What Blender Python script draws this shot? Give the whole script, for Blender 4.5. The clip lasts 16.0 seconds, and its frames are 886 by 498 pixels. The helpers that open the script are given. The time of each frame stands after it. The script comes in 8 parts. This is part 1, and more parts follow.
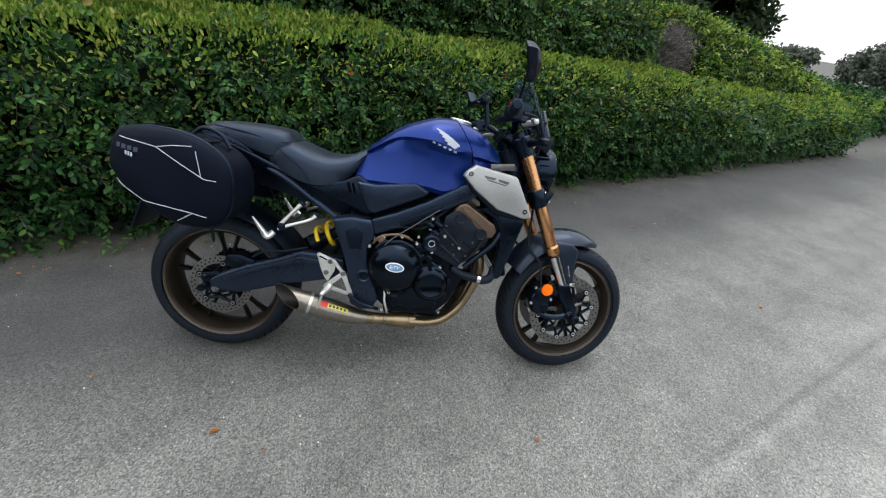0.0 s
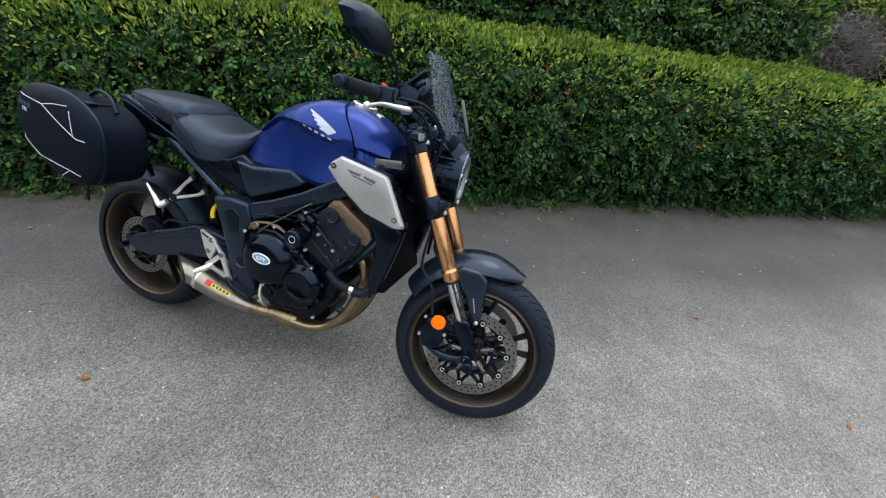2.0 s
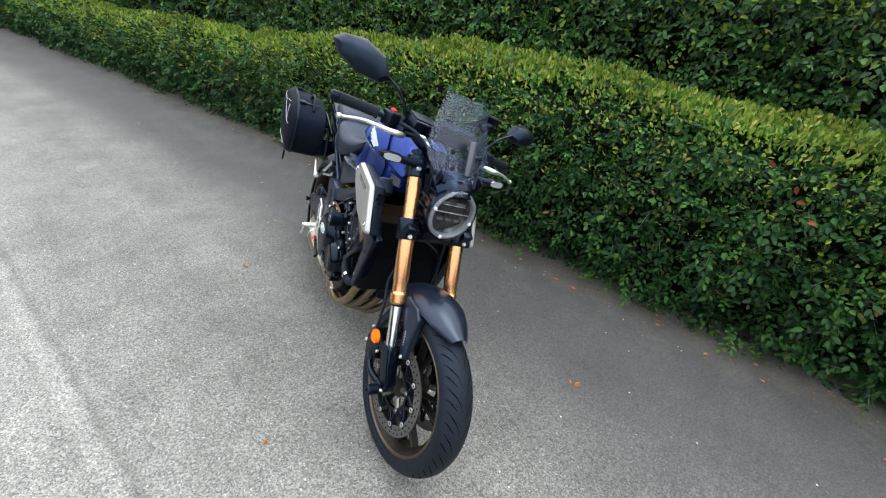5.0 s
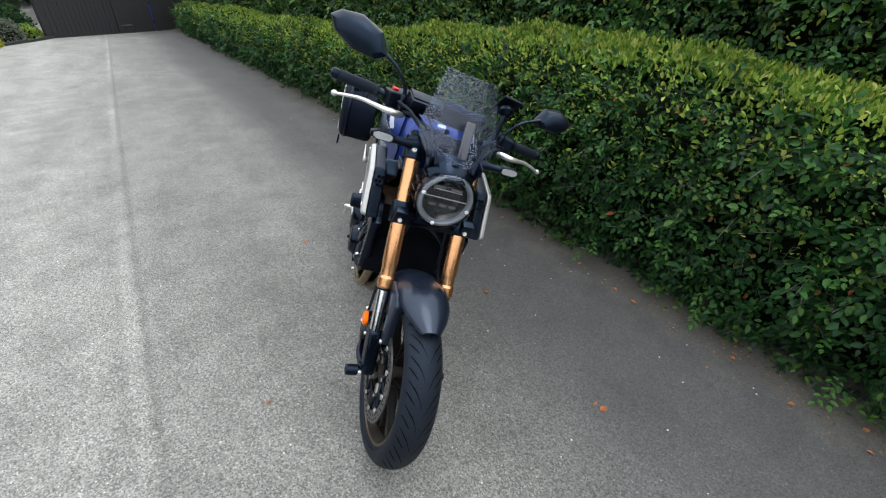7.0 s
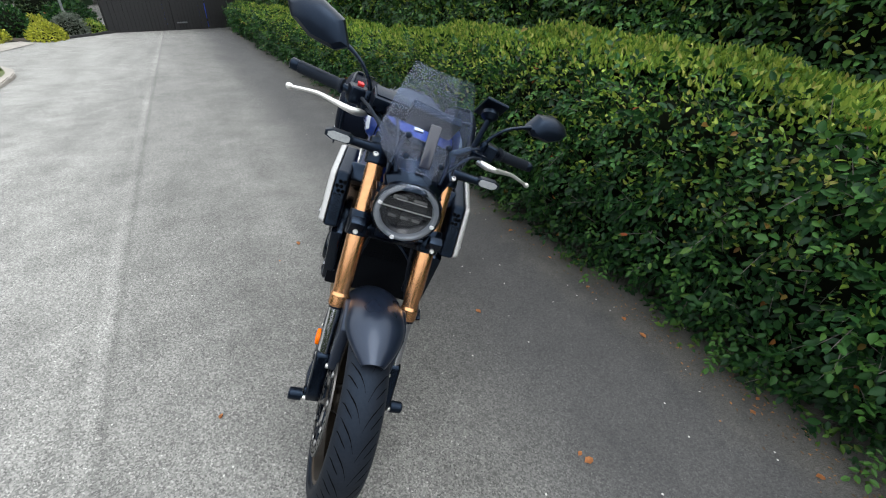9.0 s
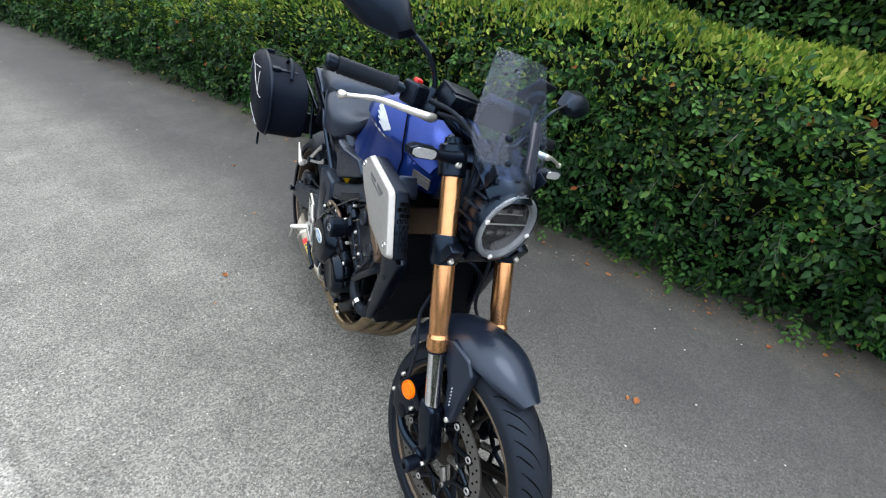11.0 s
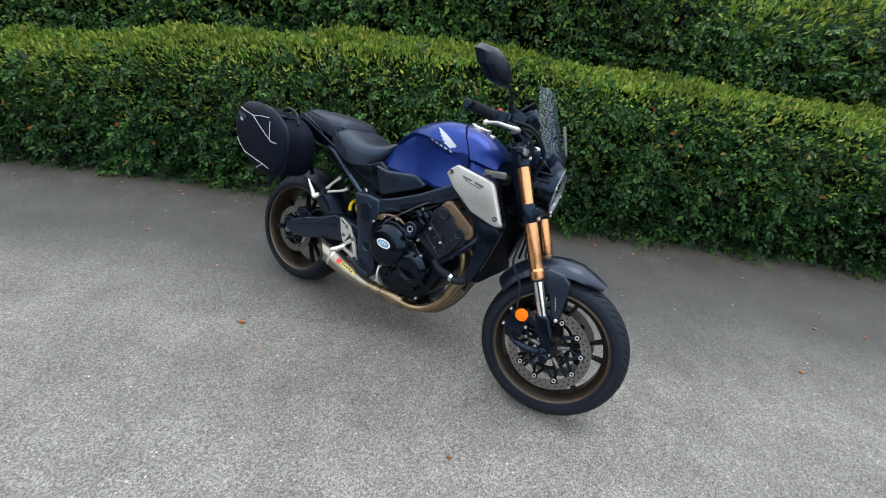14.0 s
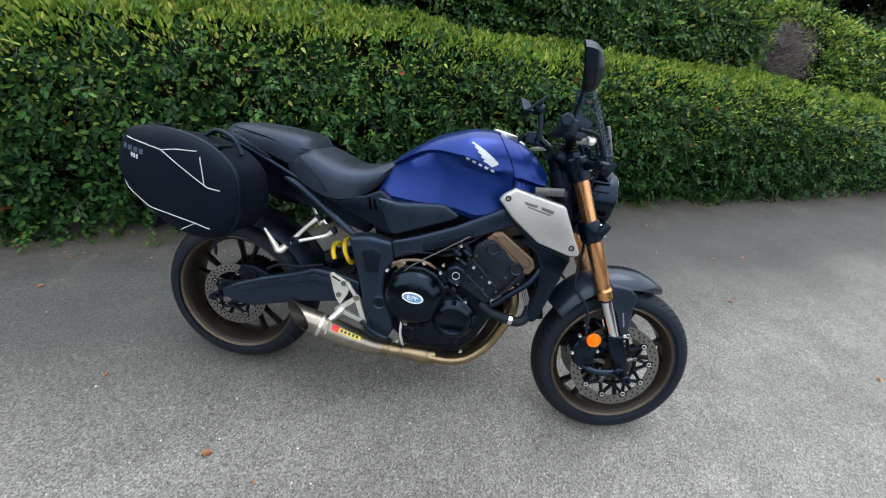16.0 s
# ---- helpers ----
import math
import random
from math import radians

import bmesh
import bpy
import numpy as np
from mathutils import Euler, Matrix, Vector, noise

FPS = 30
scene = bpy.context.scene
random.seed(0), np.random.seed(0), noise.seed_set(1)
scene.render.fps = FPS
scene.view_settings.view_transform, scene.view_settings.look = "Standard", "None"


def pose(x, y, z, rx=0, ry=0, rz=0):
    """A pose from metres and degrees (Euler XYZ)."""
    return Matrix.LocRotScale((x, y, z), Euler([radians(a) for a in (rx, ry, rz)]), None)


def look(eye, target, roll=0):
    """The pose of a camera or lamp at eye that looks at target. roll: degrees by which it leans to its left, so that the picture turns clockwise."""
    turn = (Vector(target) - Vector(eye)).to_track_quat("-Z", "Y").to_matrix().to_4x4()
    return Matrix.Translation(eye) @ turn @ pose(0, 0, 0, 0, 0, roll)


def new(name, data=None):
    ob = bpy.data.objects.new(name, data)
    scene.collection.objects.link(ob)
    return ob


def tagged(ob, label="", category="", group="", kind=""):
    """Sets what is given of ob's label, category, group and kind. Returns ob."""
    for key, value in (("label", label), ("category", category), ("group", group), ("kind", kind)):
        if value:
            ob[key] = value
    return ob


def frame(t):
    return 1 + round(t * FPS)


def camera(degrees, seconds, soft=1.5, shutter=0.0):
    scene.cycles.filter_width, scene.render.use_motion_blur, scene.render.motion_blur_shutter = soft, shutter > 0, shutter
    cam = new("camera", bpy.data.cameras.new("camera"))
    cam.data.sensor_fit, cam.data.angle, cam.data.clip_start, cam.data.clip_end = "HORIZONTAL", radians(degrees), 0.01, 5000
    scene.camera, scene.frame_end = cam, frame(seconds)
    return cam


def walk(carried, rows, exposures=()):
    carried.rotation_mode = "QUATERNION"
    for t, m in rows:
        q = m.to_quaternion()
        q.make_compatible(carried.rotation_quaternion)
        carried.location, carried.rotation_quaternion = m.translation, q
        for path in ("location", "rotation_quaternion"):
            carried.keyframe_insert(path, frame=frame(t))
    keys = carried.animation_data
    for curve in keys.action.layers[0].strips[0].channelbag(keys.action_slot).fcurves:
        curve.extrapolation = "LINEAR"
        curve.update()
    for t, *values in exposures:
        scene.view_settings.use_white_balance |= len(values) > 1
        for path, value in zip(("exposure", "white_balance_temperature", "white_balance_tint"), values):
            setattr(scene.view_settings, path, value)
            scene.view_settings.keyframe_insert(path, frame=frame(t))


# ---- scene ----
cam = camera(94.0, 16.0, soft=1.15)
PATH = [
    (0.0, -0.048, -1.374, 1.402, 58.31, -8.03, -2.08),
    (0.5, 0.228, -1.395, 1.384, 58.25, -7.18, 2.13),
    (1.0, 0.411, -1.317, 1.375, 57.65, -6.31, 6.07),
    (1.5, 0.566, -1.115, 1.407, 55.80, -7.04, 12.08),
    (2.0, 0.810, -1.007, 1.406, 55.62, -6.59, 19.29),
    (2.5, 0.991, -0.947, 1.392, 56.39, -6.22, 24.31),
    (3.0, 1.096, -0.774, 1.353, 55.20, -5.09, 29.46),
    (3.5, 1.123, -0.585, 1.366, 53.36, -5.27, 37.85),
    (4.0, 1.196, -0.417, 1.364, 54.21, -5.91, 48.95),
    (4.5, 1.315, -0.363, 1.387, 56.51, -6.50, 57.25),
    (5.0, 1.583, -0.340, 1.442, 58.53, -6.23, 66.58),
    (5.2, 1.660, -0.311, 1.438, 59.01, -6.71, 70.51),
    (7.3, 1.631, 0.086, 1.403, 56.51, -2.41, 83.66),
    (7.5, 1.585, 0.116, 1.400, 56.21, -2.32, 84.84),
    (8.0, 1.523, 0.265, 1.366, 56.04, -2.41, 88.48),
    (8.2, 1.518, 0.328, 1.360, 56.99, -2.91, 89.91),
    (10.3, 1.356, -0.071, 1.376, 55.38, -3.35, 76.50),
    (10.5, 1.281, -0.138, 1.366, 55.14, -3.46, 73.13),
    (11.0, 1.146, -0.314, 1.365, 53.29, -4.74, 62.87),
    (11.5, 1.100, -0.521, 1.383, 51.75, -4.68, 54.34),
    (12.0, 1.187, -0.740, 1.421, 54.33, -4.63, 50.42),
    (12.5, 1.246, -0.967, 1.476, 57.49, -4.88, 45.68),
    (13.0, 1.182, -1.188, 1.481, 60.42, -5.25, 40.92),
    (13.5, 1.097, -1.321, 1.464, 60.59, -5.34, 37.53),
    (14.0, 0.918, -1.270, 1.411, 59.33, -5.75, 33.72),
    (14.5, 0.701, -1.270, 1.401, 59.68, -6.82, 27.00),
    (15.0, 0.427, -1.331, 1.404, 59.87, -7.74, 19.79),
    (15.5, 0.242, -1.269, 1.368, 59.22, -7.65, 14.64),
    (16.0, 0.069, -1.131, 1.394, 56.80, -7.66, 8.05),
]
walk(cam, [(t, pose(x, y, z, rx, ry, rz)) for t, x, y, z, rx, ry, rz in PATH],
     [(0.0, 0.27), (1.5, 0.27), (2.2, 0.55), (2.6, 0.76), (3.2, 0.80), (4.5, 0.83), (5.2, 0.75), (7.3, 0.41), (8.2, 0.41), (10.5, 0.69), (11.5, 0.75), (13.0, 0.74), (14.0, 0.53), (15.0, 0.68), (16.0, 0.60)])

# ---- light ----
world = bpy.data.worlds.new("overcast_sky")
world.use_nodes = True
scene.world = world
wt = world.node_tree
sky = wt.nodes.new("ShaderNodeTexSky")
sky.sky_type, sky.sun_disc = "NISHITA", False
sky.sun_elevation, sky.sun_rotation = radians(72), radians(31)
sky_mix = wt.nodes.new("ShaderNodeMix")
sky_mix.data_type, sky_mix.blend_type = "RGBA", "MIX"
sky_mix.inputs[0].default_value = 0.88
sky_co = wt.nodes.new("ShaderNodeTexCoord")
sky_sep = wt.nodes.new("ShaderNodeSeparateXYZ")
wt.links.new(sky_co.outputs["Generated"], sky_sep.inputs[0])
cloud = wt.nodes.new("ShaderNodeValToRGB")
cloud.color_ramp.elements[0].position, cloud.color_ramp.elements[0].color = 0.0, (0.45, 0.46, 0.47, 1)
cloud.color_ramp.elements[1].position, cloud.color_ramp.elements[1].color = 0.9, (1.08, 1.12, 1.15, 1)
wt.links.new(sky_sep.outputs[2], cloud.inputs[0])
cloud_gain = wt.nodes.new("ShaderNodeVectorMath")
cloud_gain.operation = "SCALE"
cloud_gain.inputs[3].default_value = 21.0
wt.links.new(cloud.outputs[0], cloud_gain.inputs[0])
wt.links.new(cloud_gain.outputs[0], sky_mix.inputs[7])
wt.links.new(sky.outputs[0], sky_mix.inputs[6])
wt.links.new(sky_mix.outputs[2], wt.nodes["Background"].inputs[0])
wt.nodes["Background"].inputs[1].default_value = 0.1
sun = new("sun", bpy.data.lights.new("sun", "SUN"))
sun.data.energy, sun.data.angle, sun.data.color = 0.9, radians(35), (1.0, 0.99, 0.97)
sun.matrix_world = look((1.5, 2.5, 9), (0, 0, 0))

# ---- materials ----


def nodes_of(name):
    m = bpy.data.materials.new(name)
    m.use_nodes = True
    return m, m.node_tree, m.node_tree.nodes["Principled BSDF"]


def link(tree, a, b):
    tree.links.new(a, b)


def node(tree, kind, **values):
    n = tree.nodes.new(kind)
    for k, v in values.items():
        if k == "op":
            n.operation = v
        elif k == "scale":
            n.inputs["Scale"].default_value = v
        elif k == "detail":
            n.inputs["Detail"].default_value = v
    return n


def ramp(tree, source, stops):
    n = tree.nodes.new("ShaderNodeValToRGB")
    els = n.color_ramp.elements
    while len(els) < len(stops):
        els.new(0.5)
    for e, (p, c) in zip(els, stops):
        e.position = p
        e.color = (*c, 1) if len(c) == 3 else c
    tree.links.new(source, n.inputs[0])
    return n


def surface(name, dark, light, rough=0.5, metal=0.0, grain=60.0, bump=0.1, wear=6.0, coat=0.0, spread=0.08, spec=0.5, sheen=None):
    """A painted, moulded or metal surface: fine grain and a slower drift of tone, with some play in the gloss."""
    m, t, b = nodes_of(name)
    co = node(t, "ShaderNodeTexCoord")
    fine = node(t, "ShaderNodeTexNoise", scale=grain, detail=4.0)
    slow = node(t, "ShaderNodeTexNoise", scale=wear, detail=3.0)
    for n in (fine, slow):
        link(t, co.outputs["Object"], n.inputs["Vector"])
    mix = node(t, "ShaderNodeMath", op="MULTIPLY_ADD")
    link(t, fine.outputs[0], mix.inputs[0])
    mix.inputs[1].default_value = 0.45
    half = node(t, "ShaderNodeMath", op="MULTIPLY")
    link(t, slow.outputs[0], half.inputs[0])
    half.inputs[1].default_value = 0.55
    link(t, half.outputs[0], mix.inputs[2])
    col = ramp(t, mix.outputs[0], [(0.3, dark), (0.7, light)])
    link(t, col.outputs[0], b.inputs["Base Color"])
    r = node(t, "ShaderNodeMapRange")
    link(t, slow.outputs[0], r.inputs[0])
    r.inputs[1].default_value, r.inputs[2].default_value = 0.3, 0.7
    r.inputs[3].default_value, r.inputs[4].default_value = max(0.02, rough - spread), min(1.0, rough + spread)
    link(t, r.outputs[0], b.inputs["Roughness"])
    b.inputs["Metallic"].default_value = metal
    b.inputs["Coat Weight"].default_value = coat
    b.inputs["Coat Roughness"].default_value = 0.12
    b.inputs["Specular IOR Level"].default_value = spec
    if sheen:
        b.inputs["Specular Tint"].default_value = (*sheen, 1)
    if bump:
        bp = node(t, "ShaderNodeBump")
        bp.inputs["Strength"].default_value, bp.inputs["Distance"].default_value = bump, 0.002
        link(t, fine.outputs[0], bp.inputs["Height"])
        link(t, bp.outputs[0], b.inputs["Normal"])
    return m


def leaf_material(name, stops, rough=0.55, glow=0.22, spec=0.22):
    m, t, b = nodes_of(name)
    g = node(t, "ShaderNodeNewGeometry")
    col = ramp(t, g.outputs["Random Per Island"], stops)
    co = node(t, "ShaderNodeTexCoord")
    n = node(t, "ShaderNodeTexNoise", scale=1.7, detail=3.0)
    link(t, co.outputs["Object"], n.inputs["Vector"])
    hs = node(t, "ShaderNodeHueSaturation")
    r = node(t, "ShaderNodeMapRange")
    link(t, n.outputs[0], r.inputs[0])
    r.inputs[1].default_value, r.inputs[2].default_value, r.inputs[3].default_value, r.inputs[4].default_value = 0.3, 0.7, 0.75, 1.25
    link(t, r.outputs[0], hs.inputs["Value"])
    link(t, col.outputs[0], hs.inputs["Color"])
    link(t, hs.outputs[0], b.inputs["Base Color"])
    b.inputs["Roughness"].default_value = rough
    b.inputs["Specular IOR Level"].default_value = spec
    trans = node(t, "ShaderNodeBsdfTranslucent")
    link(t, hs.outputs[0], trans.inputs[0])
    mix = node(t, "ShaderNodeMixShader")
    mix.inputs[0].default_value = glow
    link(t, b.outputs[0], mix.inputs[1])
    link(t, trans.outputs[0], mix.inputs[2])
    link(t, mix.outputs[0], t.nodes["Material Output"].inputs[0])
    return m


HEDGE_TURN = 27.7


def asphalt_material():
    m, t, b = nodes_of("chipped_asphalt")
    co = node(t, "ShaderNodeTexCoord")
    turn = node(t, "ShaderNodeMapping")
    turn.vector_type = "TEXTURE"
    turn.inputs["Rotation"].default_value = (0, 0, radians(HEDGE_TURN))
    link(t, co.outputs["Object"], turn.inputs[0])
    sep = node(t, "ShaderNodeSeparateXYZ")
    link(t, turn.outputs[0], sep.inputs[0])
    chips = node(t, "ShaderNodeTexVoronoi", scale=210.0)
    link(t, co.outputs["Object"], chips.inputs["Vector"])
    tone = ramp(t, chips.outputs["Color"], [(0.0, (0.055, 0.055, 0.053)), (0.40, (0.135, 0.135, 0.129)), (0.80, (0.225, 0.224, 0.212)), (0.94, (0.30, 0.297, 0.28)), (1.0, (0.52, 0.51, 0.475))])
    fine = node(t, "ShaderNodeTexNoise", scale=330.0, detail=3.0)
    link(t, co.outputs["Object"], fine.inputs["Vector"])
    slow = node(t, "ShaderNodeTexNoise", scale=0.9, detail=6.0)
    link(t, co.outputs["Object"], slow.inputs["Vector"])
    streak_co = node(t, "ShaderNodeMapping")
    streak_co.inputs["Scale"].default_value = (0.25, 2.2, 1)
    link(t, turn.outputs[0], streak_co.inputs[0])
    streak = node(t, "ShaderNodeTexNoise", scale=1.3, detail=5.0)
    link(t, streak_co.outputs[0], streak.inputs["Vector"])
    # the strip beside the hedge is darker, with an uneven edge
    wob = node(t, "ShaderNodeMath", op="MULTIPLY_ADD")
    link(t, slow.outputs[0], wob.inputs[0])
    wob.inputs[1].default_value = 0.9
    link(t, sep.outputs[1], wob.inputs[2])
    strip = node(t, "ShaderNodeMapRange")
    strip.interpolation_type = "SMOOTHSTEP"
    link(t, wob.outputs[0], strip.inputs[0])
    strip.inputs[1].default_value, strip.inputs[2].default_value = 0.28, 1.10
    # a pale scuffed line runs along the road
    d0 = node(t, "ShaderNodeMath", op="MULTIPLY_ADD")
    link(t, sep.outputs[0], d0.inputs[0])
    d0.inputs[1].default_value, d0.inputs[2].default_value = 0.012, 1.04
    d1 = node(t, "ShaderNodeMath", op="ADD")
    link(t, sep.outputs[1], d1.inputs[0])
    link(t, d0.outputs[0], d1.inputs[1])
    d2 = node(t, "ShaderNodeMath", op="ABSOLUTE")
    link(t, d1.outputs[0], d2.inputs[0])
    line = node(t, "ShaderNodeMapRange")
    line.interpolation_type = "SMOOTHSTEP"
    link(t, d2.outputs[0], line.inputs[0])
    line.inputs[1].default_value, line.inputs[2].default_value, line.inputs[3].default_value, line.inputs[4].default_value = 0.008, 0.042, 0.24, 0.0
    # it breaks up along its way and has a dark lip on the side of the hedge
    gaps = node(t, "ShaderNodeMapRange")
    link(t, streak.outputs[0], gaps.inputs[0])
    gaps.inputs[1].default_value, gaps.inputs[2].default_value, gaps.inputs[3].default_value, gaps.inputs[4].default_value = 0.35, 0.55, 0.25, 1.0
    scuff = node(t, "ShaderNodeMath", op="MULTIPLY")
    link(t, line.outputs[0], scuff.inputs[0])
    link(t, gaps.outputs[0], scuff.inputs[1])
    e0 = node(t, "ShaderNodeMath", op="SUBTRACT")
    link(t, d1.outputs[0], e0.inputs[0])
    e0.inputs[1].default_value = 0.055
    e1 = node(t, "ShaderNodeMath", op="ABSOLUTE")
    link(t, e0.outputs[0], e1.inputs[0])
    lip = node(t, "ShaderNodeMapRange")
    lip.interpolation_type = "SMOOTHSTEP"
    link(t, e1.outputs[0], lip.inputs[0])
    lip.inputs[1].default_value, lip.inputs[2].default_value, lip.inputs[3].default_value, lip.inputs[4].default_value = 0.0, 0.030, -0.20, 0.0
    ridge = node(t, "ShaderNodeMath", op="ADD")
    link(t, scuff.outputs[0], ridge.inputs[0])
    link(t, lip.outputs[0], ridge.inputs[1])
    # overall tone falls from the open lane towards the hedge
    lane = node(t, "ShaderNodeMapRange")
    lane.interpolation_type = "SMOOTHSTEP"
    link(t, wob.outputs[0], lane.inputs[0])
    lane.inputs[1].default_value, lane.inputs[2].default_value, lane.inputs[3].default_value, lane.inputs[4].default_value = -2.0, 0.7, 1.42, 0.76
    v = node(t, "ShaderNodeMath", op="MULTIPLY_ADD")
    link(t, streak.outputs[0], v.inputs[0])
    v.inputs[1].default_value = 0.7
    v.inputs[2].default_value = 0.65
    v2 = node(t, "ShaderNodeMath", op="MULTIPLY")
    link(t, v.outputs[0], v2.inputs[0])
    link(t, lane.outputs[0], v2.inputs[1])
    v3 = node(t, "ShaderNodeMath", op="ADD")
    link(t, v2.outputs[0], v3.inputs[0])
    link(t, ridge.outputs[0], v3.inputs[1])
    v4 = node(t, "ShaderNodeMath", op="MULTIPLY_ADD")
    link(t, fine.outputs[0], v4.inputs[0])
    v4.inputs[1].default_value = 0.4
    v4.inputs[2].default_value = 0.8
    v5 = node(t, "ShaderNodeMath", op="MULTIPLY")
    link(t, v3.outputs[0], v5.inputs[0])
    link(t, v4.outputs[0], v5.inputs[1])
    # worn and closed patches, a hand to a stride wide
    patch = node(t, "ShaderNodeTexNoise", scale=3.6, detail=7.0)
    patch.inputs["Roughness"].default_value = 0.68
    link(t, co.outputs["Object"], patch.inputs["Vector"])
    v6 = node(t, "ShaderNodeMapRange")
    link(t, patch.outputs[0], v6.inputs[0])
    v6.inputs[1].default_value, v6.inputs[2].default_value, v6.inputs[3].default_value, v6.inputs[4].default_value = 0.30, 0.70, 0.76, 1.24
    v7 = node(t, "ShaderNodeMath", op="MULTIPLY")
    link(t, v5.outputs[0], v7.inputs[0])
    link(t, v6.outputs[0], v7.inputs[1])
    hs = node(t, "ShaderNodeHueSaturation")
    link(t, v7.outputs[0], hs.inputs["Value"])
    link(t, tone.outputs[0], hs.inputs["Color"])
    strip_mix = node(t, "ShaderNodeMix")
    strip_mix.data_type = "RGBA"
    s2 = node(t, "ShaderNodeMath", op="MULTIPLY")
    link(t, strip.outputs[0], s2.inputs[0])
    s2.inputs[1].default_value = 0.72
    link(t, s2.outputs[0], strip_mix.inputs[0])
    link(t, hs.outputs[0], strip_mix.inputs[6])
    strip_tone = ramp(t, fine.outputs[0], [(0.3, (0.012, 0.0125, 0.015)), (0.55, (0.029, 0.030, 0.033)), (0.75, (0.072, 0.072, 0.074))])
    # dusty soil washed out from under the hedge, in tongues
    edge_in = node(t, "ShaderNodeMath", op="MULTIPLY_ADD")
    link(t, patch.outputs[0], edge_in.inputs[0])
    edge_in.inputs[1].default_value = 0.9
    link(t, sep.outputs[1], edge_in.inputs[2])
    margin = node(t, "ShaderNodeMapRange")
    margin.interpolation_type = "SMOOTHSTEP"
    link(t, edge_in.outputs[0], margin.inputs[0])
    margin.inputs[1].default_value, margin.inputs[2].default_value, margin.inputs[3].default_value, margin.inputs[4].default_value = 1.42, 1.72, 0.0, 0.60
    soil = ramp(t, fine.outputs[0], [(0.3, (0.042, 0.040, 0.033)), (0.75, (0.105, 0.099, 0.083))])
    dusty = node(t, "ShaderNodeMix")
    dusty.data_type = "RGBA"
    link(t, margin.outputs[0], dusty.inputs[0])
    link(t, strip_tone.outputs[0], dusty.inputs[6])
    link(t, soil.outputs[0], dusty.inputs[7])
    link(t, dusty.outputs[2], strip_mix.inputs[7])
    # a few white grit specks
    grit = node(t, "ShaderNodeTexVoronoi", scale=34.0)
    link(t, co.outputs["Object"], grit.inputs["Vector"])
    near = node(t, "ShaderNodeMath", op="LESS_THAN")
    link(t, grit.outputs["Distance"], near.inputs[0])
    near.inputs[1].default_value = 0.13
    lot = node(t, "ShaderNodeSeparateColor")
    link(t, grit.outputs["Color"], lot.inputs[0])
    rare = node(t, "ShaderNodeMath", op="GREATER_THAN")
    link(t, lot.outputs[0], rare.inputs[0])
    rare.inputs[1].default_value = 0.965
    speck = node(t, "ShaderNodeMath", op="MULTIPLY")
    link(t, near.outputs[0], speck.inputs[0])
    link(t, rare.outputs[0], speck.inputs[1])
    gritty = node(t, "ShaderNodeMix")
    gritty.data_type = "RGBA"
    link(t, speck.outputs[0], gritty.inputs[0])
    link(t, strip_mix.outputs[2], gritty.inputs[6])
    gritty.inputs[7].default_value = (0.42, 0.415, 0.385, 1)
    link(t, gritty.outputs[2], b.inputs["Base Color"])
    b.inputs["Roughness"].default_value = 0.82
    b.inputs["Specular IOR Level"].default_value = 0.35
    bp = node(t, "ShaderNodeBump")
    bp.inputs["Strength"].default_value, bp.inputs["Distance"].default_value = 0.42, 0.005
    link(t, chips.outputs["Distance"], bp.inputs["Height"])
    link(t, bp.outputs[0], b.inputs["Normal"])
    return m


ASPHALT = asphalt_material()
LEAF = leaf_material("hedge_leaf", [(0.0, (0.003, 0.018, 0.006)), (0.35, (0.009, 0.040, 0.011)), (0.70, (0.020, 0.073, 0.016)), (0.92, (0.038, 0.108, 0.020)), (0.99, (0.075, 0.145, 0.028)), (1.0, (0.22, 0.06, 0.02))], 0.5, 0.13, 0.18)
SHOOT = leaf_material("young_shoot_leaf", [(0.0, (0.035, 0.10, 0.016)), (0.4, (0.135, 0.235, 0.034)), (0.85, (0.27, 0.345, 0.055)), (1.0, (0.38, 0.36, 0.11))], 0.5, 0.3)
# paler greens, for the tall hedge and the low hedge's far stretch
BACK_LEAF = leaf_material("paler_hedge_leaf", [(0.0, (0.005, 0.024, 0.008)), (0.35, (0.014, 0.052, 0.014)), (0.70, (0.032, 0.098, 0.021)), (0.94, (0.060, 0.145, 0.026)), (1.0, (0.12, 0.17, 0.04))], 0.5, 0.15, 0.25)
WEED = leaf_material("weed_leaf", [(0.0, (0.03, 0.08, 0.012)), (1.0, (0.08, 0.16, 0.025))])
CRUMB = leaf_material("leaf_crumb", [(0.0, (0.05, 0.035, 0.02)), (0.7, (0.14, 0.09, 0.05)), (1.0, (0.30, 0.14, 0.05))], 0.85, 0.0)
SPRAY = surface("spray_leaf", (0.020, 0.070, 0.013), (0.055, 0.135, 0.020), 0.55, grain=30, bump=0.0, spec=0.22)
FAR_LEAF = leaf_material("dark_tree_leaf", [(0.0, (0.012, 0.03, 0.012)), (0.6, (0.03, 0.055, 0.02)), (1.0, (0.06, 0.085, 0.03))], 0.6, 0.2)
YELLOW_LEAF = leaf_material("golden_shrub_leaf", [(0.0, (0.16, 0.2, 0.02)), (1.0, (0.42, 0.42, 0.05))], 0.5, 0.25)
GREY_LEAF = leaf_material("grey_shrub_haze_leaf", [(0.0, (0.06, 0.08, 0.06)), (1.0, (0.15, 0.17, 0.14))], 0.6, 0.2)
DEAD_TWIG = surface("dead_twig", (0.075, 0.066, 0.064), (0.18, 0.162, 0.158), 0.9, grain=40)
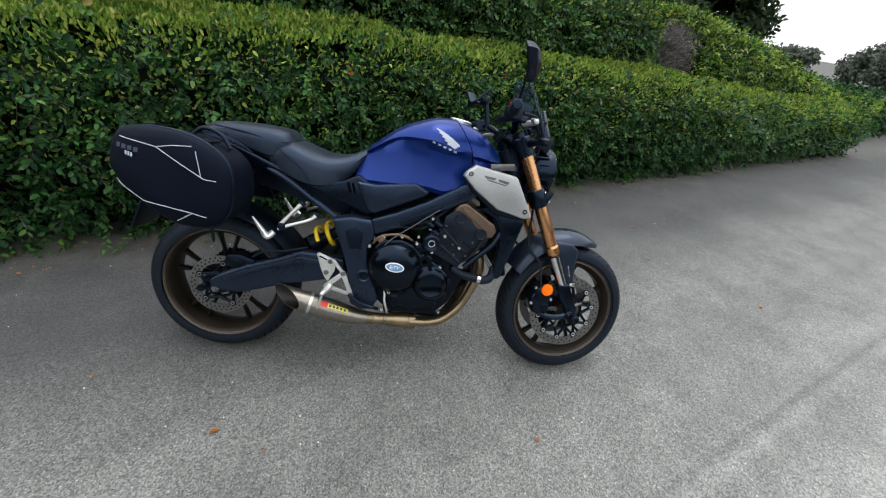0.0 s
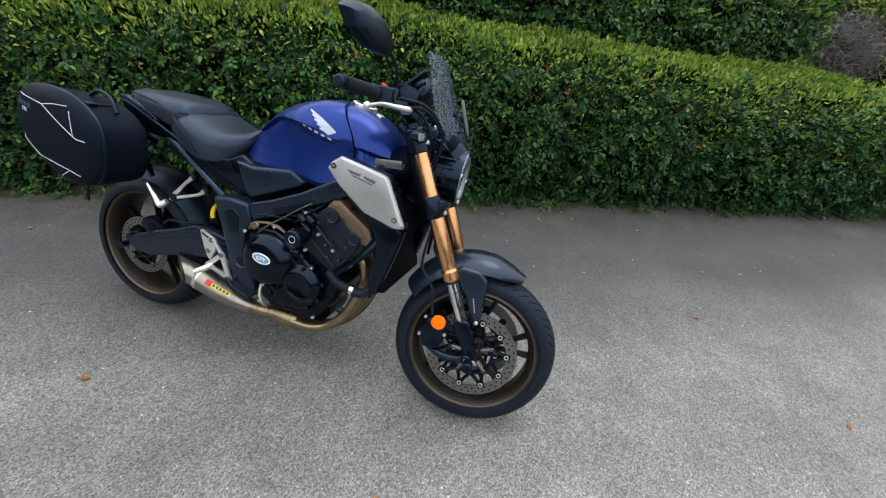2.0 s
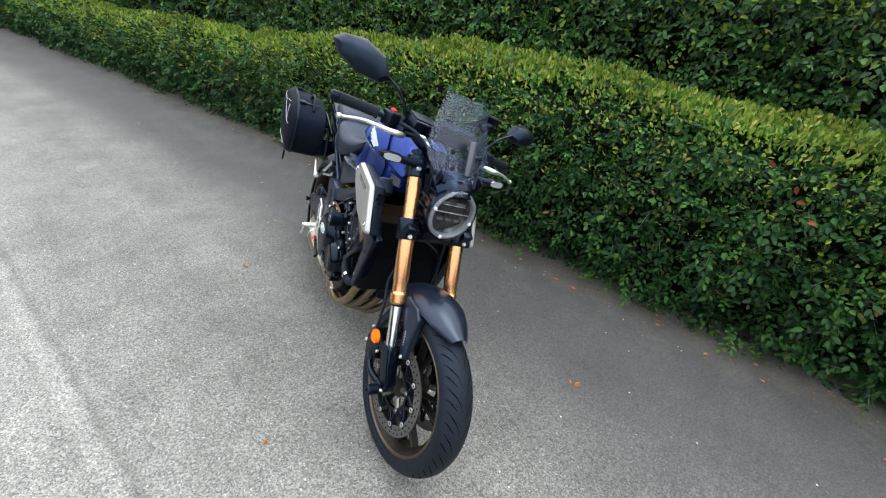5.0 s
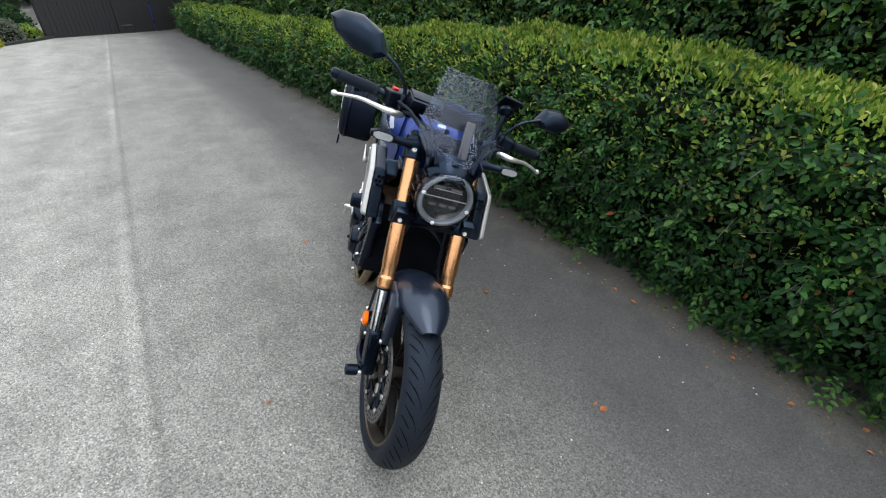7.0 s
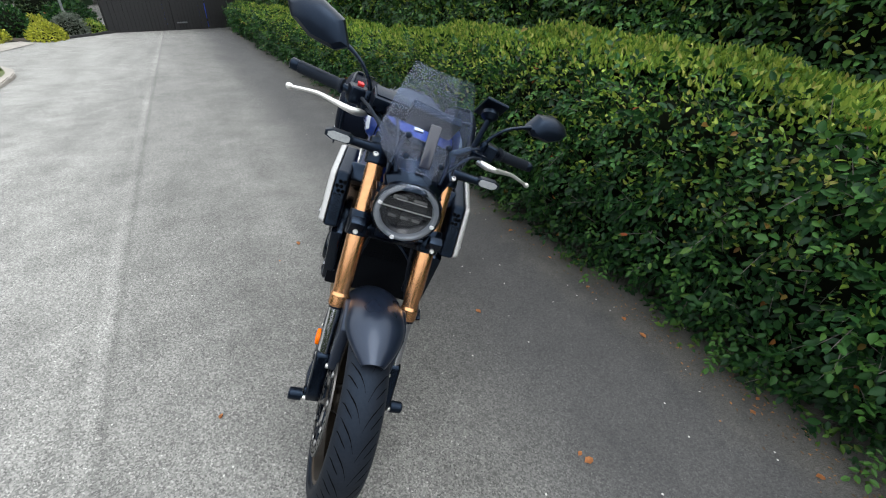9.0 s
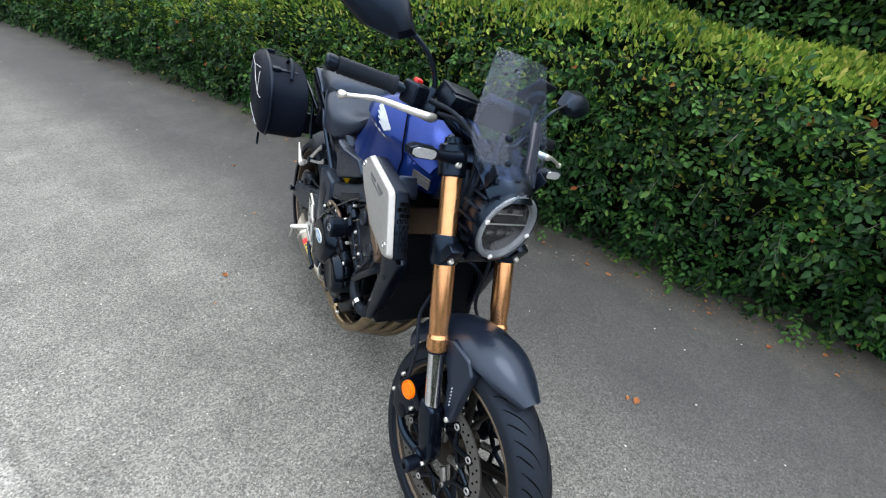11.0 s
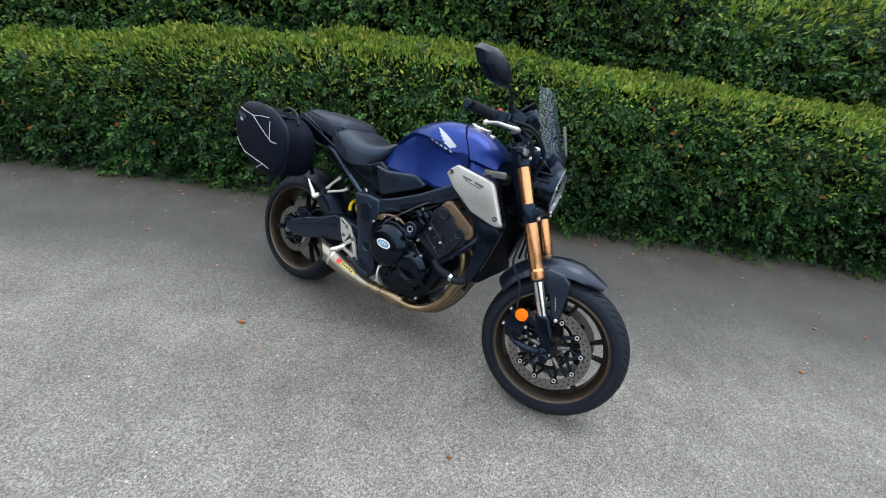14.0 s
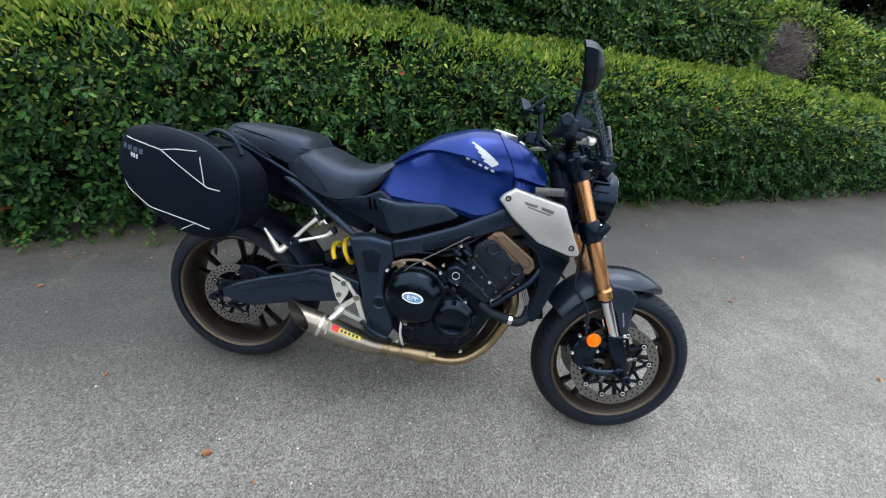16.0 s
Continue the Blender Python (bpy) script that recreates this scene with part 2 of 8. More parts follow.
BARK = surface("bark", (0.035, 0.025, 0.018), (0.09, 0.07, 0.05), 0.9, grain=30, bump=0.6)
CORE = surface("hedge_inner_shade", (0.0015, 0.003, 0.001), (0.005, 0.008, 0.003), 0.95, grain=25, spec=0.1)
DRY_LEAF = surface("dry_leaf", (0.30, 0.10, 0.03), (0.48, 0.22, 0.08), 0.8, grain=80)
GRASS = leaf_material("grass_blade", [(0.0, (0.05, 0.09, 0.02)), (1.0, (0.13, 0.17, 0.05))], 0.6, 0.2)
FENCE_WOOD = surface("stained_fence_wood", (0.007, 0.0072, 0.0085), (0.018, 0.018, 0.020), 0.7, grain=18, bump=0.4)
KERB = surface("kerb_concrete", (0.20, 0.185, 0.165), (0.36, 0.335, 0.30), 0.85, grain=120, bump=0.4)
BLUE_TARP = surface("blue_plastic_sheet", (0.01, 0.05, 0.55), (0.02, 0.09, 0.75), 0.45, grain=8, bump=0.2)
STEEL = surface("galvanised_steel", (0.35, 0.36, 0.38), (0.5, 0.52, 0.55), 0.45, 1.0, grain=30)
SIGN_WHITE = surface("white_sign", (0.72, 0.72, 0.74), (0.82, 0.82, 0.83), 0.4, grain=20, bump=0)
SIGN_INK = surface("sign_ink", (0.03, 0.03, 0.04), (0.05, 0.05, 0.06), 0.5, grain=20, bump=0)


# ---- building blocks ----
def mesh_of(name, bm, material=None, smooth=None):
    me = bpy.data.meshes.new(name)
    bmesh.ops.recalc_face_normals(bm, faces=bm.faces)
    bm.to_mesh(me)
    bm.free()
    if material:
        me.materials.append(material)
    if smooth is not None:
        for p in me.polygons:
            p.use_smooth = True
        me.set_sharp_from_angle(angle=radians(smooth))
    return me


def part(name, bm, material, parent, label="", smooth=35):
    ob = new(name, mesh_of(name, bm, material, smooth))
    ob.parent = parent
    if label:
        ob["label"] = label
    return ob


def thing(name, label, category, at=None, group="", kind=""):
    ob = new(name)
    ob.empty_display_size = 0.1
    if at is not None:
        ob.matrix_world = at
    return tagged(ob, label, category, group, kind)


def cards(name, pos, axis, normal, length, width, material, parent=None, shape="leaf", fold=0.25):
    """Many small folded leaves in one mesh, from arrays of foot, direction, face, length and breadth."""
    n = len(pos)
    axis = axis / np.linalg.norm(axis, axis=1, keepdims=True)
    side = np.cross(axis, normal)
    side /= np.linalg.norm(side, axis=1, keepdims=True) + 1e-9
    up = np.cross(side, axis)
    L, Wd = length[:, None], width[:, None]
    prof = [(0, 0, 0), (0.3, 0.5, 1), (0.68, 0.42, 1), (1, 0, 0), (0.68, -0.42, 1), (0.3, -0.5, 1)] if shape == "leaf" else [(0, 0.15, 0), (0.4, 0.5, 1), (0.8, 0.3, 1), (1, 0, 0), (0.8, -0.3, 1), (0.4, -0.5, 1)]
    v = np.stack([pos + axis * (L * a) + side * (Wd * b) + up * (Wd * fold * c) for a, b, c in prof], 1).reshape(-1, 3)
    base = np.arange(n)[:, None] * 6
    f = np.concatenate([base + np.array([0, 1, 2, 3]), base + np.array([0, 3, 4, 5])], 1).reshape(-1)
    me = bpy.data.meshes.new(name)
    me.vertices.add(len(v))
    me.vertices.foreach_set("co", v.astype(np.float32).ravel())
    me.loops.add(len(f))
    me.loops.foreach_set("vertex_index", f.astype(np.int32))
    me.polygons.add(2 * n)
    me.polygons.foreach_set("loop_start", np.arange(2 * n, dtype=np.int32) * 4)
    me.update(calc_edges=True)
    me.materials.append(material)
    ob = new(name, me)
    ob.parent = parent
    return ob


def waves(x, y, seed, scale=1.0):
    """Smooth uneven field in -1..1."""
    g = np.random.default_rng(seed)
    out = np.zeros_like(x)
    for k in range(10):
        fq = scale * (0.6 + 0.5 * k)
        a, p1 = g.uniform(0, 2 * np.pi, 2)
        out += np.sin(fq * (x * np.cos(a) + y * np.sin(a)) + p1) / (1 + 0.35 * k)
    return out / 3.2


def grid_mesh(name, nu, nv, fn, material, parent=None, smooth=True):
    u, v = np.meshgrid(np.linspace(0, 1, nu), np.linspace(0, 1, nv), indexing="ij")
    p = fn(u.ravel(), v.ravel())
    i = np.arange(nu * nv).reshape(nu, nv)
    f = np.stack([i[:-1, :-1], i[1:, :-1], i[1:, 1:], i[:-1, 1:]], -1).reshape(-1)
    me = bpy.data.meshes.new(name)
    me.vertices.add(len(p))
    me.vertices.foreach_set("co", p.astype(np.float32).ravel())
    me.loops.add(len(f))
    me.loops.foreach_set("vertex_index", f.astype(np.int32))
    nf = len(f) // 4
    me.polygons.add(nf)
    me.polygons.foreach_set("loop_start", np.arange(nf, dtype=np.int32) * 4)
    me.update(calc_edges=True)
    if smooth:
        me.polygons.foreach_set("use_smooth", np.ones(nf, dtype=bool))
    me.materials.append(material)
    ob = new(name, me)
    ob.parent = parent
    return ob


# ---- ground ----
def fall(u):
    """Height of the drive at u along the hedge: level beside the motorcycle, then gently down to the gate."""
    return np.maximum(-0.036 * 0.8 * np.logaddexp(0, (-np.asarray(u, float) - 2.2) / 0.8), -0.78)


def at_hedge(u, n, z=0.0):
    a = radians(HEDGE_TURN)
    return Vector((u * math.cos(a) - n * math.sin(a), u * math.sin(a) + n * math.cos(a), z + float(fall(u))))


def ground_sheet():
    def fn(u, v):
        x, y = (np.sign(q - 0.5) * (3 * np.abs(2 * q - 1) + 147 * np.abs(2 * q - 1) ** 4) for q in (u, v))
        a = radians(HEDGE_TURN)
        along = x * math.cos(a) + y * math.sin(a)
        return np.stack([x, y, fall(along)], 1)
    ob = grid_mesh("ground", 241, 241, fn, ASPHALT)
    return tagged(ob, "grey chipped asphalt drive with a darker strip along the hedge", "ground", kind="structure")


ground_sheet()


# ---- hedges ----
class Hedge:
    """A clipped hedge: x runs along it, y goes into it, z up. Its skin is a rounded box with an uneven face."""

    def __init__(self, name, label, x0, x1, y0, depth, height, seed, group="clipped hedges"):
        self.x0, self.x1, self.y0, self.depth, self.h, self.seed = x0, x1, y0, depth, height, seed
        self.root = thing(name, label, "hedge", pose(0, 0, 0, 0, 0, HEDGE_TURN), group)

    def skin(self, x, s):
        """The point at x along and s (0 foot, 1 lip, 2 back) across, with the way out."""
        h = self.h(x) + 0.035 * waves(x, x * 0.3, self.seed + 5, 1.3)
        r = 0.13
        face = s < 1
        a = np.clip(s, 0, 1)
        b = np.clip(s - 1, 0, 1)
        bulge = 0.06 * np.sin(np.pi * np.clip(a, 0, 1)) - 0.055 * (1 - a) ** 3 + 0.02 * np.clip(x - 1.0, 0, 2)
        lip = np.clip((a - 0.86) / 0.14, 0, 1) ** 2
        y = np.where(face, self.y0 - bulge + r * lip * 0.9, self.y0 + r * 0.9 + b * (self.depth - r))
        z = np.where(face, a * (h - 0.03 * lip), h - 0.03 + 0.05 * np.sin(np.pi * np.clip(b * 1.1, 0, 1)) + 0.05 * b)
        d = 0.05 * waves(x * 2.2, s * 3.0 * h, self.seed, 1.2) + 0.028 * waves(x * 7, s * 9 * h, self.seed + 1, 1.3)
        ny = np.where(face, -1 + 0.9 * lip, -0.15)
        nz = np.where(face, 0.12 + 0.95 * lip, 1.0)
        n = np.stack([np.zeros_like(x), ny, nz], 1)
        n /= np.linalg.norm(n, axis=1, keepdims=True)
        return np.stack([x, y, z + fall(x)], 1) + n * d[:, None], n

    # near-black sheet under the skin: shade between the leaves, put in as colour
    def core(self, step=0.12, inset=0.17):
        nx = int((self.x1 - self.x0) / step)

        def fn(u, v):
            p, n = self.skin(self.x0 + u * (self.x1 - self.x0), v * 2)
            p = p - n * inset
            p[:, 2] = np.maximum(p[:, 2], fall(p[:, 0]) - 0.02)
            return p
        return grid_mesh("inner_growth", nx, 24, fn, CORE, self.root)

    def leaves(self, xa, xb, per_m2, size, g, name="leaves", material=None, s_range=(0.0, 2.0), stems=False):
        """Short sprigs that grow out of the skin, each with seven leaves on alternating sides."""
        h = float(np.mean(self.h(np.linspace(xa, xb, 20))))
        area = (xb - xa) * ((min(1, s_range[1]) - s_range[0]) * h + max(0, s_range[1] - 1) * self.depth)
        share = max(0, s_range[1] - 1) * self.depth * (xb - xa) / area
        k = 7
        n = int(area * per_m2 / k)
        x = g.uniform(xa, xb, n)
        s = np.where(g.random(n) < share, g.uniform(1, max(1.001, s_range[1]), n), g.uniform(s_range[0], min(1, s_range[1]), n))
        p, out = self.skin(x, s)
        depth = g.beta(1.1, 1.5, n) * 0.19 - 0.015
        p = p - out * depth[:, None]
        stem = g.normal(0, 0.75, (n, 3)) * np.array([1, 0.5, 1]) + out * 0.75 + np.array([0, 0, -0.05])
        stem /= np.linalg.norm(stem, axis=1, keepdims=True)
        ln = size * g.uniform(2.2, 4.4, n)
        face = out * 0.8 + np.array([0, 0, 0.44]) + g.normal(0, 0.38, (n, 3))
        side = np.cross(stem, face)
        side /= np.linalg.norm(side, axis=1, keepdims=True) + 1e-9
        bend = np.cross(side, stem)
        pos, ax, nm, le = [], [], [], []
        for i in range(k):
            t = (i + 0.6) / k
            sg = (1 if i % 2 else -1) * (0.0 if i == k - 1 else 1.0)
            pos.append(p + stem * (ln * t)[:, None] - bend * (0.12 * ln * t * t)[:, None] + side * (sg * 0.002))
            ax.append(stem * 0.75 + side * (sg * 0.80) + g.normal(0, 0.22, (n, 3)) - np.array([0, 0, 0.32]))
            nm.append(bend + face * 0.5 + g.normal(0, 0.28, (n, 3)))
            le.append(size * g.uniform(0.75, 1.2, n) * (0.75 + 0.5 * t if i < k - 1 else 0.85))
        pos, ax, nm, le = np.concatenate(pos), np.concatenate(ax), np.concatenate(nm), np.concatenate(le)
        pos[:, 2] = np.maximum(pos[:, 2], fall(pos[:, 0]) + 0.012)
        if stems:
            pick = g.random(n) < 0.22
            tagged(cards("twig_growth", p[pick], stem[pick], face[pick], ln[pick] * 1.02, np.full(int(pick.sum()), 0.0036), DEAD_TWIG, self.root, fold=0.6), kind="stuff")
        return cards(name, pos, ax, nm, le, le * g.uniform(0.45, 0.60, len(le)), material or LEAF, self.root)

    def end(self, x, way, g, per_m2, size):
        """Leaves and a near-black sheet of painted inner shade over an end."""
        n = int(self.depth * self.h(np.array([x]))[0] * per_m2)
        z = g.random(n) * self.h(np.array([x]))[0]
        y = self.y0 + g.random(n) * self.depth
        p = np.stack([x + way * (0.10 * np.sin(np.pi * (y - self.y0) / self.depth) - g.random(n) * 0.12), y, z + float(fall(x))], 1)
        ax = g.normal(0, 1, (n, 3)) + np.array([way * 0.5, 0, 0])
        nm = np.array([way * 0.9, 0, 0.6]) + g.normal(0, 0.4, (n, 3))
        ln = size * g.uniform(0.7, 1.3, n)
        tagged(cards("end_leaves", p, ax, nm, ln, ln * 0.55, LEAF, self.root), kind="stuff")
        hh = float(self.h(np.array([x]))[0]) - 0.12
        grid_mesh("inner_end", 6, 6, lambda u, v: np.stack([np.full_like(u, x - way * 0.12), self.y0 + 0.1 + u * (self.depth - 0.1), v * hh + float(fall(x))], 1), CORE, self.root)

    def shoots(self, xa, xb, per_m2, size, g):
        """Upright young growth on the top, longest at the lip."""
        n = int((xb - xa) * (self.depth + 0.15) * per_m2)
        x = g.uniform(xa, xb, n)
        s = np.where(g.random(n) < 0.13, 1.0 - 0.5 * g.random(n) ** 1.6, 0.84 + 1.16 * np.sqrt(g.random(n)))
        p, out = self.skin(x, s)
        tuft = 0.5 + 0.5 * waves(x * 9, s * 12, self.seed + 9, 1.2)
        p += out * (g.random(n) * 0.10 * tuft * np.clip((s - 0.75) * 5, 0.2, 1))[:, None]
        ax = g.normal(0, 0.55, (n, 3)) + out * 0.9 + np.array([0, -0.1, 0.45])
        nm = g.normal(0, 0.7, (n, 3)) + np.array([0, -0.5, 0.7])
        ln = size * g.uniform(0.6, 1.3, n)
        return cards("young_leaves", p, ax, nm, ln, ln * g.uniform(0.38, 0.52, n), SHOOT, self.root)


def front_hedge():
    g = np.random.default_rng(11)
    hg = Hedge("hedge", "long clipped green hedge with pale young growth on its top", -17.4, 9.3, 1.36, 0.62,
               lambda x: np.interp(x, [-20, -5, -3.6, -2.2, -0.6, 0.5, 2, 3, 4.5, 7.3, 9.6], [0.74, 0.81, 0.81, 0.93, 1.05, 1.08, 1.02, 0.96, 0.89, 0.75, 0.66]), 3)
    hg.core()
    for xa, xb, dens, size in ((-4.2, 4.6, 4300, 0.039), (4.6, 9.3, 2300, 0.046), (-9, -4.2, 2300, 0.046), (-17.4, -9, 1300, 0.06)):
        tagged(hg.leaves(xa, xb, dens, size, g, material=BACK_LEAF if xa == 4.6 else LEAF, stems=xa == -4.2, s_range=(0.0, 1.10)), kind="stuff")
        tagged(hg.shoots(xa, xb, dens * 1.9, size * 0.84, g), kind="stuff")
    hg.end(9.3, 1, g, 2500, 0.045)
    hg.end(-17.4, -1, g, 900, 0.06)
    # the sprays nearest the drive, leaf by leaf
    lone = bpy.data.meshes.new("leaf")
    lone.from_pydata([(0, 0, 0), (0.010, 0.009, 0.003), (0.022, 0.0075, 0.003), (0.033, 0, 0), (0.022, -0.0075, 0.003), (0.010, -0.009, 0.003)], [], [(0, 3, 2, 1), (0, 5, 4, 3)])
    lone.materials.append(SPRAY)
    for k in range(43):
        x = np.array([g.uniform(-1.2, 2.6)])
        p, out = hg.skin(x, np.array([g.uniform(0.12, 0.97)]))
        p, out = Vector(p[0]), Vector(out[0])
        stem = (out * 0.7 + Vector((g.normal(0, 0.6), 0, g.normal(-0.25, 0.5)))).normalized()
        side = stem.cross(Vector((0, -0.6, 0.8))).normalized()
        for i in range(7):
            sg = 1 if i % 2 else -1
            d = (stem * 0.8 + side * sg * 0.8 * (i < 6) + Vector(g.normal(0, 0.15, 3))).normalized()
            up = (Vector((0, -0.5, 0.9)) + Vector(g.normal(0, 0.2, 3))).normalized()
            yv = up.cross(d).normalized()
            m = Matrix((d, yv, d.cross(yv))).transposed().to_4x4()
            leaf = new("leaf", lone)
            leaf.parent = hg.root
            leaf.matrix_local = Matrix.Translation(p + stem * (0.02 + 0.016 * i)) @ m @ Matrix.Scale(0.75 + 0.05 * i, 4)
    for u in (-1.62, -1.05, 0.32, 0.92, 1.62, 2.35):
        for k in range(2):
            foot = Vector((u + g.normal(0, 0.05), 1.30 + g.uniform(-0.02, 0.04), float(fall(u)) + g.uniform(0.08, 0.16)))
            stem = Vector((g.normal(0, 0.5), -1.0, g.uniform(-0.9, -0.5))).normalized()
            side = stem.cross(Vector((0, 0, 1))).normalized()
            for i in range(8):
                sg = 1 if i % 2 else -1
                d = (stem * 0.6 + side * sg * 0.8 * (i < 7) + Vector(g.normal(0, 0.15, 3))).normalized()
                yv = (Vector((0, -0.3, 1.0)) + Vector(g.normal(0, 0.2, 3))).normalized().cross(d).normalized()
                q = foot + stem * (0.02 + 0.018 * i)
                q.z = max(q.z, float(fall(u)) + 0.012)
                leaf = new("leaf", lone)
                leaf.parent = hg.root
                leaf.matrix_local = Matrix.Translation(q) @ Matrix((d, yv, d.cross(yv))).transposed().to_4x4() @ Matrix.Scale(0.7 + 0.05 * i, 4)
    return hg


def back_hedge():
    g = np.random.default_rng(12)
    hg = Hedge("hedge", "taller clipped green hedge standing behind the low one", -24.0, 3.9, 2.02, 1.5,
               lambda x: np.interp(x, [-24, 0, 1.5, 2.2, 2.8, 3.5, 3.9], [1.9, 1.85, 1.76, 1.62, 1.72, 1.70, 1.50]), 7)
    hg.core(0.2)
    tagged(hg.leaves(-4.5, 3.9, 3900, 0.042, g, material=BACK_LEAF, s_range=(0.42, 1.15)), kind="stuff")
    tagged(hg.leaves(-24, -4.5, 800, 0.075, g, material=BACK_LEAF, s_range=(0.3, 1.3)), kind="stuff")
    tagged(hg.shoots(-4.5, 3.9, 2300, 0.048, g), kind="stuff")
    tagged(hg.shoots(-24, -4.5, 500, 0.085, g), kind="stuff")
    hg.end(3.9, 1, g, 2400, 0.045)
    return hg


def far_hedge():
    g = np.random.default_rng(13)
    hg = Hedge("hedge", "rounded green hedge beyond a dead brown patch", 4.3, 17.0, 2.12, 1.9,
               lambda x: np.interp(x, [4.3, 4.9, 5.6, 6.8, 8.0, 9.8, 11, 17], [1.35, 1.64, 1.50, 1.39, 1.15, 0.84, 0.72, 0.6]) + 0.05 * np.sin(x * 4.6), 9)
    hg.core(0.2)
    tagged(hg.leaves(4.9, 10, 2600, 0.046, g, s_range=(0.3, 1.6)), kind="stuff")
    tagged(hg.leaves(10, 17, 900, 0.07, g, s_range=(0.0, 2.0)), kind="stuff")
    tagged(hg.shoots(4.9, 13, 2400, 0.045, g), kind="stuff")
    tagged(hg.leaves(4.8, 11, 1900, 0.046, g, "young_growth", SHOOT, (0.30, 1.8)), kind="stuff")
    hg.end(17.0, 1, g, 500, 0.09)
    return hg


def dead_patch():
    """Bare brown twigs where the hedge has died back."""
    g = np.random.default_rng(14)
    root = thing("dead_shrub", "dead brown bare twigs filling a gap between hedges", "shrub", pose(0, 0, 0, 0, 0, HEDGE_TURN))
    n = 5200
    c = np.array([4.40, 2.20, 1.14])
    d = g.normal(0, 1, (n, 3))
    d /= np.linalg.norm(d, axis=1, keepdims=True)
    p = c + d * g.uniform(0.2, 1, (n, 1)) * np.array([0.47, 0.24, 0.35])
    ax = d * 0.5 + g.normal(0, 1.0, (n, 3))
    tagged(cards("bare_growth", p, ax, g.normal(0, 1, (n, 3)), g.uniform(0.06, 0.16, n), np.full(n, 0.0045), DEAD_TWIG, root, fold=0.5), kind="stuff")
    part("stem", pipe_simple([(4.28, 2.35, 0), (4.30, 2.3, 0.5), (4.33, 2.25, 1.1)], 0.03), BARK, root)
    return root


def pipe_simple(points, r, r1=None, seg=8):
    bm = bmesh.new()
    loops = []
    n = len(points)
    for i, p in enumerate(points):
        d = (Vector(points[min(i + 1, n - 1)]) - Vector(points[max(i - 1, 0)])).normalized()
        s = d.cross(Vector((0.3, 1, 0.1))).normalized()
        u = s.cross(d)
        q = r + ((r1 if r1 is not None else r * 0.5) - r) * i / (n - 1)
        loops.append([bm.verts.new(Vector(p) + (s * math.cos(a) + u * math.sin(a)) * q) for a in (2 * math.pi * k / seg for k in range(seg))])
    for a, b in zip(loops, loops[1:]):
        for k in range(seg):
            bm.faces.new((a[k], a[(k + 1) % seg], b[(k + 1) % seg], b[k]))
    bm.faces.new(loops[0][::-1])
    bm.faces.new(loops[-1])
    return bm


front_hedge()
back_hedge()
far_hedge()
dead_patch()


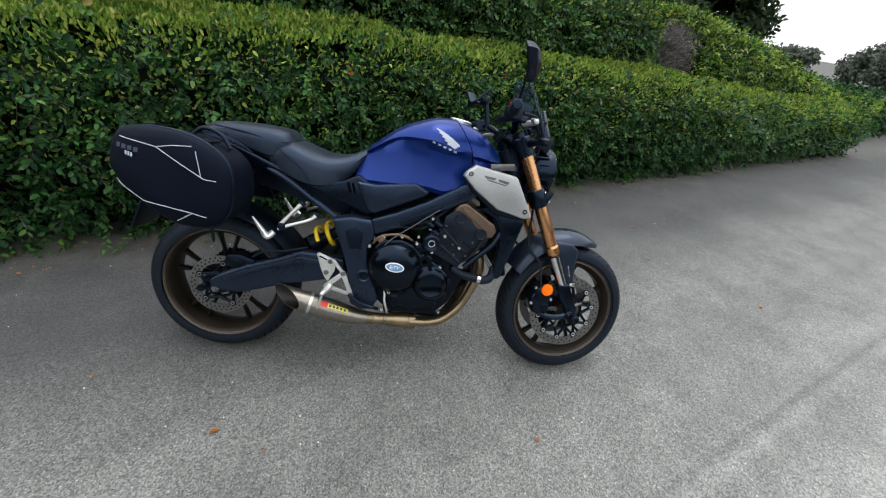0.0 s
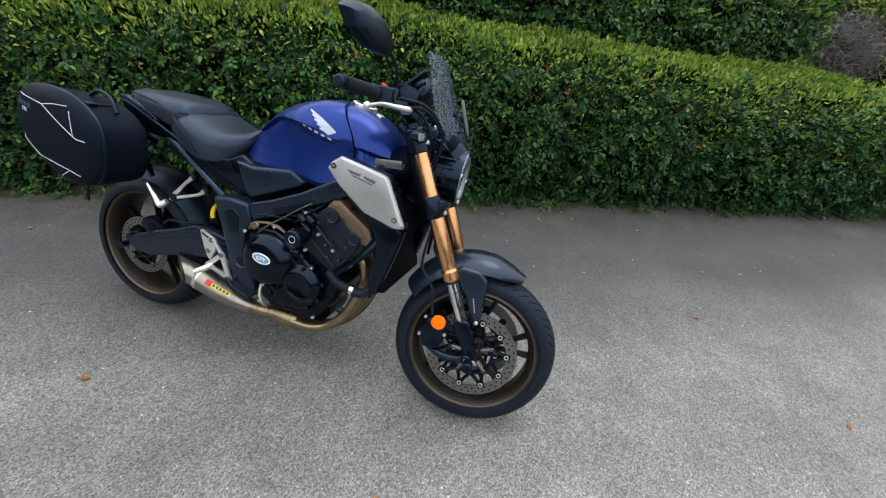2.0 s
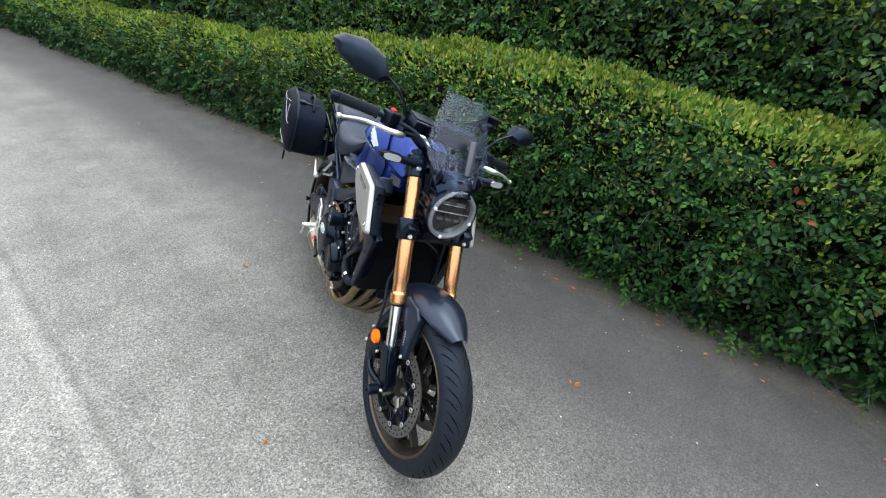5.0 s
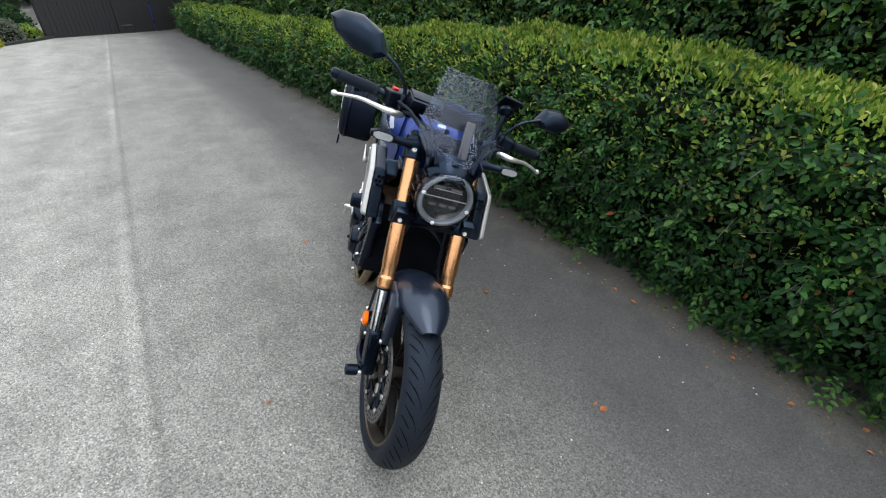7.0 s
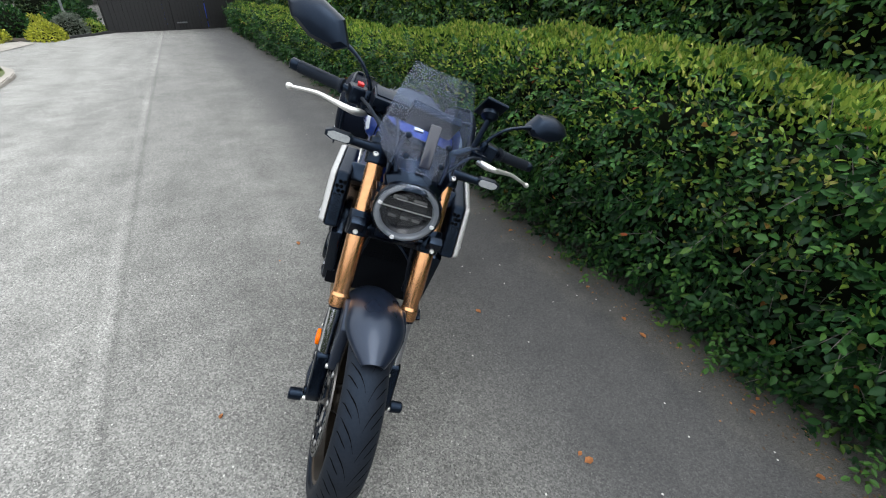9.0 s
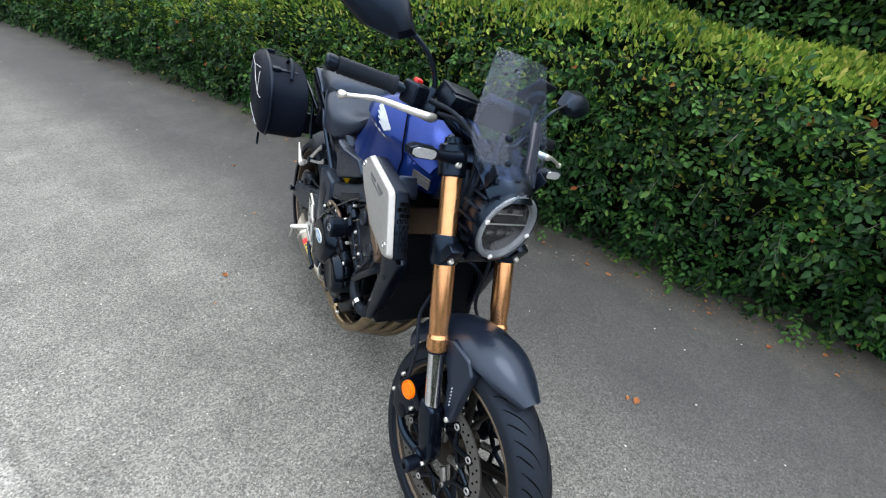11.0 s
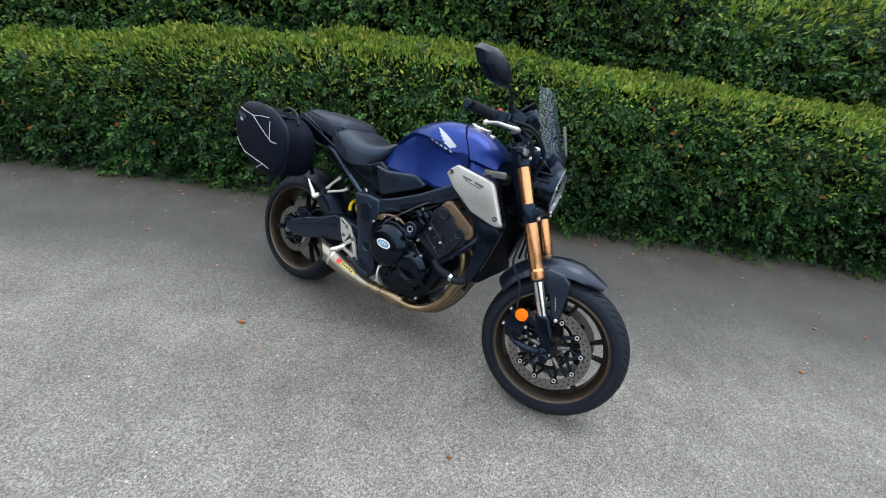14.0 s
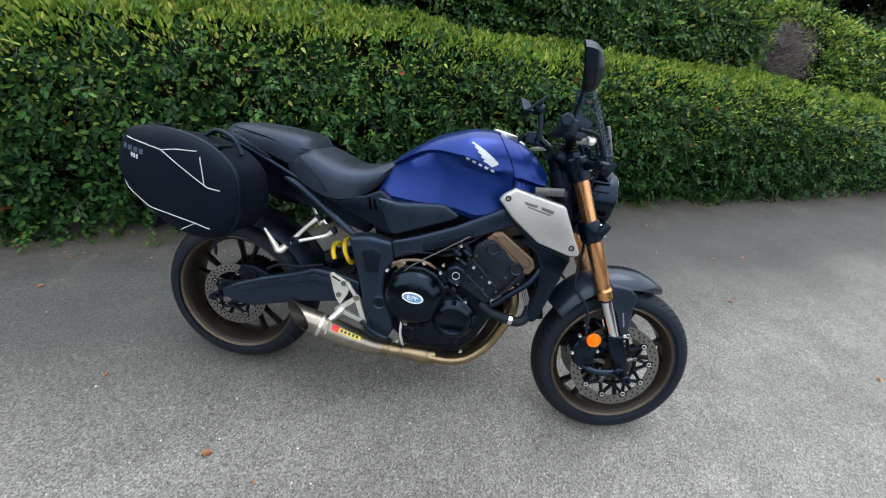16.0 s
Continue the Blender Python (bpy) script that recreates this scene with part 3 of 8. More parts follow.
# ---- gate and fence at the end of the drive ----
def gate():
    base = pose(*at_hedge(-18.2, 1.62), 0, 0, HEDGE_TURN - 50) @ Matrix.Scale(0.87, 4)
    # x runs away from the hedge along the fence
    fence = thing("fence", "dark stained board fence with a white sign", "fence", base)
    gates = thing("gate", "dark stained double board gate with steel hinges", "gate", base)

    def boards(root, x0, x1, h):
        n = int((x1 - x0) / 0.145)
        w = (x1 - x0) / n
        bm = bmesh.new()
        bmesh.ops.create_cube(bm, size=1.0, matrix=Matrix.Diagonal((w - 0.008, 0.022, h, 1)))
        bmesh.ops.bevel(bm, geom=list(bm.edges), offset=0.003, segments=1, affect="EDGES")
        me = mesh_of("board", bm, FENCE_WOOD)
        g = random.Random(5)
        for k in range(n):
            b = new("board", me)
            b.parent = root
            b.matrix_local = pose(x0 + (k + 0.5) * w, g.uniform(-0.004, 0.004), 0.04 + h / 2 + g.uniform(-0.008, 0.008), 0, 0, g.uniform(-0.5, 0.5))
    boards(gates, 0.05, 1.52, 1.9)
    boards(gates, 1.56, 3.05, 1.9)
    boards(fence, 3.15, 5.6, 1.9)
    for root, x0, x1 in ((gates, 0.05, 1.52), (gates, 1.56, 3.05), (fence, 3.12, 5.62)):
        for z in (0.35, 1.0, 1.65):
            bm = bmesh.new()
            bmesh.ops.create_cube(bm, size=1.0, matrix=pose((x0 + x1) / 2, -0.035, z) @ Matrix.Diagonal((x1 - x0, 0.045, 0.09, 1)))
            part("rail", bm, FENCE_WOOD, root)
    for x, root in ((0.0, gates), (3.10, fence), (5.64, fence)):
        bm = bmesh.new()
        bmesh.ops.create_cube(bm, size=1.0, matrix=pose(x, 0, 1.0) @ Matrix.Diagonal((0.11, 0.11, 2.0, 1)))
        part("post", bm, FENCE_WOOD, root)
    for x0, x1 in ((0.03, 0.55), (2.55, 3.08)):
        for z in (0.32, 1.62):
            bm = bmesh.new()
            bmesh.ops.create_cube(bm, size=1.0, matrix=pose((x0 + x1) / 2, 0.018, z) @ Matrix.Diagonal((x1 - x0, 0.008, 0.045, 1)))
            part("hinge", bm, STEEL, gates, "long steel strap hinge")
    bm = bmesh.new()
    bmesh.ops.create_cube(bm, size=1.0, matrix=pose(1.45, 0.02, 1.12) @ Matrix.Diagonal((0.16, 0.02, 0.05, 1)))
    part("latch", bm, STEEL, gates)
    bm = bmesh.new()
    bmesh.ops.create_cube(bm, size=1.0, matrix=pose(4.0, 0.02, 1.42) @ Matrix.Diagonal((0.85, 0.012, 0.34, 1)))
    sign = part("sign", bm, SIGN_WHITE, fence, "white sign with dark writing")
    bm = bmesh.new()
    for k, w in enumerate((0.05, 0.09, 0.06, 0.11, 0.07, 0.09)):
        bmesh.ops.create_cube(bm, size=1.0, matrix=pose(4.28 - 0.11 * k, 0.028, 1.43) @ Matrix.Diagonal((w, 0.004, 0.06, 1)))
    part("sign_bars", bm, SIGN_INK, sign)
    # a blue sheeted stack behind
    bm = bmesh.new()
    bmesh.ops.create_cube(bm, size=1.0, matrix=pose(1.9, -1.3, 1.45) @ Matrix.Diagonal((3.4, 1.2, 2.9, 1)))
    bmesh.ops.bevel(bm, geom=list(bm.edges), offset=0.06, segments=2, affect="EDGES")
    box = new("blue_tarpaulin", mesh_of("blue_tarpaulin", bm, BLUE_TARP, 40))
    box.matrix_world = base
    tagged(box, "bright blue plastic tarpaulin over goods behind the fence", "tarpaulin")


gate()


# ---- planted bed, kerb and lawn beside the drive ----
def shrub(name, label, u, n, rx, ry, h, material, seed, count, leaf):
    g = np.random.default_rng(seed)
    root = thing(name, label, "shrub", pose(*at_hedge(u, n), 0, 0, HEDGE_TURN), "planted bed")
    d = g.normal(0, 1, (count, 3))
    d[:, 2] = np.abs(d[:, 2])
    d /= np.linalg.norm(d, axis=1, keepdims=True)
    lump = 1 + 0.18 * waves(d[:, 0] * 3, d[:, 1] * 3 + d[:, 2] * 2, seed, 1.0)
    p = d * (g.uniform(0.72, 1.0, count) * lump)[:, None] * np.array([rx, ry, h])
    ln = leaf * g.uniform(0.7, 1.3, count)
    tagged(cards("foliage", p, d + g.normal(0, 0.6, (count, 3)), d + g.normal(0, 0.4, (count, 3)), ln, ln * 0.5, material, root), kind="stuff")
    # a near-black ball paints the shade inside the foliage
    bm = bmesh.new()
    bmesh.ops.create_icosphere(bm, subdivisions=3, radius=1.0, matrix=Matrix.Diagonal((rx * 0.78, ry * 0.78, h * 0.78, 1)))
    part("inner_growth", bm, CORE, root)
    return root


def planting():
    shrub("shrub", "low golden yellow-green shrub at the drive's edge", -13.05, -3.20, 0.85, 0.36, 0.36, YELLOW_LEAF, 31, 1500, 0.06)
    shrub("shrub", "low golden yellow-green shrub beside the footpath", -12.2, -4.25, 1.0, 0.5, 0.38, YELLOW_LEAF, 32, 1700, 0.06)
    shrub("shrub", "small golden shrub behind the low ones", -13.9, -3.45, 0.35, 0.30, 0.50, YELLOW_LEAF, 33, 900, 0.06)
    shrub("shrub", "grey-green rounded shrub beside a post", -14.3, -2.92, 0.48, 0.42, 0.56, GREY_LEAF, 34, 1500, 0.06)
    shrub("shrub", "small green shrub beside the fence", -15.05, -2.52, 0.42, 0.35, 0.34, SHOOT, 35, 1000, 0.06)
    shrub("shrub", "rounded green shrub in the bed", -13.6, -3.95, 0.6, 0.55, 0.74, LEAF, 36, 1500, 0.07)
    shrub("shrub", "broad clipped green shrub", -16.1, -3.15, 1.2, 0.7, 0.78, LEAF, 37, 2600, 0.08)
    shrub("shrub", "broad clipped green shrub", -15.4, -5.4, 1.5, 0.9, 1.0, LEAF, 38, 2600, 0.08)
    shrub("shrub", "dark green shrub under trees", -18.6, -3.9, 1.5, 1.0, 1.5, FAR_LEAF, 39, 2600, 0.10)
    shrub("shrub", "dark green shrub under trees", -17.6, -6.6, 2.0, 1.2, 1.5, FAR_LEAF, 40, 2600, 0.10)
    # sign post
    post = thing("sign_post", "grey steel post carrying a small white notice", "sign post", pose(*at_hedge(-15.1, -3.05), 0, 0, HEDGE_TURN - 90))
    part("post", pipe_simple([(0, 0, 0), (0, 0, 1.2), (0, 0, 2.6)], 0.035, 0.035), STEEL, post)
    bm = bmesh.new()
    bmesh.ops.create_cube(bm, size=1.0, matrix=pose(0, 0.045, 1.0) @ Matrix.Diagonal((0.30, 0.01, 0.22, 1)))
    nt = part("notice", bm, SIGN_WHITE, post, "small white notice")
    bm = bmesh.new()
    for k in range(3):
        bmesh.ops.create_cube(bm, size=1.0, matrix=pose(0, 0.052, 1.06 - 0.05 * k) @ Matrix.Diagonal((0.2, 0.003, 0.018, 1)))
    part("notice_bars", bm, SIGN_INK, nt)
    # lawn island with a kerb of separate stones
    line = [(-3.0, -2.66), (-5.0, -2.66), (-6.2, -2.66), (-6.8, -2.67), (-7.2, -2.70), (-7.6, -2.80), (-7.88, -2.97), (-8.02, -3.25), (-7.9, -3.9), (-7.4, -4.7), (-6.7, -5.8)]
    pts = []
    for a, b in zip(line, line[1:]):
        m = max(1, int(math.dist(a, b) / 0.45))
        pts += [(a[0] + (b[0] - a[0]) * k / m, a[1] + (b[1] - a[1]) * k / m) for k in range(m)]
    pts.append(line[-1])
    kerb = thing("kerb", "pale concrete kerb stones round a lawn island", "kerb", pose(0, 0, 0, 0, 0, HEDGE_TURN), kind="structure")
    for a, b in zip(pts, pts[1:]):
        L = math.dist(a, b)
        bm = bmesh.new()
        bmesh.ops.create_cube(bm, size=1.0, matrix=pose((a[0] + b[0]) / 2, (a[1] + b[1]) / 2, -0.03 + float(fall((a[0] + b[0]) / 2)), 0, 0, math.degrees(math.atan2(b[1] - a[1], b[0] - a[0]))) @ Matrix.Diagonal((L - 0.003, 0.11, 0.17, 1)))
        bmesh.ops.bevel(bm, geom=list(bm.edges), offset=0.012, segments=2, affect="EDGES")
        part("kerb_stone", bm, KERB, kerb)
    bm = bmesh.new()
    f = bm.faces.new([bm.verts.new((x, y - 0.05, 0.045 + float(fall(x)))) for x, y in line] + [bm.verts.new((-3.0, -7.0, 0.045 + float(fall(-3.0))))])
    lawn = new("lawn", mesh_of("lawn", bm, surface("lawn_soil", (0.05, 0.07, 0.02), (0.10, 0.12, 0.04), 0.95, grain=40, bump=0.5)))
    lawn.matrix_world = pose(0, 0, 0, 0, 0, HEDGE_TURN)
    tagged(lawn, "short worn green lawn inside a kerb", "lawn", kind="structure")
    g = np.random.default_rng(41)
    n = 14000
    x = g.uniform(-7.6, -3.2, n)
    y = -2.86 - g.random(n) * np.clip((x + 7.95) * 1.0, 0.2, 3.0)
    ax = g.normal(0, 0.5, (n, 3)) + np.array([0, 0, 1])
    ob = cards("grass", np.stack([x, y, 0.04 + fall(x)], 1), ax, g.normal(0, 1, (n, 3)), g.uniform(0.03, 0.07, n), np.full(n, 0.006), GRASS)
    ob.matrix_world = pose(0, 0, 0, 0, 0, HEDGE_TURN)
    tagged(ob, "short green grass blades on the lawn", "grass", kind="stuff")
    # pale footpath past the bed
    bm = bmesh.new()
    bm.faces.new([bm.verts.new((x, y, 0.012 + float(fall(x)))) for x, y in ((-9.0, -3.70), (-10.6, -3.46), (-12.0, -3.26), (-12.4, -3.60), (-11.1, -4.10), (-9.6, -5.0))])
    path = new("footpath", mesh_of("footpath", bm, surface("worn_footpath", (0.20, 0.185, 0.165), (0.34, 0.32, 0.29), 0.9, grain=60, bump=0.3)))
    path.matrix_world = pose(0, 0, 0, 0, 0, HEDGE_TURN)
    tagged(path, "pale footpath leading away beside the bed", "path", kind="structure")
    # bark and soil of the bed, with a low edging along the drive
    bm = bmesh.new()
    edge = [(-12.35, -3.28), (-13.2, -2.86), (-14.0, -2.48), (-14.9, -2.12), (-15.6, -1.88)]
    bm.faces.new([bm.verts.new((x, y, 0.02 + float(fall(x)))) for x, y in edge + [(-24.0, -5.0), (-22.0, -12.0), (-13.5, -10.0), (-11.3, -4.6), (-12.45, -3.62)]])
    bed = new("soil_bed", mesh_of("soil_bed", bm, surface("bark_and_soil", (0.018, 0.014, 0.010), (0.05, 0.038, 0.026), 0.95, grain=30, bump=0.6)))
    bed.matrix_world = pose(0, 0, 0, 0, 0, HEDGE_TURN)
    tagged(bed, "dark soil and bark of the planted bed", "soil", kind="structure")
    for a, b in zip(edge, edge[1:]):
        bm = bmesh.new()
        bmesh.ops.create_cube(bm, size=1.0, matrix=pose((a[0] + b[0]) / 2, (a[1] + b[1]) / 2, 0.02 + float(fall((a[0] + b[0]) / 2)), 0, 0, math.degrees(math.atan2(b[1] - a[1], b[0] - a[0]))) @ Matrix.Diagonal((math.dist(a, b), 0.05, 0.08, 1)))
        part("edging_board", bm, FENCE_WOOD, bed)


planting()


# ---- trees ----
def tree(label, x, y, h, r, seed, count=5200, leaf=0.24, trunk_h=0.3, material=None, ground=0.0):
    g = np.random.default_rng(seed)
    root = thing("tree", label, "tree", pose(x, y, ground, 0, 0, seed * 37 % 360), "trees beyond the hedges")
    part("trunk", pipe_simple([(0, 0, 0), (0.1, 0.05, h * 0.3), (0.0, 0.1, h * 0.65), (0.1, 0, h * 0.9)], h * 0.022, h * 0.006), BARK, root)
    tips = []
    for k in range(9):
        a = 2 * math.pi * k / 9 + g.uniform(-0.3, 0.3)
        z0 = h * g.uniform(trunk_h, 0.65)
        e = Vector((math.cos(a) * r * g.uniform(0.5, 0.85), math.sin(a) * r * g.uniform(0.5, 0.85), z0 + h * g.uniform(0.1, 0.3)))
        part("limb", pipe_simple([(0, 0.05, z0), tuple(e * 0.5 + Vector((0, 0, z0 * 0.45))), tuple(e)], h * 0.009, h * 0.002), BARK, root)
        tips.append(np.array(e))
    tips.append(np.array([0, 0, h * 0.9]))
    tips.append(np.array([r * 0.2, -r * 0.2, h * 0.75]))
    c = np.array(tips)[g.integers(0, len(tips), count)]
    d = g.normal(0, 1, (count, 3))
    d /= np.linalg.norm(d, axis=1, keepdims=True)
    p = c + d * (r * 0.42 * g.random(count) ** 0.45)[:, None] * np.array([1, 1, 0.8])
    ln = leaf * g.uniform(0.6, 1.4, count)
    tagged(cards("crown", p, g.normal(0, 1, (count, 3)), d + np.array([0, 0, 0.5]) + g.normal(0, 0.5, (count, 3)), ln, ln * 0.6, material or FAR_LEAF, root), kind="stuff")
    return root


def trees():
    def polar(az, dist):
        return dist * math.cos(radians(az)), dist * math.sin(radians(az)) - 1.3
    for az, dist, h, r, seed in ((66, 24, 8.5, 4.0, 51), (61.5, 26, 7.2, 3.0, 52), (57.4, 27, 4.8, 2.3, 53), (59.0, 26, 6.0, 3.0, 66), (68, 22, 8.5, 4.0, 54), (74, 20, 8.5, 4.0, 55), (50.0, 30, 1.5, 1.3, 60), (43.0, 30, 2.3, 1.5, 56), (40, 27, 2.4, 1.7, 57), (37, 27, 2.6, 1.9, 58), (33, 26, 2.8, 2.2, 59)):
        x, y = polar(az, dist)
        # low far trees get the grey leaf: distance haze put into their colour
        tree("dark leafy tree standing beyond the hedges" if h > 3.5 else "low grey-green tree far down the drive, distance haze in its colour", x, y, h, r, seed, 7000 if h > 4 else 5200, 0.24 if h > 4 else 0.17, 0.04, material=FAR_LEAF if h > 3.5 else GREY_LEAF)
    for u, n, h, r, seed in ((-22.0, -4.5, 8, 3.5, 61), (-20.5, -7.5, 8, 3.4, 62), (-24, -10.5, 9, 4.0, 63), (-19.5, -11.5, 8, 3.6, 64), (-25, -1, 9, 4.0, 65)):
        p = at_hedge(u, n)
        tree("dark leafy tree beside the fence", p.x, p.y, h, r, seed, 4200, 0.26, 0.22, ground=p.z)
    # dark woods close the view; their unseen reach is added to block low sky
    g = np.random.default_rng(70)
    n = 30000
    a = g.uniform(radians(62), radians(386), n)
    dist = g.uniform(30, 38, n)
    top = 7.5 + 2.0 * waves(a * 9, a * 0, 71, 1.0)
    p = np.stack([dist * np.cos(a), dist * np.sin(a), g.random(n) ** 0.8 * (top + 0.8) - 0.8], 1)
    ob = cards("far_woods", p, g.normal(0, 1, (n, 3)), g.normal(0, 1, (n, 3)), g.uniform(0.8, 1.6, n), g.uniform(0.5, 0.9, n), FAR_LEAF)
    tagged(ob, "dark band of distant woods, its unseen reach added to block low sky", "woods", kind="stuff")


trees()


# ---- litter on the ground ----
def litter():
    g = random.Random(21)
    spots = [(0.20, 0.53, 0.036), (1.04, 0.47, 0.040), (1.01, 0.43, 0.022), (2.19, 1.02, 0.030), (2.00, 0.13, 0.030), (2.33, 0.53, 0.030), (-0.75, -0.11, 0.034), (-0.62, -0.25, 0.014), (2.27, -0.55, 0.032), (-1.78, 0.58, 0.026), (-1.14, 0.32, 0.020), (0.30, -0.64, 0.022), (2.60, 0.50, 0.024), (0.31, 1.19, 0.026), (-1.54, 0.91, 0.028)]
    spots += [(g.uniform(-3.5, 5.0), g.uniform(1.14, 1.32), g.uniform(0.018, 0.04)) for _ in range(26)]
    spots = [(*at_hedge(u, n), size) for u, n, size in spots]
    for x, y, z, s in spots:
        bm = bmesh.new()
        prof = [(0, 0), (0.25, 0.28), (0.6, 0.34), (1, 0.02), (0.62, -0.3), (0.27, -0.25)]
        curl = g.uniform(0.1, 0.4)
        up = [bm.verts.new((a * s, b * s, 0.003 + s * curl * (abs(b) * 1.4 + 0.3 * a * a))) for a, b in prof]
        mid = [bm.verts.new((0.05 * s, 0, 0.003)), bm.verts.new((0.55 * s, 0, 0.003))]
        for f in ((0, 1, 6), (1, 2, 7, 6), (2, 3, 7), (3, 4, 7), (4, 5, 6, 7), (5, 0, 6)):
            vs = up + mid
            bm.faces.new([vs[i] for i in f])
        bmesh.ops.solidify(bm, geom=list(bm.faces), thickness=0.0008)
        ob = new("dry_leaf", mesh_of("dry_leaf", bm, DRY_LEAF))
        ob.matrix_world = pose(x, y, z, 0, 0, g.uniform(0, 360))
        tagged(ob, "curled orange-brown dry leaf lying on the asphalt", "leaf", "dry leaves")
    # weeds at the foot of the hedge
    gg = np.random.default_rng(22)
    for u, n in ((-1.75, 1.24), (-1.45, 1.25), (-0.6, 1.22), (0.75, 1.25), (1.05, 1.24), (1.65, 1.22), (2.3, 1.22), (-2.6, 1.22), (3.2, 1.22), (0.1, 1.22), (1.35, 1.25)):
        k = 30
        p0 = np.array([u, n + 0.06, 0.0]) + gg.normal(0, 1, (k, 3)) * np.array([0.08, 0.035, 0])
        p0[:, 2] = gg.uniform(0.004, 0.07, k) + fall(p0[:, 0])
        ln = gg.uniform(0.02, 0.038, k)
        ob = cards("weed", p0, gg.normal(0, 1, (k, 3)) + np.array([0, -0.4, 0.25]), gg.normal(0, 0.4, (k, 3)) + np.array([0, 0, 1]), ln, ln * 0.55, WEED)
        ob.matrix_world = pose(0, 0, 0, 0, 0, HEDGE_TURN)
        tagged(ob, "small green weed at the foot of the hedge", "weed", "weeds", "stuff")
    n = 2600
    x = gg.uniform(-6, 8, n)
    d = np.abs(gg.normal(0, 0.10, n))
    ob = cards("leaf_crumbs", np.stack([x, 1.33 - d, 0.006 + fall(x)], 1), np.concatenate([gg.normal(0, 1, (n, 2)), np.zeros((n, 1))], 1), np.tile(np.array([[0, 0, 1.0]]), (n, 1)), gg.uniform(0.006, 0.018, n), gg.uniform(0.004, 0.009, n), CRUMB)
    ob.matrix_world = pose(0, 0, 0, 0, 0, HEDGE_TURN)
    tagged(ob, "brown leaf crumbs along the foot of the hedge", "leaf litter", kind="stuff")


litter()

# ---- motorcycle: materials ----
TANK_BLUE = surface("satin_blue_paint", (0.0038, 0.0205, 0.140), (0.0062, 0.0285, 0.185), 0.30, 0.55, grain=400, bump=0.02, wear=4, coat=0.08, spread=0.04, spec=0.35)
BLACK_PLASTIC = surface("black_moulded_plastic", (0.0011, 0.0016, 0.0035), (0.0025, 0.0034, 0.0068), 0.36, grain=260, bump=0.15, wear=9, spec=0.32, sheen=(0.42, 0.64, 1.0))
SATIN_BLACK = surface("satin_black_paint", (0.0009, 0.0014, 0.0031), (0.0020, 0.0028, 0.0058), 0.25, grain=120, bump=0.06, wear=7, spec=0.36, sheen=(0.42, 0.64, 1.0))
ENGINE_BLACK = surface("engine_black_paint", (0.0009, 0.0011, 0.0018), (0.0028, 0.0032, 0.0046), 0.30, grain=90, bump=0.25, wear=14, spec=0.22, sheen=(0.45, 0.66, 1.0))
FRAME_GREY = surface("frame_dark_grey_paint", (0.0048, 0.0068, 0.0130), (0.0090, 0.0120, 0.0210), 0.30, grain=150, bump=0.08, wear=6, spec=0.52, sheen=(0.42, 0.64, 1.0))
FENDER_GREY = surface("fender_graphite_paint", (0.0065, 0.0100, 0.020), (0.0105, 0.0152, 0.028), 0.30, 0.2, grain=300, bump=0.03, wear=5, coat=0.2, sheen=(0.6, 0.75, 1.0))
SEAT_SKIN = surface("black_seat_vinyl", (0.0092, 0.0116, 0.0195), (0.0170, 0.0206, 0.0310), 0.37, grain=420, bump=0.35, wear=8, spec=0.41, sheen=(0.45, 0.66, 1.0))
BAG_CLOTH = surface("black_bag_fabric", (0.0014, 0.0020, 0.0052), (0.0034, 0.0044, 0.0092), 0.6, grain=500, bump=0.4, wear=6, spec=0.13, sheen=(0.45, 0.66, 1.0))
RUBBER = surface("tyre_rubber", (0.0060, 0.0071, 0.0097), (0.0124, 0.0141, 0.0184), 0.59, grain=140, bump=0.25, wear=8, spec=0.24, sheen=(0.45, 0.66, 1.0))
GROOVE = surface("tyre_groove", (0.0008, 0.0008, 0.001), (0.0018, 0.0018, 0.002), 0.95, grain=140, spec=0.04)
RIM_BRONZE = surface("bronze_wheel_paint", (0.012, 0.0092, 0.0068), (0.021, 0.0162, 0.012), 0.40, 0.15, grain=120, bump=0.05, wear=9, spec=0.2)
SPOKE_DARK = surface("dark_spoke_paint", (0.004, 0.0036, 0.0033), (0.008, 0.007, 0.0062), 0.42, 0.1, grain=120, bump=0.05, spec=0.25)
RIM_EDGE = surface("bright_bronze_rim_edge", (0.060, 0.045, 0.032), (0.105, 0.080, 0.056), 0.38, 0.5, grain=120, bump=0.05)
FORK_GOLD = surface("gold_anodised_fork", (0.52, 0.26, 0.115), (0.62, 0.33, 0.165), 0.24, 0.95, grain=60, bump=0.0, wear=5, spread=0.04)
CHROME = surface("polished_fork_chrome", (0.55, 0.56, 0.60), (0.68, 0.69, 0.72), 0.12, 1.0, grain=30, bump=0.0, spread=0.04)
BRIGHT = surface("bright_alloy", (0.58, 0.58, 0.57), (0.74, 0.74, 0.72), 0.34, 0.85, grain=90, bump=0.05)
PLATE_SILVER = surface("brushed_silver_cover", (0.36, 0.362, 0.362), (0.45, 0.452, 0.452), 0.40, 0.7, grain=110, bump=0.05, wear=5)
DISC_STEEL = surface("brake_disc_steel", (0.13, 0.128, 0.126), (0.22, 0.216, 0.21), 0.40, 0.9, grain=70, bump=0.05)
CAST_GREY = surface("dark_cast_cylinder", (0.0056, 0.0064, 0.0088), (0.0110, 0.0122, 0.0160), 0.36, grain=120, bump=0.4, wear=12, spec=0.33, sheen=(0.45, 0.66, 1.0))
HEAD_BRONZE = surface("bronze_engine_cover", (0.115, 0.078, 0.054), (0.175, 0.122, 0.086), 0.42, 0.55, grain=90, bump=0.1)
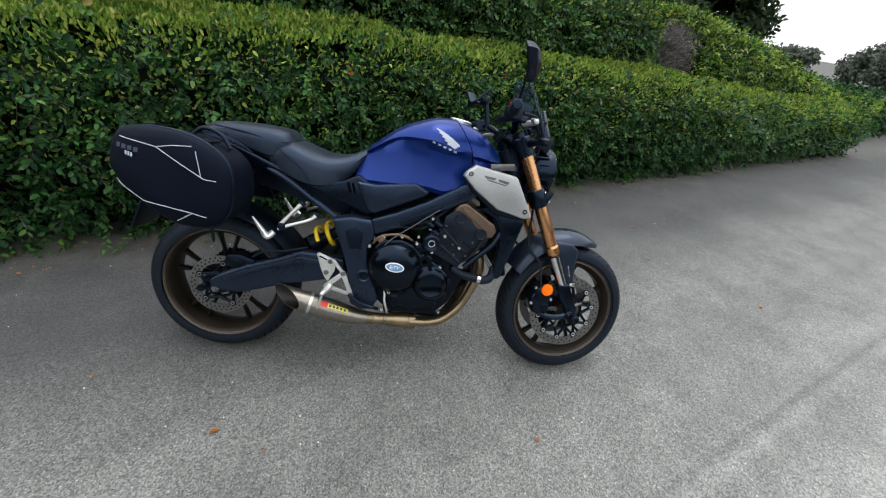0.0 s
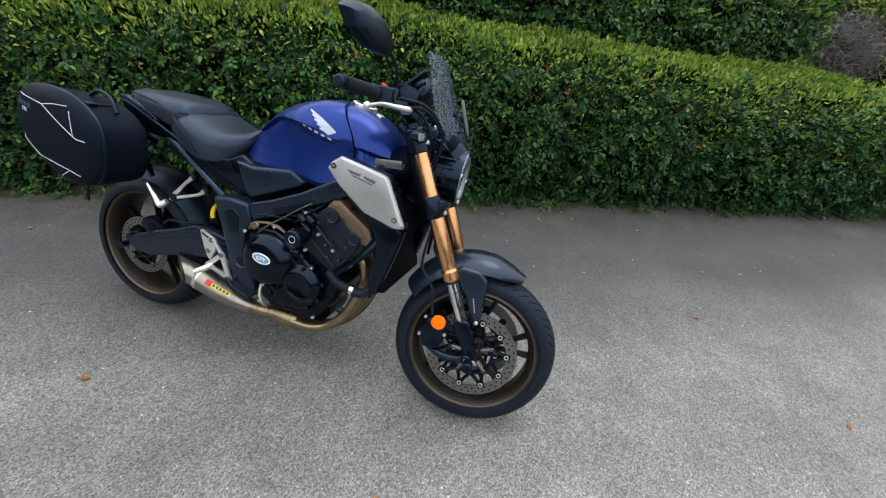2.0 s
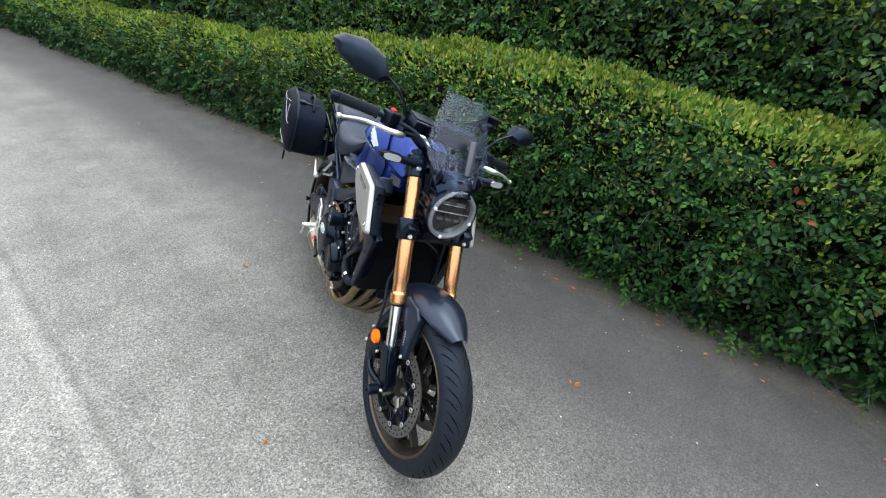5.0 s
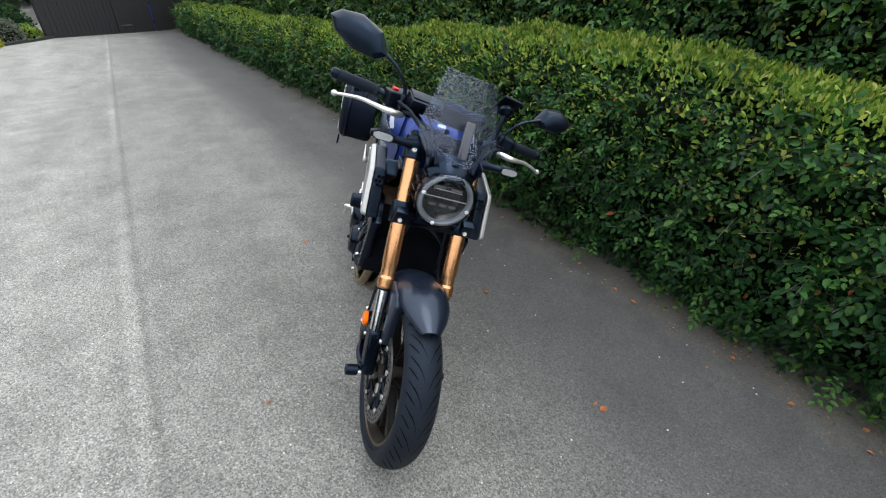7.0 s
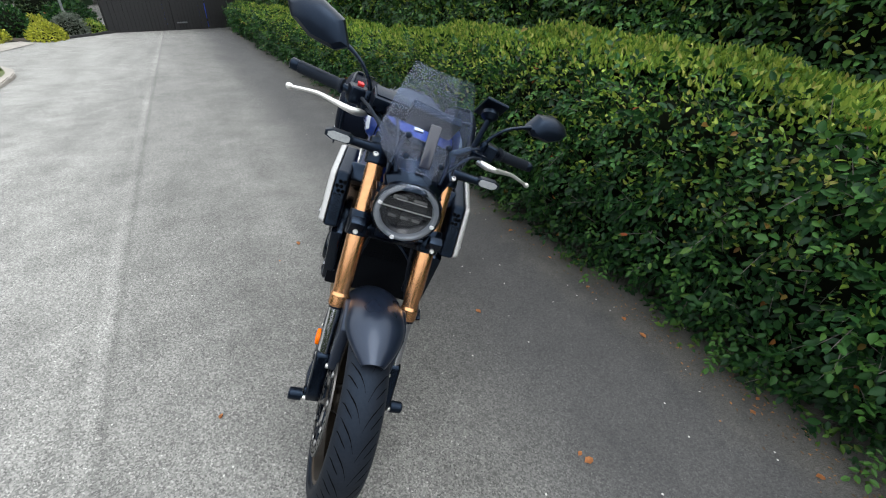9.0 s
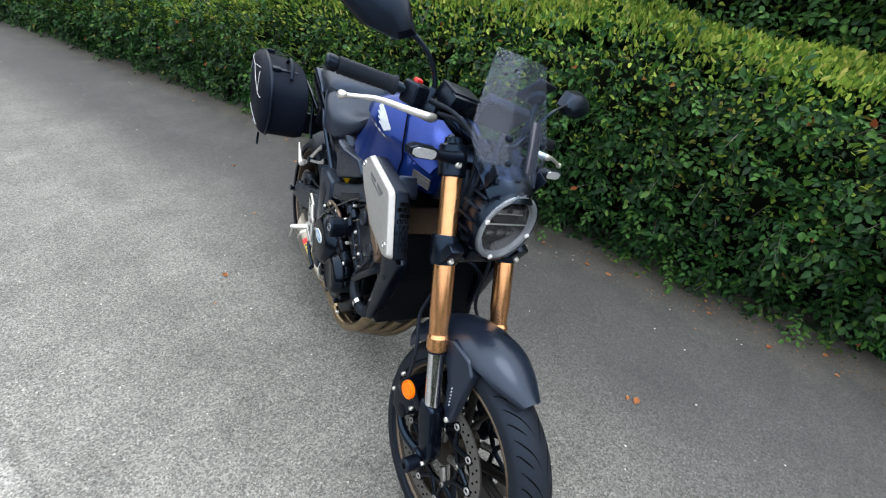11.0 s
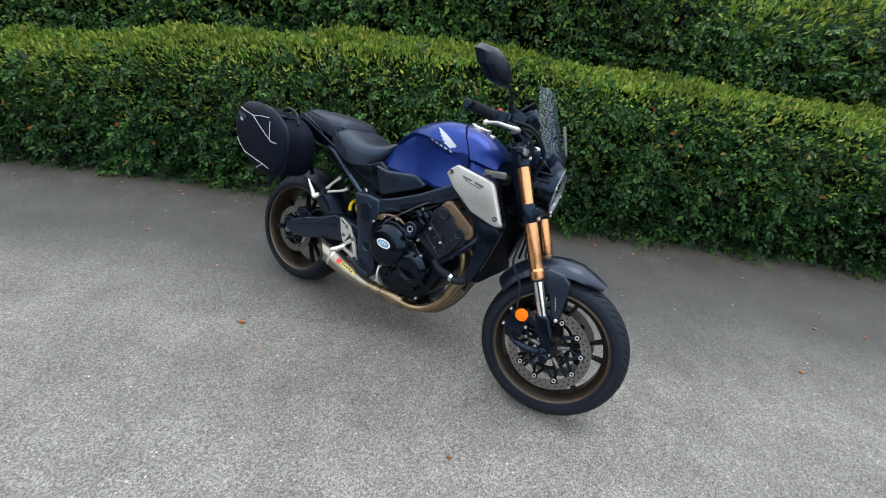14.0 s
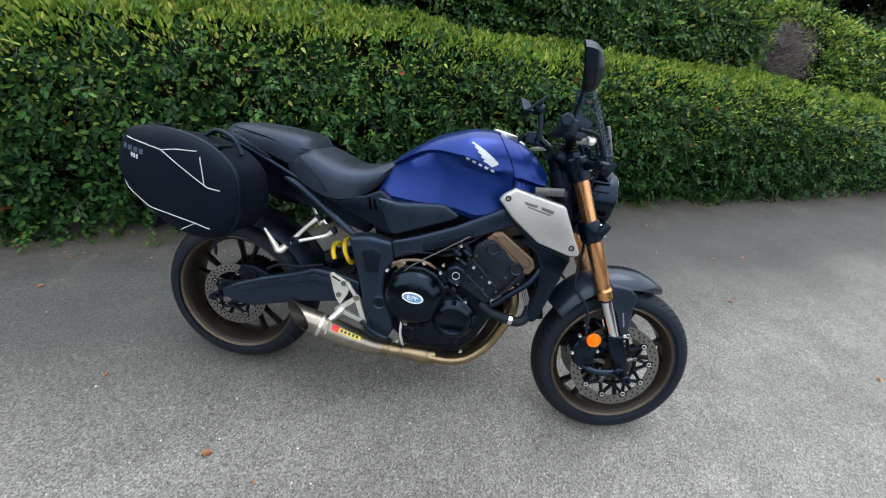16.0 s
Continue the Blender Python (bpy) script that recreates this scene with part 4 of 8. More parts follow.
PIPE_BRONZE = surface("heat_tinted_exhaust_steel", (0.17, 0.122, 0.072), (0.36, 0.28, 0.175), 0.33, 0.9, grain=22, bump=0.03, wear=7)
PIPE_DULL = surface("brown_header_pipe", (0.12, 0.092, 0.060), (0.24, 0.19, 0.125), 0.40, 0.85, grain=30, bump=0.05)
TITANIUM = surface("titanium_silencer", (0.20, 0.182, 0.152), (0.31, 0.285, 0.245), 0.36, 0.9, grain=60, bump=0.05, wear=5)
YELLOW_PAINT = surface("yellow_spring_paint", (0.60, 0.40, 0.005), (0.75, 0.52, 0.01), 0.4, grain=60)
RED_PLASTIC = surface("red_plastic", (0.55, 0.012, 0.012), (0.68, 0.02, 0.02), 0.35, grain=50, bump=0)
ORANGE_LENS = surface("orange_reflector", (0.86, 0.125, 0.001), (0.98, 0.22, 0.002), 0.25, grain=500, bump=0.2, spec=0.25, coat=0.1)
PIPING = surface("reflective_piping", (0.34, 0.36, 0.40), (0.48, 0.50, 0.54), 0.45, grain=100, bump=0.1)
DECAL_PALE = surface("pale_badge_print", (0.33, 0.37, 0.43), (0.43, 0.47, 0.53), 0.4, grain=100, bump=0)
DECAL_GREY = surface("grey_badge_print", (0.06, 0.064, 0.075), (0.10, 0.105, 0.12), 0.4, grain=100, bump=0)
BADGE_BLUE = surface("pale_blue_badge", (0.09, 0.20, 0.36), (0.15, 0.29, 0.46), 0.35, grain=100, bump=0)
CABLE_STEEL = surface("cable_sleeve", (0.05, 0.052, 0.056), (0.09, 0.092, 0.098), 0.4, 0.3, grain=100, bump=0)
LOGO_BLUE = surface("dim_blue_print", (0.02, 0.03, 0.06), (0.035, 0.05, 0.09), 0.5, grain=100, bump=0)
YELLOW_STICKER = surface("yellow_sticker", (0.62, 0.50, 0.02), (0.72, 0.6, 0.03), 0.4, grain=100, bump=0)
COVER_BLACK = surface("glossy_black_engine_cover", (0.0008, 0.0011, 0.0019), (0.0018, 0.0023, 0.0036), 0.20, grain=60, bump=0.10, wear=9, spec=0.30, sheen=(0.45, 0.66, 1.0))
MESH_BLACK = surface("radiator_black", (0.0012, 0.0013, 0.0017), (0.003, 0.0032, 0.004), 0.7, grain=200, bump=0.4, spec=0.1, sheen=(0.62, 0.76, 1.0))
DISPLAY_GLASS = surface("screen_display", (0.01, 0.012, 0.015), (0.02, 0.022, 0.026), 0.12, grain=20, bump=0)


def glass_material(name, tint, rough, mirror, rim=0.45, haze=0.0):
    """A thin pane: light passes straight through with a tint, and it mirrors by its angle."""
    m, t, b = nodes_of(name)
    t.nodes.remove(b)
    clear = node(t, "ShaderNodeBsdfTransparent")
    clear.inputs[0].default_value = (*tint, 1)
    shine = node(t, "ShaderNodeBsdfGlossy")
    n = node(t, "ShaderNodeTexNoise", scale=14.0, detail=5.0)
    co = node(t, "ShaderNodeTexCoord")
    link(t, co.outputs["Object"], n.inputs["Vector"])
    r = node(t, "ShaderNodeMapRange")
    link(t, n.outputs[0], r.inputs[0])
    r.inputs[3].default_value, r.inputs[4].default_value = rough * 0.5, rough * 1.6
    link(t, r.outputs[0], shine.inputs["Roughness"])
    shine.inputs["Color"].default_value = (0.80, 0.86, 1.0, 1)
    lw = node(t, "ShaderNodeLayerWeight")
    lw.inputs[0].default_value = 0.5
    edge = node(t, "ShaderNodeMath", op="POWER")
    link(t, lw.outputs["Facing"], edge.inputs[0])
    edge.inputs[1].default_value = 4.0
    f = node(t, "ShaderNodeMath", op="MULTIPLY_ADD")
    link(t, edge.outputs[0], f.inputs[0])
    f.inputs[1].default_value, f.inputs[2].default_value = rim, mirror
    mix = node(t, "ShaderNodeMixShader")
    link(t, f.outputs[0], mix.inputs[0])
    link(t, clear.outputs[0], mix.inputs[1])
    link(t, shine.outputs[0], mix.inputs[2])
    link(t, mix.outputs[0], t.nodes["Material Output"].inputs[0])
    if haze:
        # a pale diffuse veil, painted in place of the sky's reflection
        dull = node(t, "ShaderNodeBsdfDiffuse")
        dull.inputs[0].default_value = (0.26, 0.30, 0.40, 1)
        veil_share = node(t, "ShaderNodeMath", op="MULTIPLY")
        link(t, n.outputs[0], veil_share.inputs[0])
        veil_share.inputs[1].default_value = 2 * haze
        # the pane with that reflection veil mixed over it
        worn = node(t, "ShaderNodeMixShader")
        link(t, veil_share.outputs[0], worn.inputs[0])
        link(t, mix.outputs[0], worn.inputs[1])
        link(t, dull.outputs[0], worn.inputs[2])
        link(t, worn.outputs[0], t.nodes["Material Output"].inputs[0])
    return m


SMOKED = glass_material("smoked_screen", (0.80, 0.88, 1.0), 0.012, 0.028, 0.16, 0.085)
CLEAR = glass_material("clear_lens", (0.97, 0.975, 0.98), 0.02, 0.04)


# ---- motorcycle: shapes (x ahead, y to its left, z up) ----
def rings(bm, loops, cap=True, closed=True):
    made = [[bm.verts.new(p) for p in loop] for loop in loops]
    n = len(made[0])
    for a, b in zip(made, made[1:]):
        for i in range(n if closed else n - 1):
            j = (i + 1) % n
            bm.faces.new((a[i], a[j], b[j], b[i]))
    if cap and closed:
        bm.faces.new(made[0][::-1])
        bm.faces.new(made[-1])
    return bm


def frame_of(d):
    d = Vector(d).normalized()
    s = d.cross(Vector((0, 0, 1)) if abs(d.z) < 0.95 else Vector((1, 0, 0))).normalized()
    return s, s.cross(d)


def rod(bm, p0, p1, r0, r1=None, seg=16):
    """A round bar or cone from p0 to p1."""
    r1 = r0 if r1 is None else r1
    p0, p1 = Vector(p0), Vector(p1)
    s, u = frame_of(p1 - p0)
    return rings(bm, [[p + (s * math.cos(a) + u * math.sin(a)) * r for a in (2 * math.pi * k / seg for k in range(seg))] for p, r in ((p0, r0), (p1, r1))])


def turned(bm, p0, axis, profile, seg=24):
    """A turned piece: profile of (distance along, radius) from p0 along axis."""
    p0, d = Vector(p0), Vector(axis).normalized()
    s, u = frame_of(d)
    return rings(bm, [[p0 + d * a + (s * math.cos(t) + u * math.sin(t)) * max(r, 0.0004) for t in (2 * math.pi * k / seg for k in range(seg))] for a, r in profile])


def hoop(bm, p0, axis, profile, seg=24):
    """A turned ring, open in the middle: its profile closes on itself."""
    p0, d = Vector(p0), Vector(axis).normalized()
    s, u = frame_of(d)
    made = [[bm.verts.new(p0 + d * a + (s * math.cos(t) + u * math.sin(t)) * r) for t in (2 * math.pi * k / seg for k in range(seg))] for a, r in profile]
    for a, b in zip(made, made[1:] + made[:1]):
        for i in range(seg):
            j = (i + 1) % seg
            bm.faces.new((a[i], a[j], b[j], b[i]))
    return bm


def turned_skin(bm, p0, axis, profile, seg=24):
    """A turned skin with open ends."""
    p0, d = Vector(p0), Vector(axis).normalized()
    s, u = frame_of(d)
    return rings(bm, [[p0 + d * a + (s * math.cos(t) + u * math.sin(t)) * max(r, 0.0004) for t in (2 * math.pi * k / seg for k in range(seg))] for a, r in profile], cap=False)


def spline(points, n=6):
    pts = [np.array(p, float) for p in points]
    pts = [2 * pts[0] - pts[1]] + pts + [2 * pts[-1] - pts[-2]]
    out = []
    for a, b, c, d in zip(pts, pts[1:], pts[2:], pts[3:]):
        for k in range(n):
            t = k / n
            out.append(0.5 * ((2 * b) + (c - a) * t + (2 * a - 5 * b + 4 * c - d) * t * t + (3 * b - a - 3 * c + d) * t ** 3))
    return out + [pts[-2]]


def pipe(bm, points, r, seg=10, n=6, radii=None):
    """A tube that bends smoothly through points."""
    pts = spline(points, n)
    rr = spline([(q,) for q in radii], n) if radii else [(r,)] * len(pts)
    loops, side = [], None
    for i, p in enumerate(pts):
        d = Vector(pts[min(i + 1, len(pts) - 1)] - pts[max(i - 1, 0)]).normalized()
        if side is None:
            side, _ = frame_of(d)
        side = (side - d * side.dot(d)).normalized()
        u = side.cross(d)
        q = float(rr[i][0])
        loops.append([Vector(p) + (side * math.cos(t) + u * math.sin(t)) * q for t in (2 * math.pi * k / seg for k in range(seg))])
    return rings(bm, loops)


def plate(bm, outline, y0, y1, bevel=0.004, inset=0.0, seg=2):
    """A slab whose outline lies in x and z, from y0 (inner) to y1 (outer); the outer face may be drawn in."""
    c = np.mean(np.array(outline), 0)
    v0 = [bm.verts.new((x, y0, z)) for x, z in outline]
    v1 = [bm.verts.new((x + (c[0] - x) * inset, y1, z + (c[1] - z) * inset)) for x, z in outline]
    n = len(outline)
    faces = [bm.faces.new((v0[i], v0[(i + 1) % n], v1[(i + 1) % n], v1[i])) for i in range(n)]
    faces += [bm.faces.new(v0[::-1]), bm.faces.new(v1)]
    bmesh.ops.recalc_face_normals(bm, faces=faces)
    if bevel:
        es = list({e for f in faces for e in f.edges})
        bmesh.ops.bevel(bm, geom=es, offset=bevel, segments=seg, profile=0.6, affect="EDGES", clamp_overlap=True)
    return bm


def block(bm, centre, size, turn=(0, 0, 0), bevel=0.004, seg=2):
    m = pose(*centre, *turn) @ Matrix.Diagonal((*size, 1))
    made = bmesh.ops.create_cube(bm, size=1.0, matrix=m)["verts"]
    es = list({e for v in made for e in v.link_edges})
    if bevel:
        bmesh.ops.bevel(bm, geom=es, offset=bevel, segments=seg, profile=0.6, affect="EDGES", clamp_overlap=True)
    return bm


def lofted(bm, stations, section, steps=24):
    """A skin through cross-sections, with the numbers of the stations eased between them."""
    st = spline([tuple(s) for s in stations], max(2, steps // (len(stations) - 1)))
    return rings(bm, [section(*s) for s in st])


def both(make, *args):
    """The same piece on the right (-1) and on the left (+1)."""
    for side in (-1, 1):
        make(side, *args)


def bolt(bm, p, axis=(0, -1, 0), r=0.006, h=0.004):
    turned(bm, p, axis, [(-0.003, r), (h * 0.6, r), (h, r * 0.75), (h, r * 0.5), (h * 0.4, r * 0.45), (h * 0.4, 0)], 10)


def pieces(name, bm, material, parent, label="", smooth=35):
    """Each loose piece of bm as a part of its own."""
    left = set(bm.verts)
    while left:
        todo, island = [left.pop()], []
        while todo:
            v = todo.pop()
            island.append(v)
            for e in v.link_edges:
                w = e.other_vert(v)
                if w in left:
                    left.discard(w)
                    todo.append(w)
        one = bmesh.new()
        copy = {v: one.verts.new(v.co) for v in island}
        for f in {f for v in island for f in v.link_faces}:
            one.faces.new([copy[v] for v in f.verts])
        part(name, one, material, parent, label, smooth)
    bm.free()


LEAN = 15.5
bike = thing("motorcycle", "blue and black motorcycle leaning on its stand on asphalt", "motorcycle", pose(0, -0.02, -0.008, -LEAN, 0, 0))


# wheels
def wheel(name, x, z, radius, half, rim_half, front):
    hub = part(name, turned(bmesh.new(), (x, -0.055, z), (0, 1, 0), [(0, 0.022), (0.002, 0.036), (0.02, 0.034), (0.035, 0.044), (0.075, 0.044), (0.09, 0.034), (0.108, 0.036), (0.11, 0.022)], 28), RIM_BRONZE, bike, "dark bronze cast hub")
    rw = rim_half
    outer = [(-rw, 0.222), (-rw, 0.228), (-rw + 0.006, 0.228), (-rw + 0.012, 0.218), (rw - 0.012, 0.218), (rw - 0.006, 0.228), (rw, 0.228), (rw, 0.222)]
    inner = [(rw - 0.004, 0.215), (rw - 0.012, 0.208), (0.02, 0.198), (-0.02, 0.198), (-rw + 0.012, 0.208), (-rw + 0.004, 0.215)]
    bm = bmesh.new()
    seg = 64
    loops = []
    for k in range(seg):
        a = 2 * math.pi * k / seg
        loops.append([(x + r * math.cos(a), y, z + r * math.sin(a)) for y, r in outer + inner])
    rings(bm, loops + [loops[0]], cap=False)
    bmesh.ops.remove_doubles(bm, verts=bm.verts, dist=1e-5)
    part("rim", bm, RIM_BRONZE, hub, "dark bronze rim")
    for side in (-1, 1):
        bm = bmesh.new()
        loops = []
        for k in range(seg):
            a = 2 * math.pi * k / seg
            loops.append([(x + r * math.cos(a), side * y, z + r * math.sin(a)) for y, r in ((rw - 0.001, 0.2175), (rw + 0.0015, 0.2195), (rw + 0.0005, 0.2225), (rw + 0.003, 0.2255), (rw + 0.0005, 0.2285))])
        rings(bm, loops + [loops[0]], cap=False, closed=False)
        bmesh.ops.remove_doubles(bm, verts=bm.verts, dist=1e-5)
        part("rim_edge", bm, RIM_EDGE, hub, "bright bronze rim edge")
    for k in range(5):
        a = 2 * math.pi * k / 5 + 0.3
        for off in (-0.19, 0.19):
            bm = bmesh.new()
            lp = []
            for q, wd, dp, da in ((0.036, 0.0075, 0.020, 0.25), (0.08, 0.0055, 0.017, 0.55), (0.14, 0.0048, 0.014, 0.85), (0.203, 0.0085, 0.016, 1.05)):
                aa = a + off * da
                c, s = math.cos(aa), math.sin(aa)
                p = Vector((x + q * c, 0, z + q * s))
                t = Vector((-s, 0, c))
                lp.append([p + t * wd * u + Vector((0, dp * v, 0)) for u, v in ((-1, -0.7), (-0.5, -1), (0.5, -1), (1, -0.7), (1, 0.7), (0.5, 1), (-0.5, 1), (-1, 0.7))])
            part("spoke", rings(bm, lp), SPOKE_DARK, hub)
    # tyre: a round crown on a short side wall
    bm = bmesh.new()
    prof = []
    for k in range(-9, 10):
        t = k / 9 * 1.25
        prof.append((half * math.sin(t) / math.sin(1.25), radius - half * 0.86 * (1 - math.cos(t)) * (1.0 if front else 0.92)))
    shoulder = prof[-1][1]
    side_wall = [(half * 0.97, shoulder - 0.018), (half * 0.86, 0.236), (rw + 0.002, 0.2275)]
    prof = [(-y, r) for y, r in reversed(side_wall)] + prof + side_wall
    seg = 96
    loops = [[(x + r * math.cos(a), y, z + r * math.sin(a)) for y, r in prof] for a in (2 * math.pi * k / seg for k in range(seg))]
    rings(bm, loops + [loops[0]], cap=False, closed=False)
    bmesh.ops.remove_doubles(bm, verts=bm.verts, dist=1e-5)
    tyre = part("tyre", bm, RUBBER, hub, "black road tyre with curved tread grooves", smooth=50)

    def crown(a, t, lift):
        tt = t * 1.25
        y = half * math.sin(tt) / math.sin(1.25)
        r = radius - half * 0.86 * (1 - math.cos(tt)) * (1.0 if front else 0.92) + lift
        return Vector((x + r * math.cos(a), y, z + r * math.sin(a)))
    bm = bmesh.new()
    for k in range(52):
        a0 = 2 * math.pi * k / 52
        for side in (-1, 1):
            long = (k + (side > 0)) % 2 == 0
            ts = [0.06, 0.14, 0.22, 0.32, 0.42, 0.52, 0.62, 0.70, 0.76] if long else [0.34, 0.42, 0.5, 0.58, 0.66, 0.74, 0.82]
            vs = []
            for t in ts:
                sweep = 0.30 * math.sin(t * 2.1) + 0.015 * math.sin(t * 9) + (0.05 if side > 0 else 0)
                wd = 0.0088 * math.sin(math.pi * (0.12 + 0.8 * (t - ts[0]) / (ts[-1] - ts[0])))
                p, q = crown(a0 + sweep - wd, side * t, 0.0005), crown(a0 + sweep + wd, side * t, 0.0005)
                vs.append((bm.verts.new(p), bm.verts.new(q)))
            for (a, b), (c, d) in zip(vs, vs[1:]):
                bm.faces.new((a, b, d, c))
    tagged(part("tread_pattern", bm, GROOVE, hub), kind="stuff")
    return hub


FX, FZ, RX_, RZ = 0.690, 0.303, -0.738, 0.300
front_wheel = wheel("front_wheel", FX, FZ, 0.291, 0.058, 0.046, True)
rear_wheel = wheel("rear_wheel", RX_, RZ, 0.292, 0.086, 0.070, False)


def brake_disc(x, y, z, r, width, parent, buttons, side):
    bm = bmesh.new()
    seg = 60
    loops = [[(x + q * math.cos(a), y + w, z + q * math.sin(a)) for q, w in ((r - width, -0.0025), (r, -0.0025), (r, 0.0025), (r - width, 0.0025))] for a in (2 * math.pi * k / seg for k in range(seg))]
    rings(bm, loops + [loops[0]], cap=False)
    bmesh.ops.remove_doubles(bm, verts=bm.verts, dist=1e-5)
    disc = part("brake_disc", bm, DISC_STEEL, parent, "drilled steel brake disc")
    holes = bmesh.new()
    for k in range(36):
        a = 2 * math.pi * k / 36
        for m_ in range(2):
            q = r - width * (0.3 + 0.38 * m_)
            aa = a + m_ * 0.09
            turned(holes, (x + q * math.cos(aa), y + side * 0.0022, z + q * math.sin(aa)), (0, side, 0), [(0, 0.0032), (0.0012, 0.0032)], 8)
    tagged(part("drilling", holes, GROOVE, disc), kind="stuff")
    r_in = 0.62 * (r - width)
    carrier = hoop(bmesh.new(), (x, y - side * 0.008, z), (0, side, 0), [(0, r_in - 0.008), (0, r_in + 0.004), (0.008, r_in + 0.003), (0.008, r_in - 0.007)], 40)
    part("carrier_ring", carrier, ENGINE_BLACK, disc, "black disc carrier")
    for k in range(buttons):
        a = 2 * math.pi * k / buttons + 0.2
        c, s = math.cos(a), math.sin(a)
        bm = bmesh.new()
        for off in (-0.5, 0.5):
            aa = a + off * 2 * math.pi / buttons
            rod(bm, (x + r_in * math.cos(aa), y - side * 0.004, z + r_in * math.sin(aa)), (x + (r - width) * c, y - side * 0.001, z + (r - width) * s), 0.0072, 0.0058, 8)
        part("carrier_arm", bm, ENGINE_BLACK, disc)
        part("button_seat", turned(bmesh.new(), (x + (r - width) * c, y - side * 0.004, z + (r - width) * s), (0, side, 0), [(0, 0.0135), (0.0065, 0.0135), (0.007, 0.0125), (0.007, 0)], 14), ENGINE_BLACK, disc)
        part("float_button", hoop(bmesh.new(), (x + (r - width) * c, y, z + (r - width) * s), (0, side, 0), [(0, 0.0088), (0.0055, 0.0088), (0.0065, 0.0075), (0.0055, 0.0048), (0, 0.0048)], 14), PLATE_SILVER if buttons > 5 else DISC_STEEL, disc)
        if k % 2 == 0 and buttons > 5:
            aa = a + math.pi / buttons
            bm = bmesh.new()
            bolt(bm, (x + r_in * math.cos(aa), y, z + r_in * math.sin(aa)), (0, side, 0), 0.0075, 0.006)
            rod(bm, (x + 0.038 * math.cos(aa), y - side * 0.010, z + 0.038 * math.sin(aa)), (x + r_in * math.cos(aa), y - side * 0.006, z + r_in * math.sin(aa)), 0.010, 0.009, 8)
            pieces("carrier_bolt", bm, DISC_STEEL, disc)
    return disc


brake_disc(FX, -0.066, FZ, 0.160, 0.036, front_wheel, 10, -1)
brake_disc(FX, 0.066, FZ, 0.160, 0.036, front_wheel, 10, 1)
brake_disc(RX_, -0.082, RZ, 0.120, 0.032, rear_wheel, 5, -1)
teeth = bmesh.new()
rings(teeth, [[(RX_ + (0.108 if k % 2 else 0.101) * math.cos(a), y, RZ + (0.108 if k % 2 else 0.101) * math.sin(a)) for k, a in ((k, 2 * math.pi * k / 84) for k in range(84))] for y in (0.074, 0.082)])
part("sprocket", teeth, ENGINE_BLACK, rear_wheel, "dark toothed rear sprocket")


# fork and front end
def fork_x(z):
    return 0.378 + (0.98 - z) * 0.487


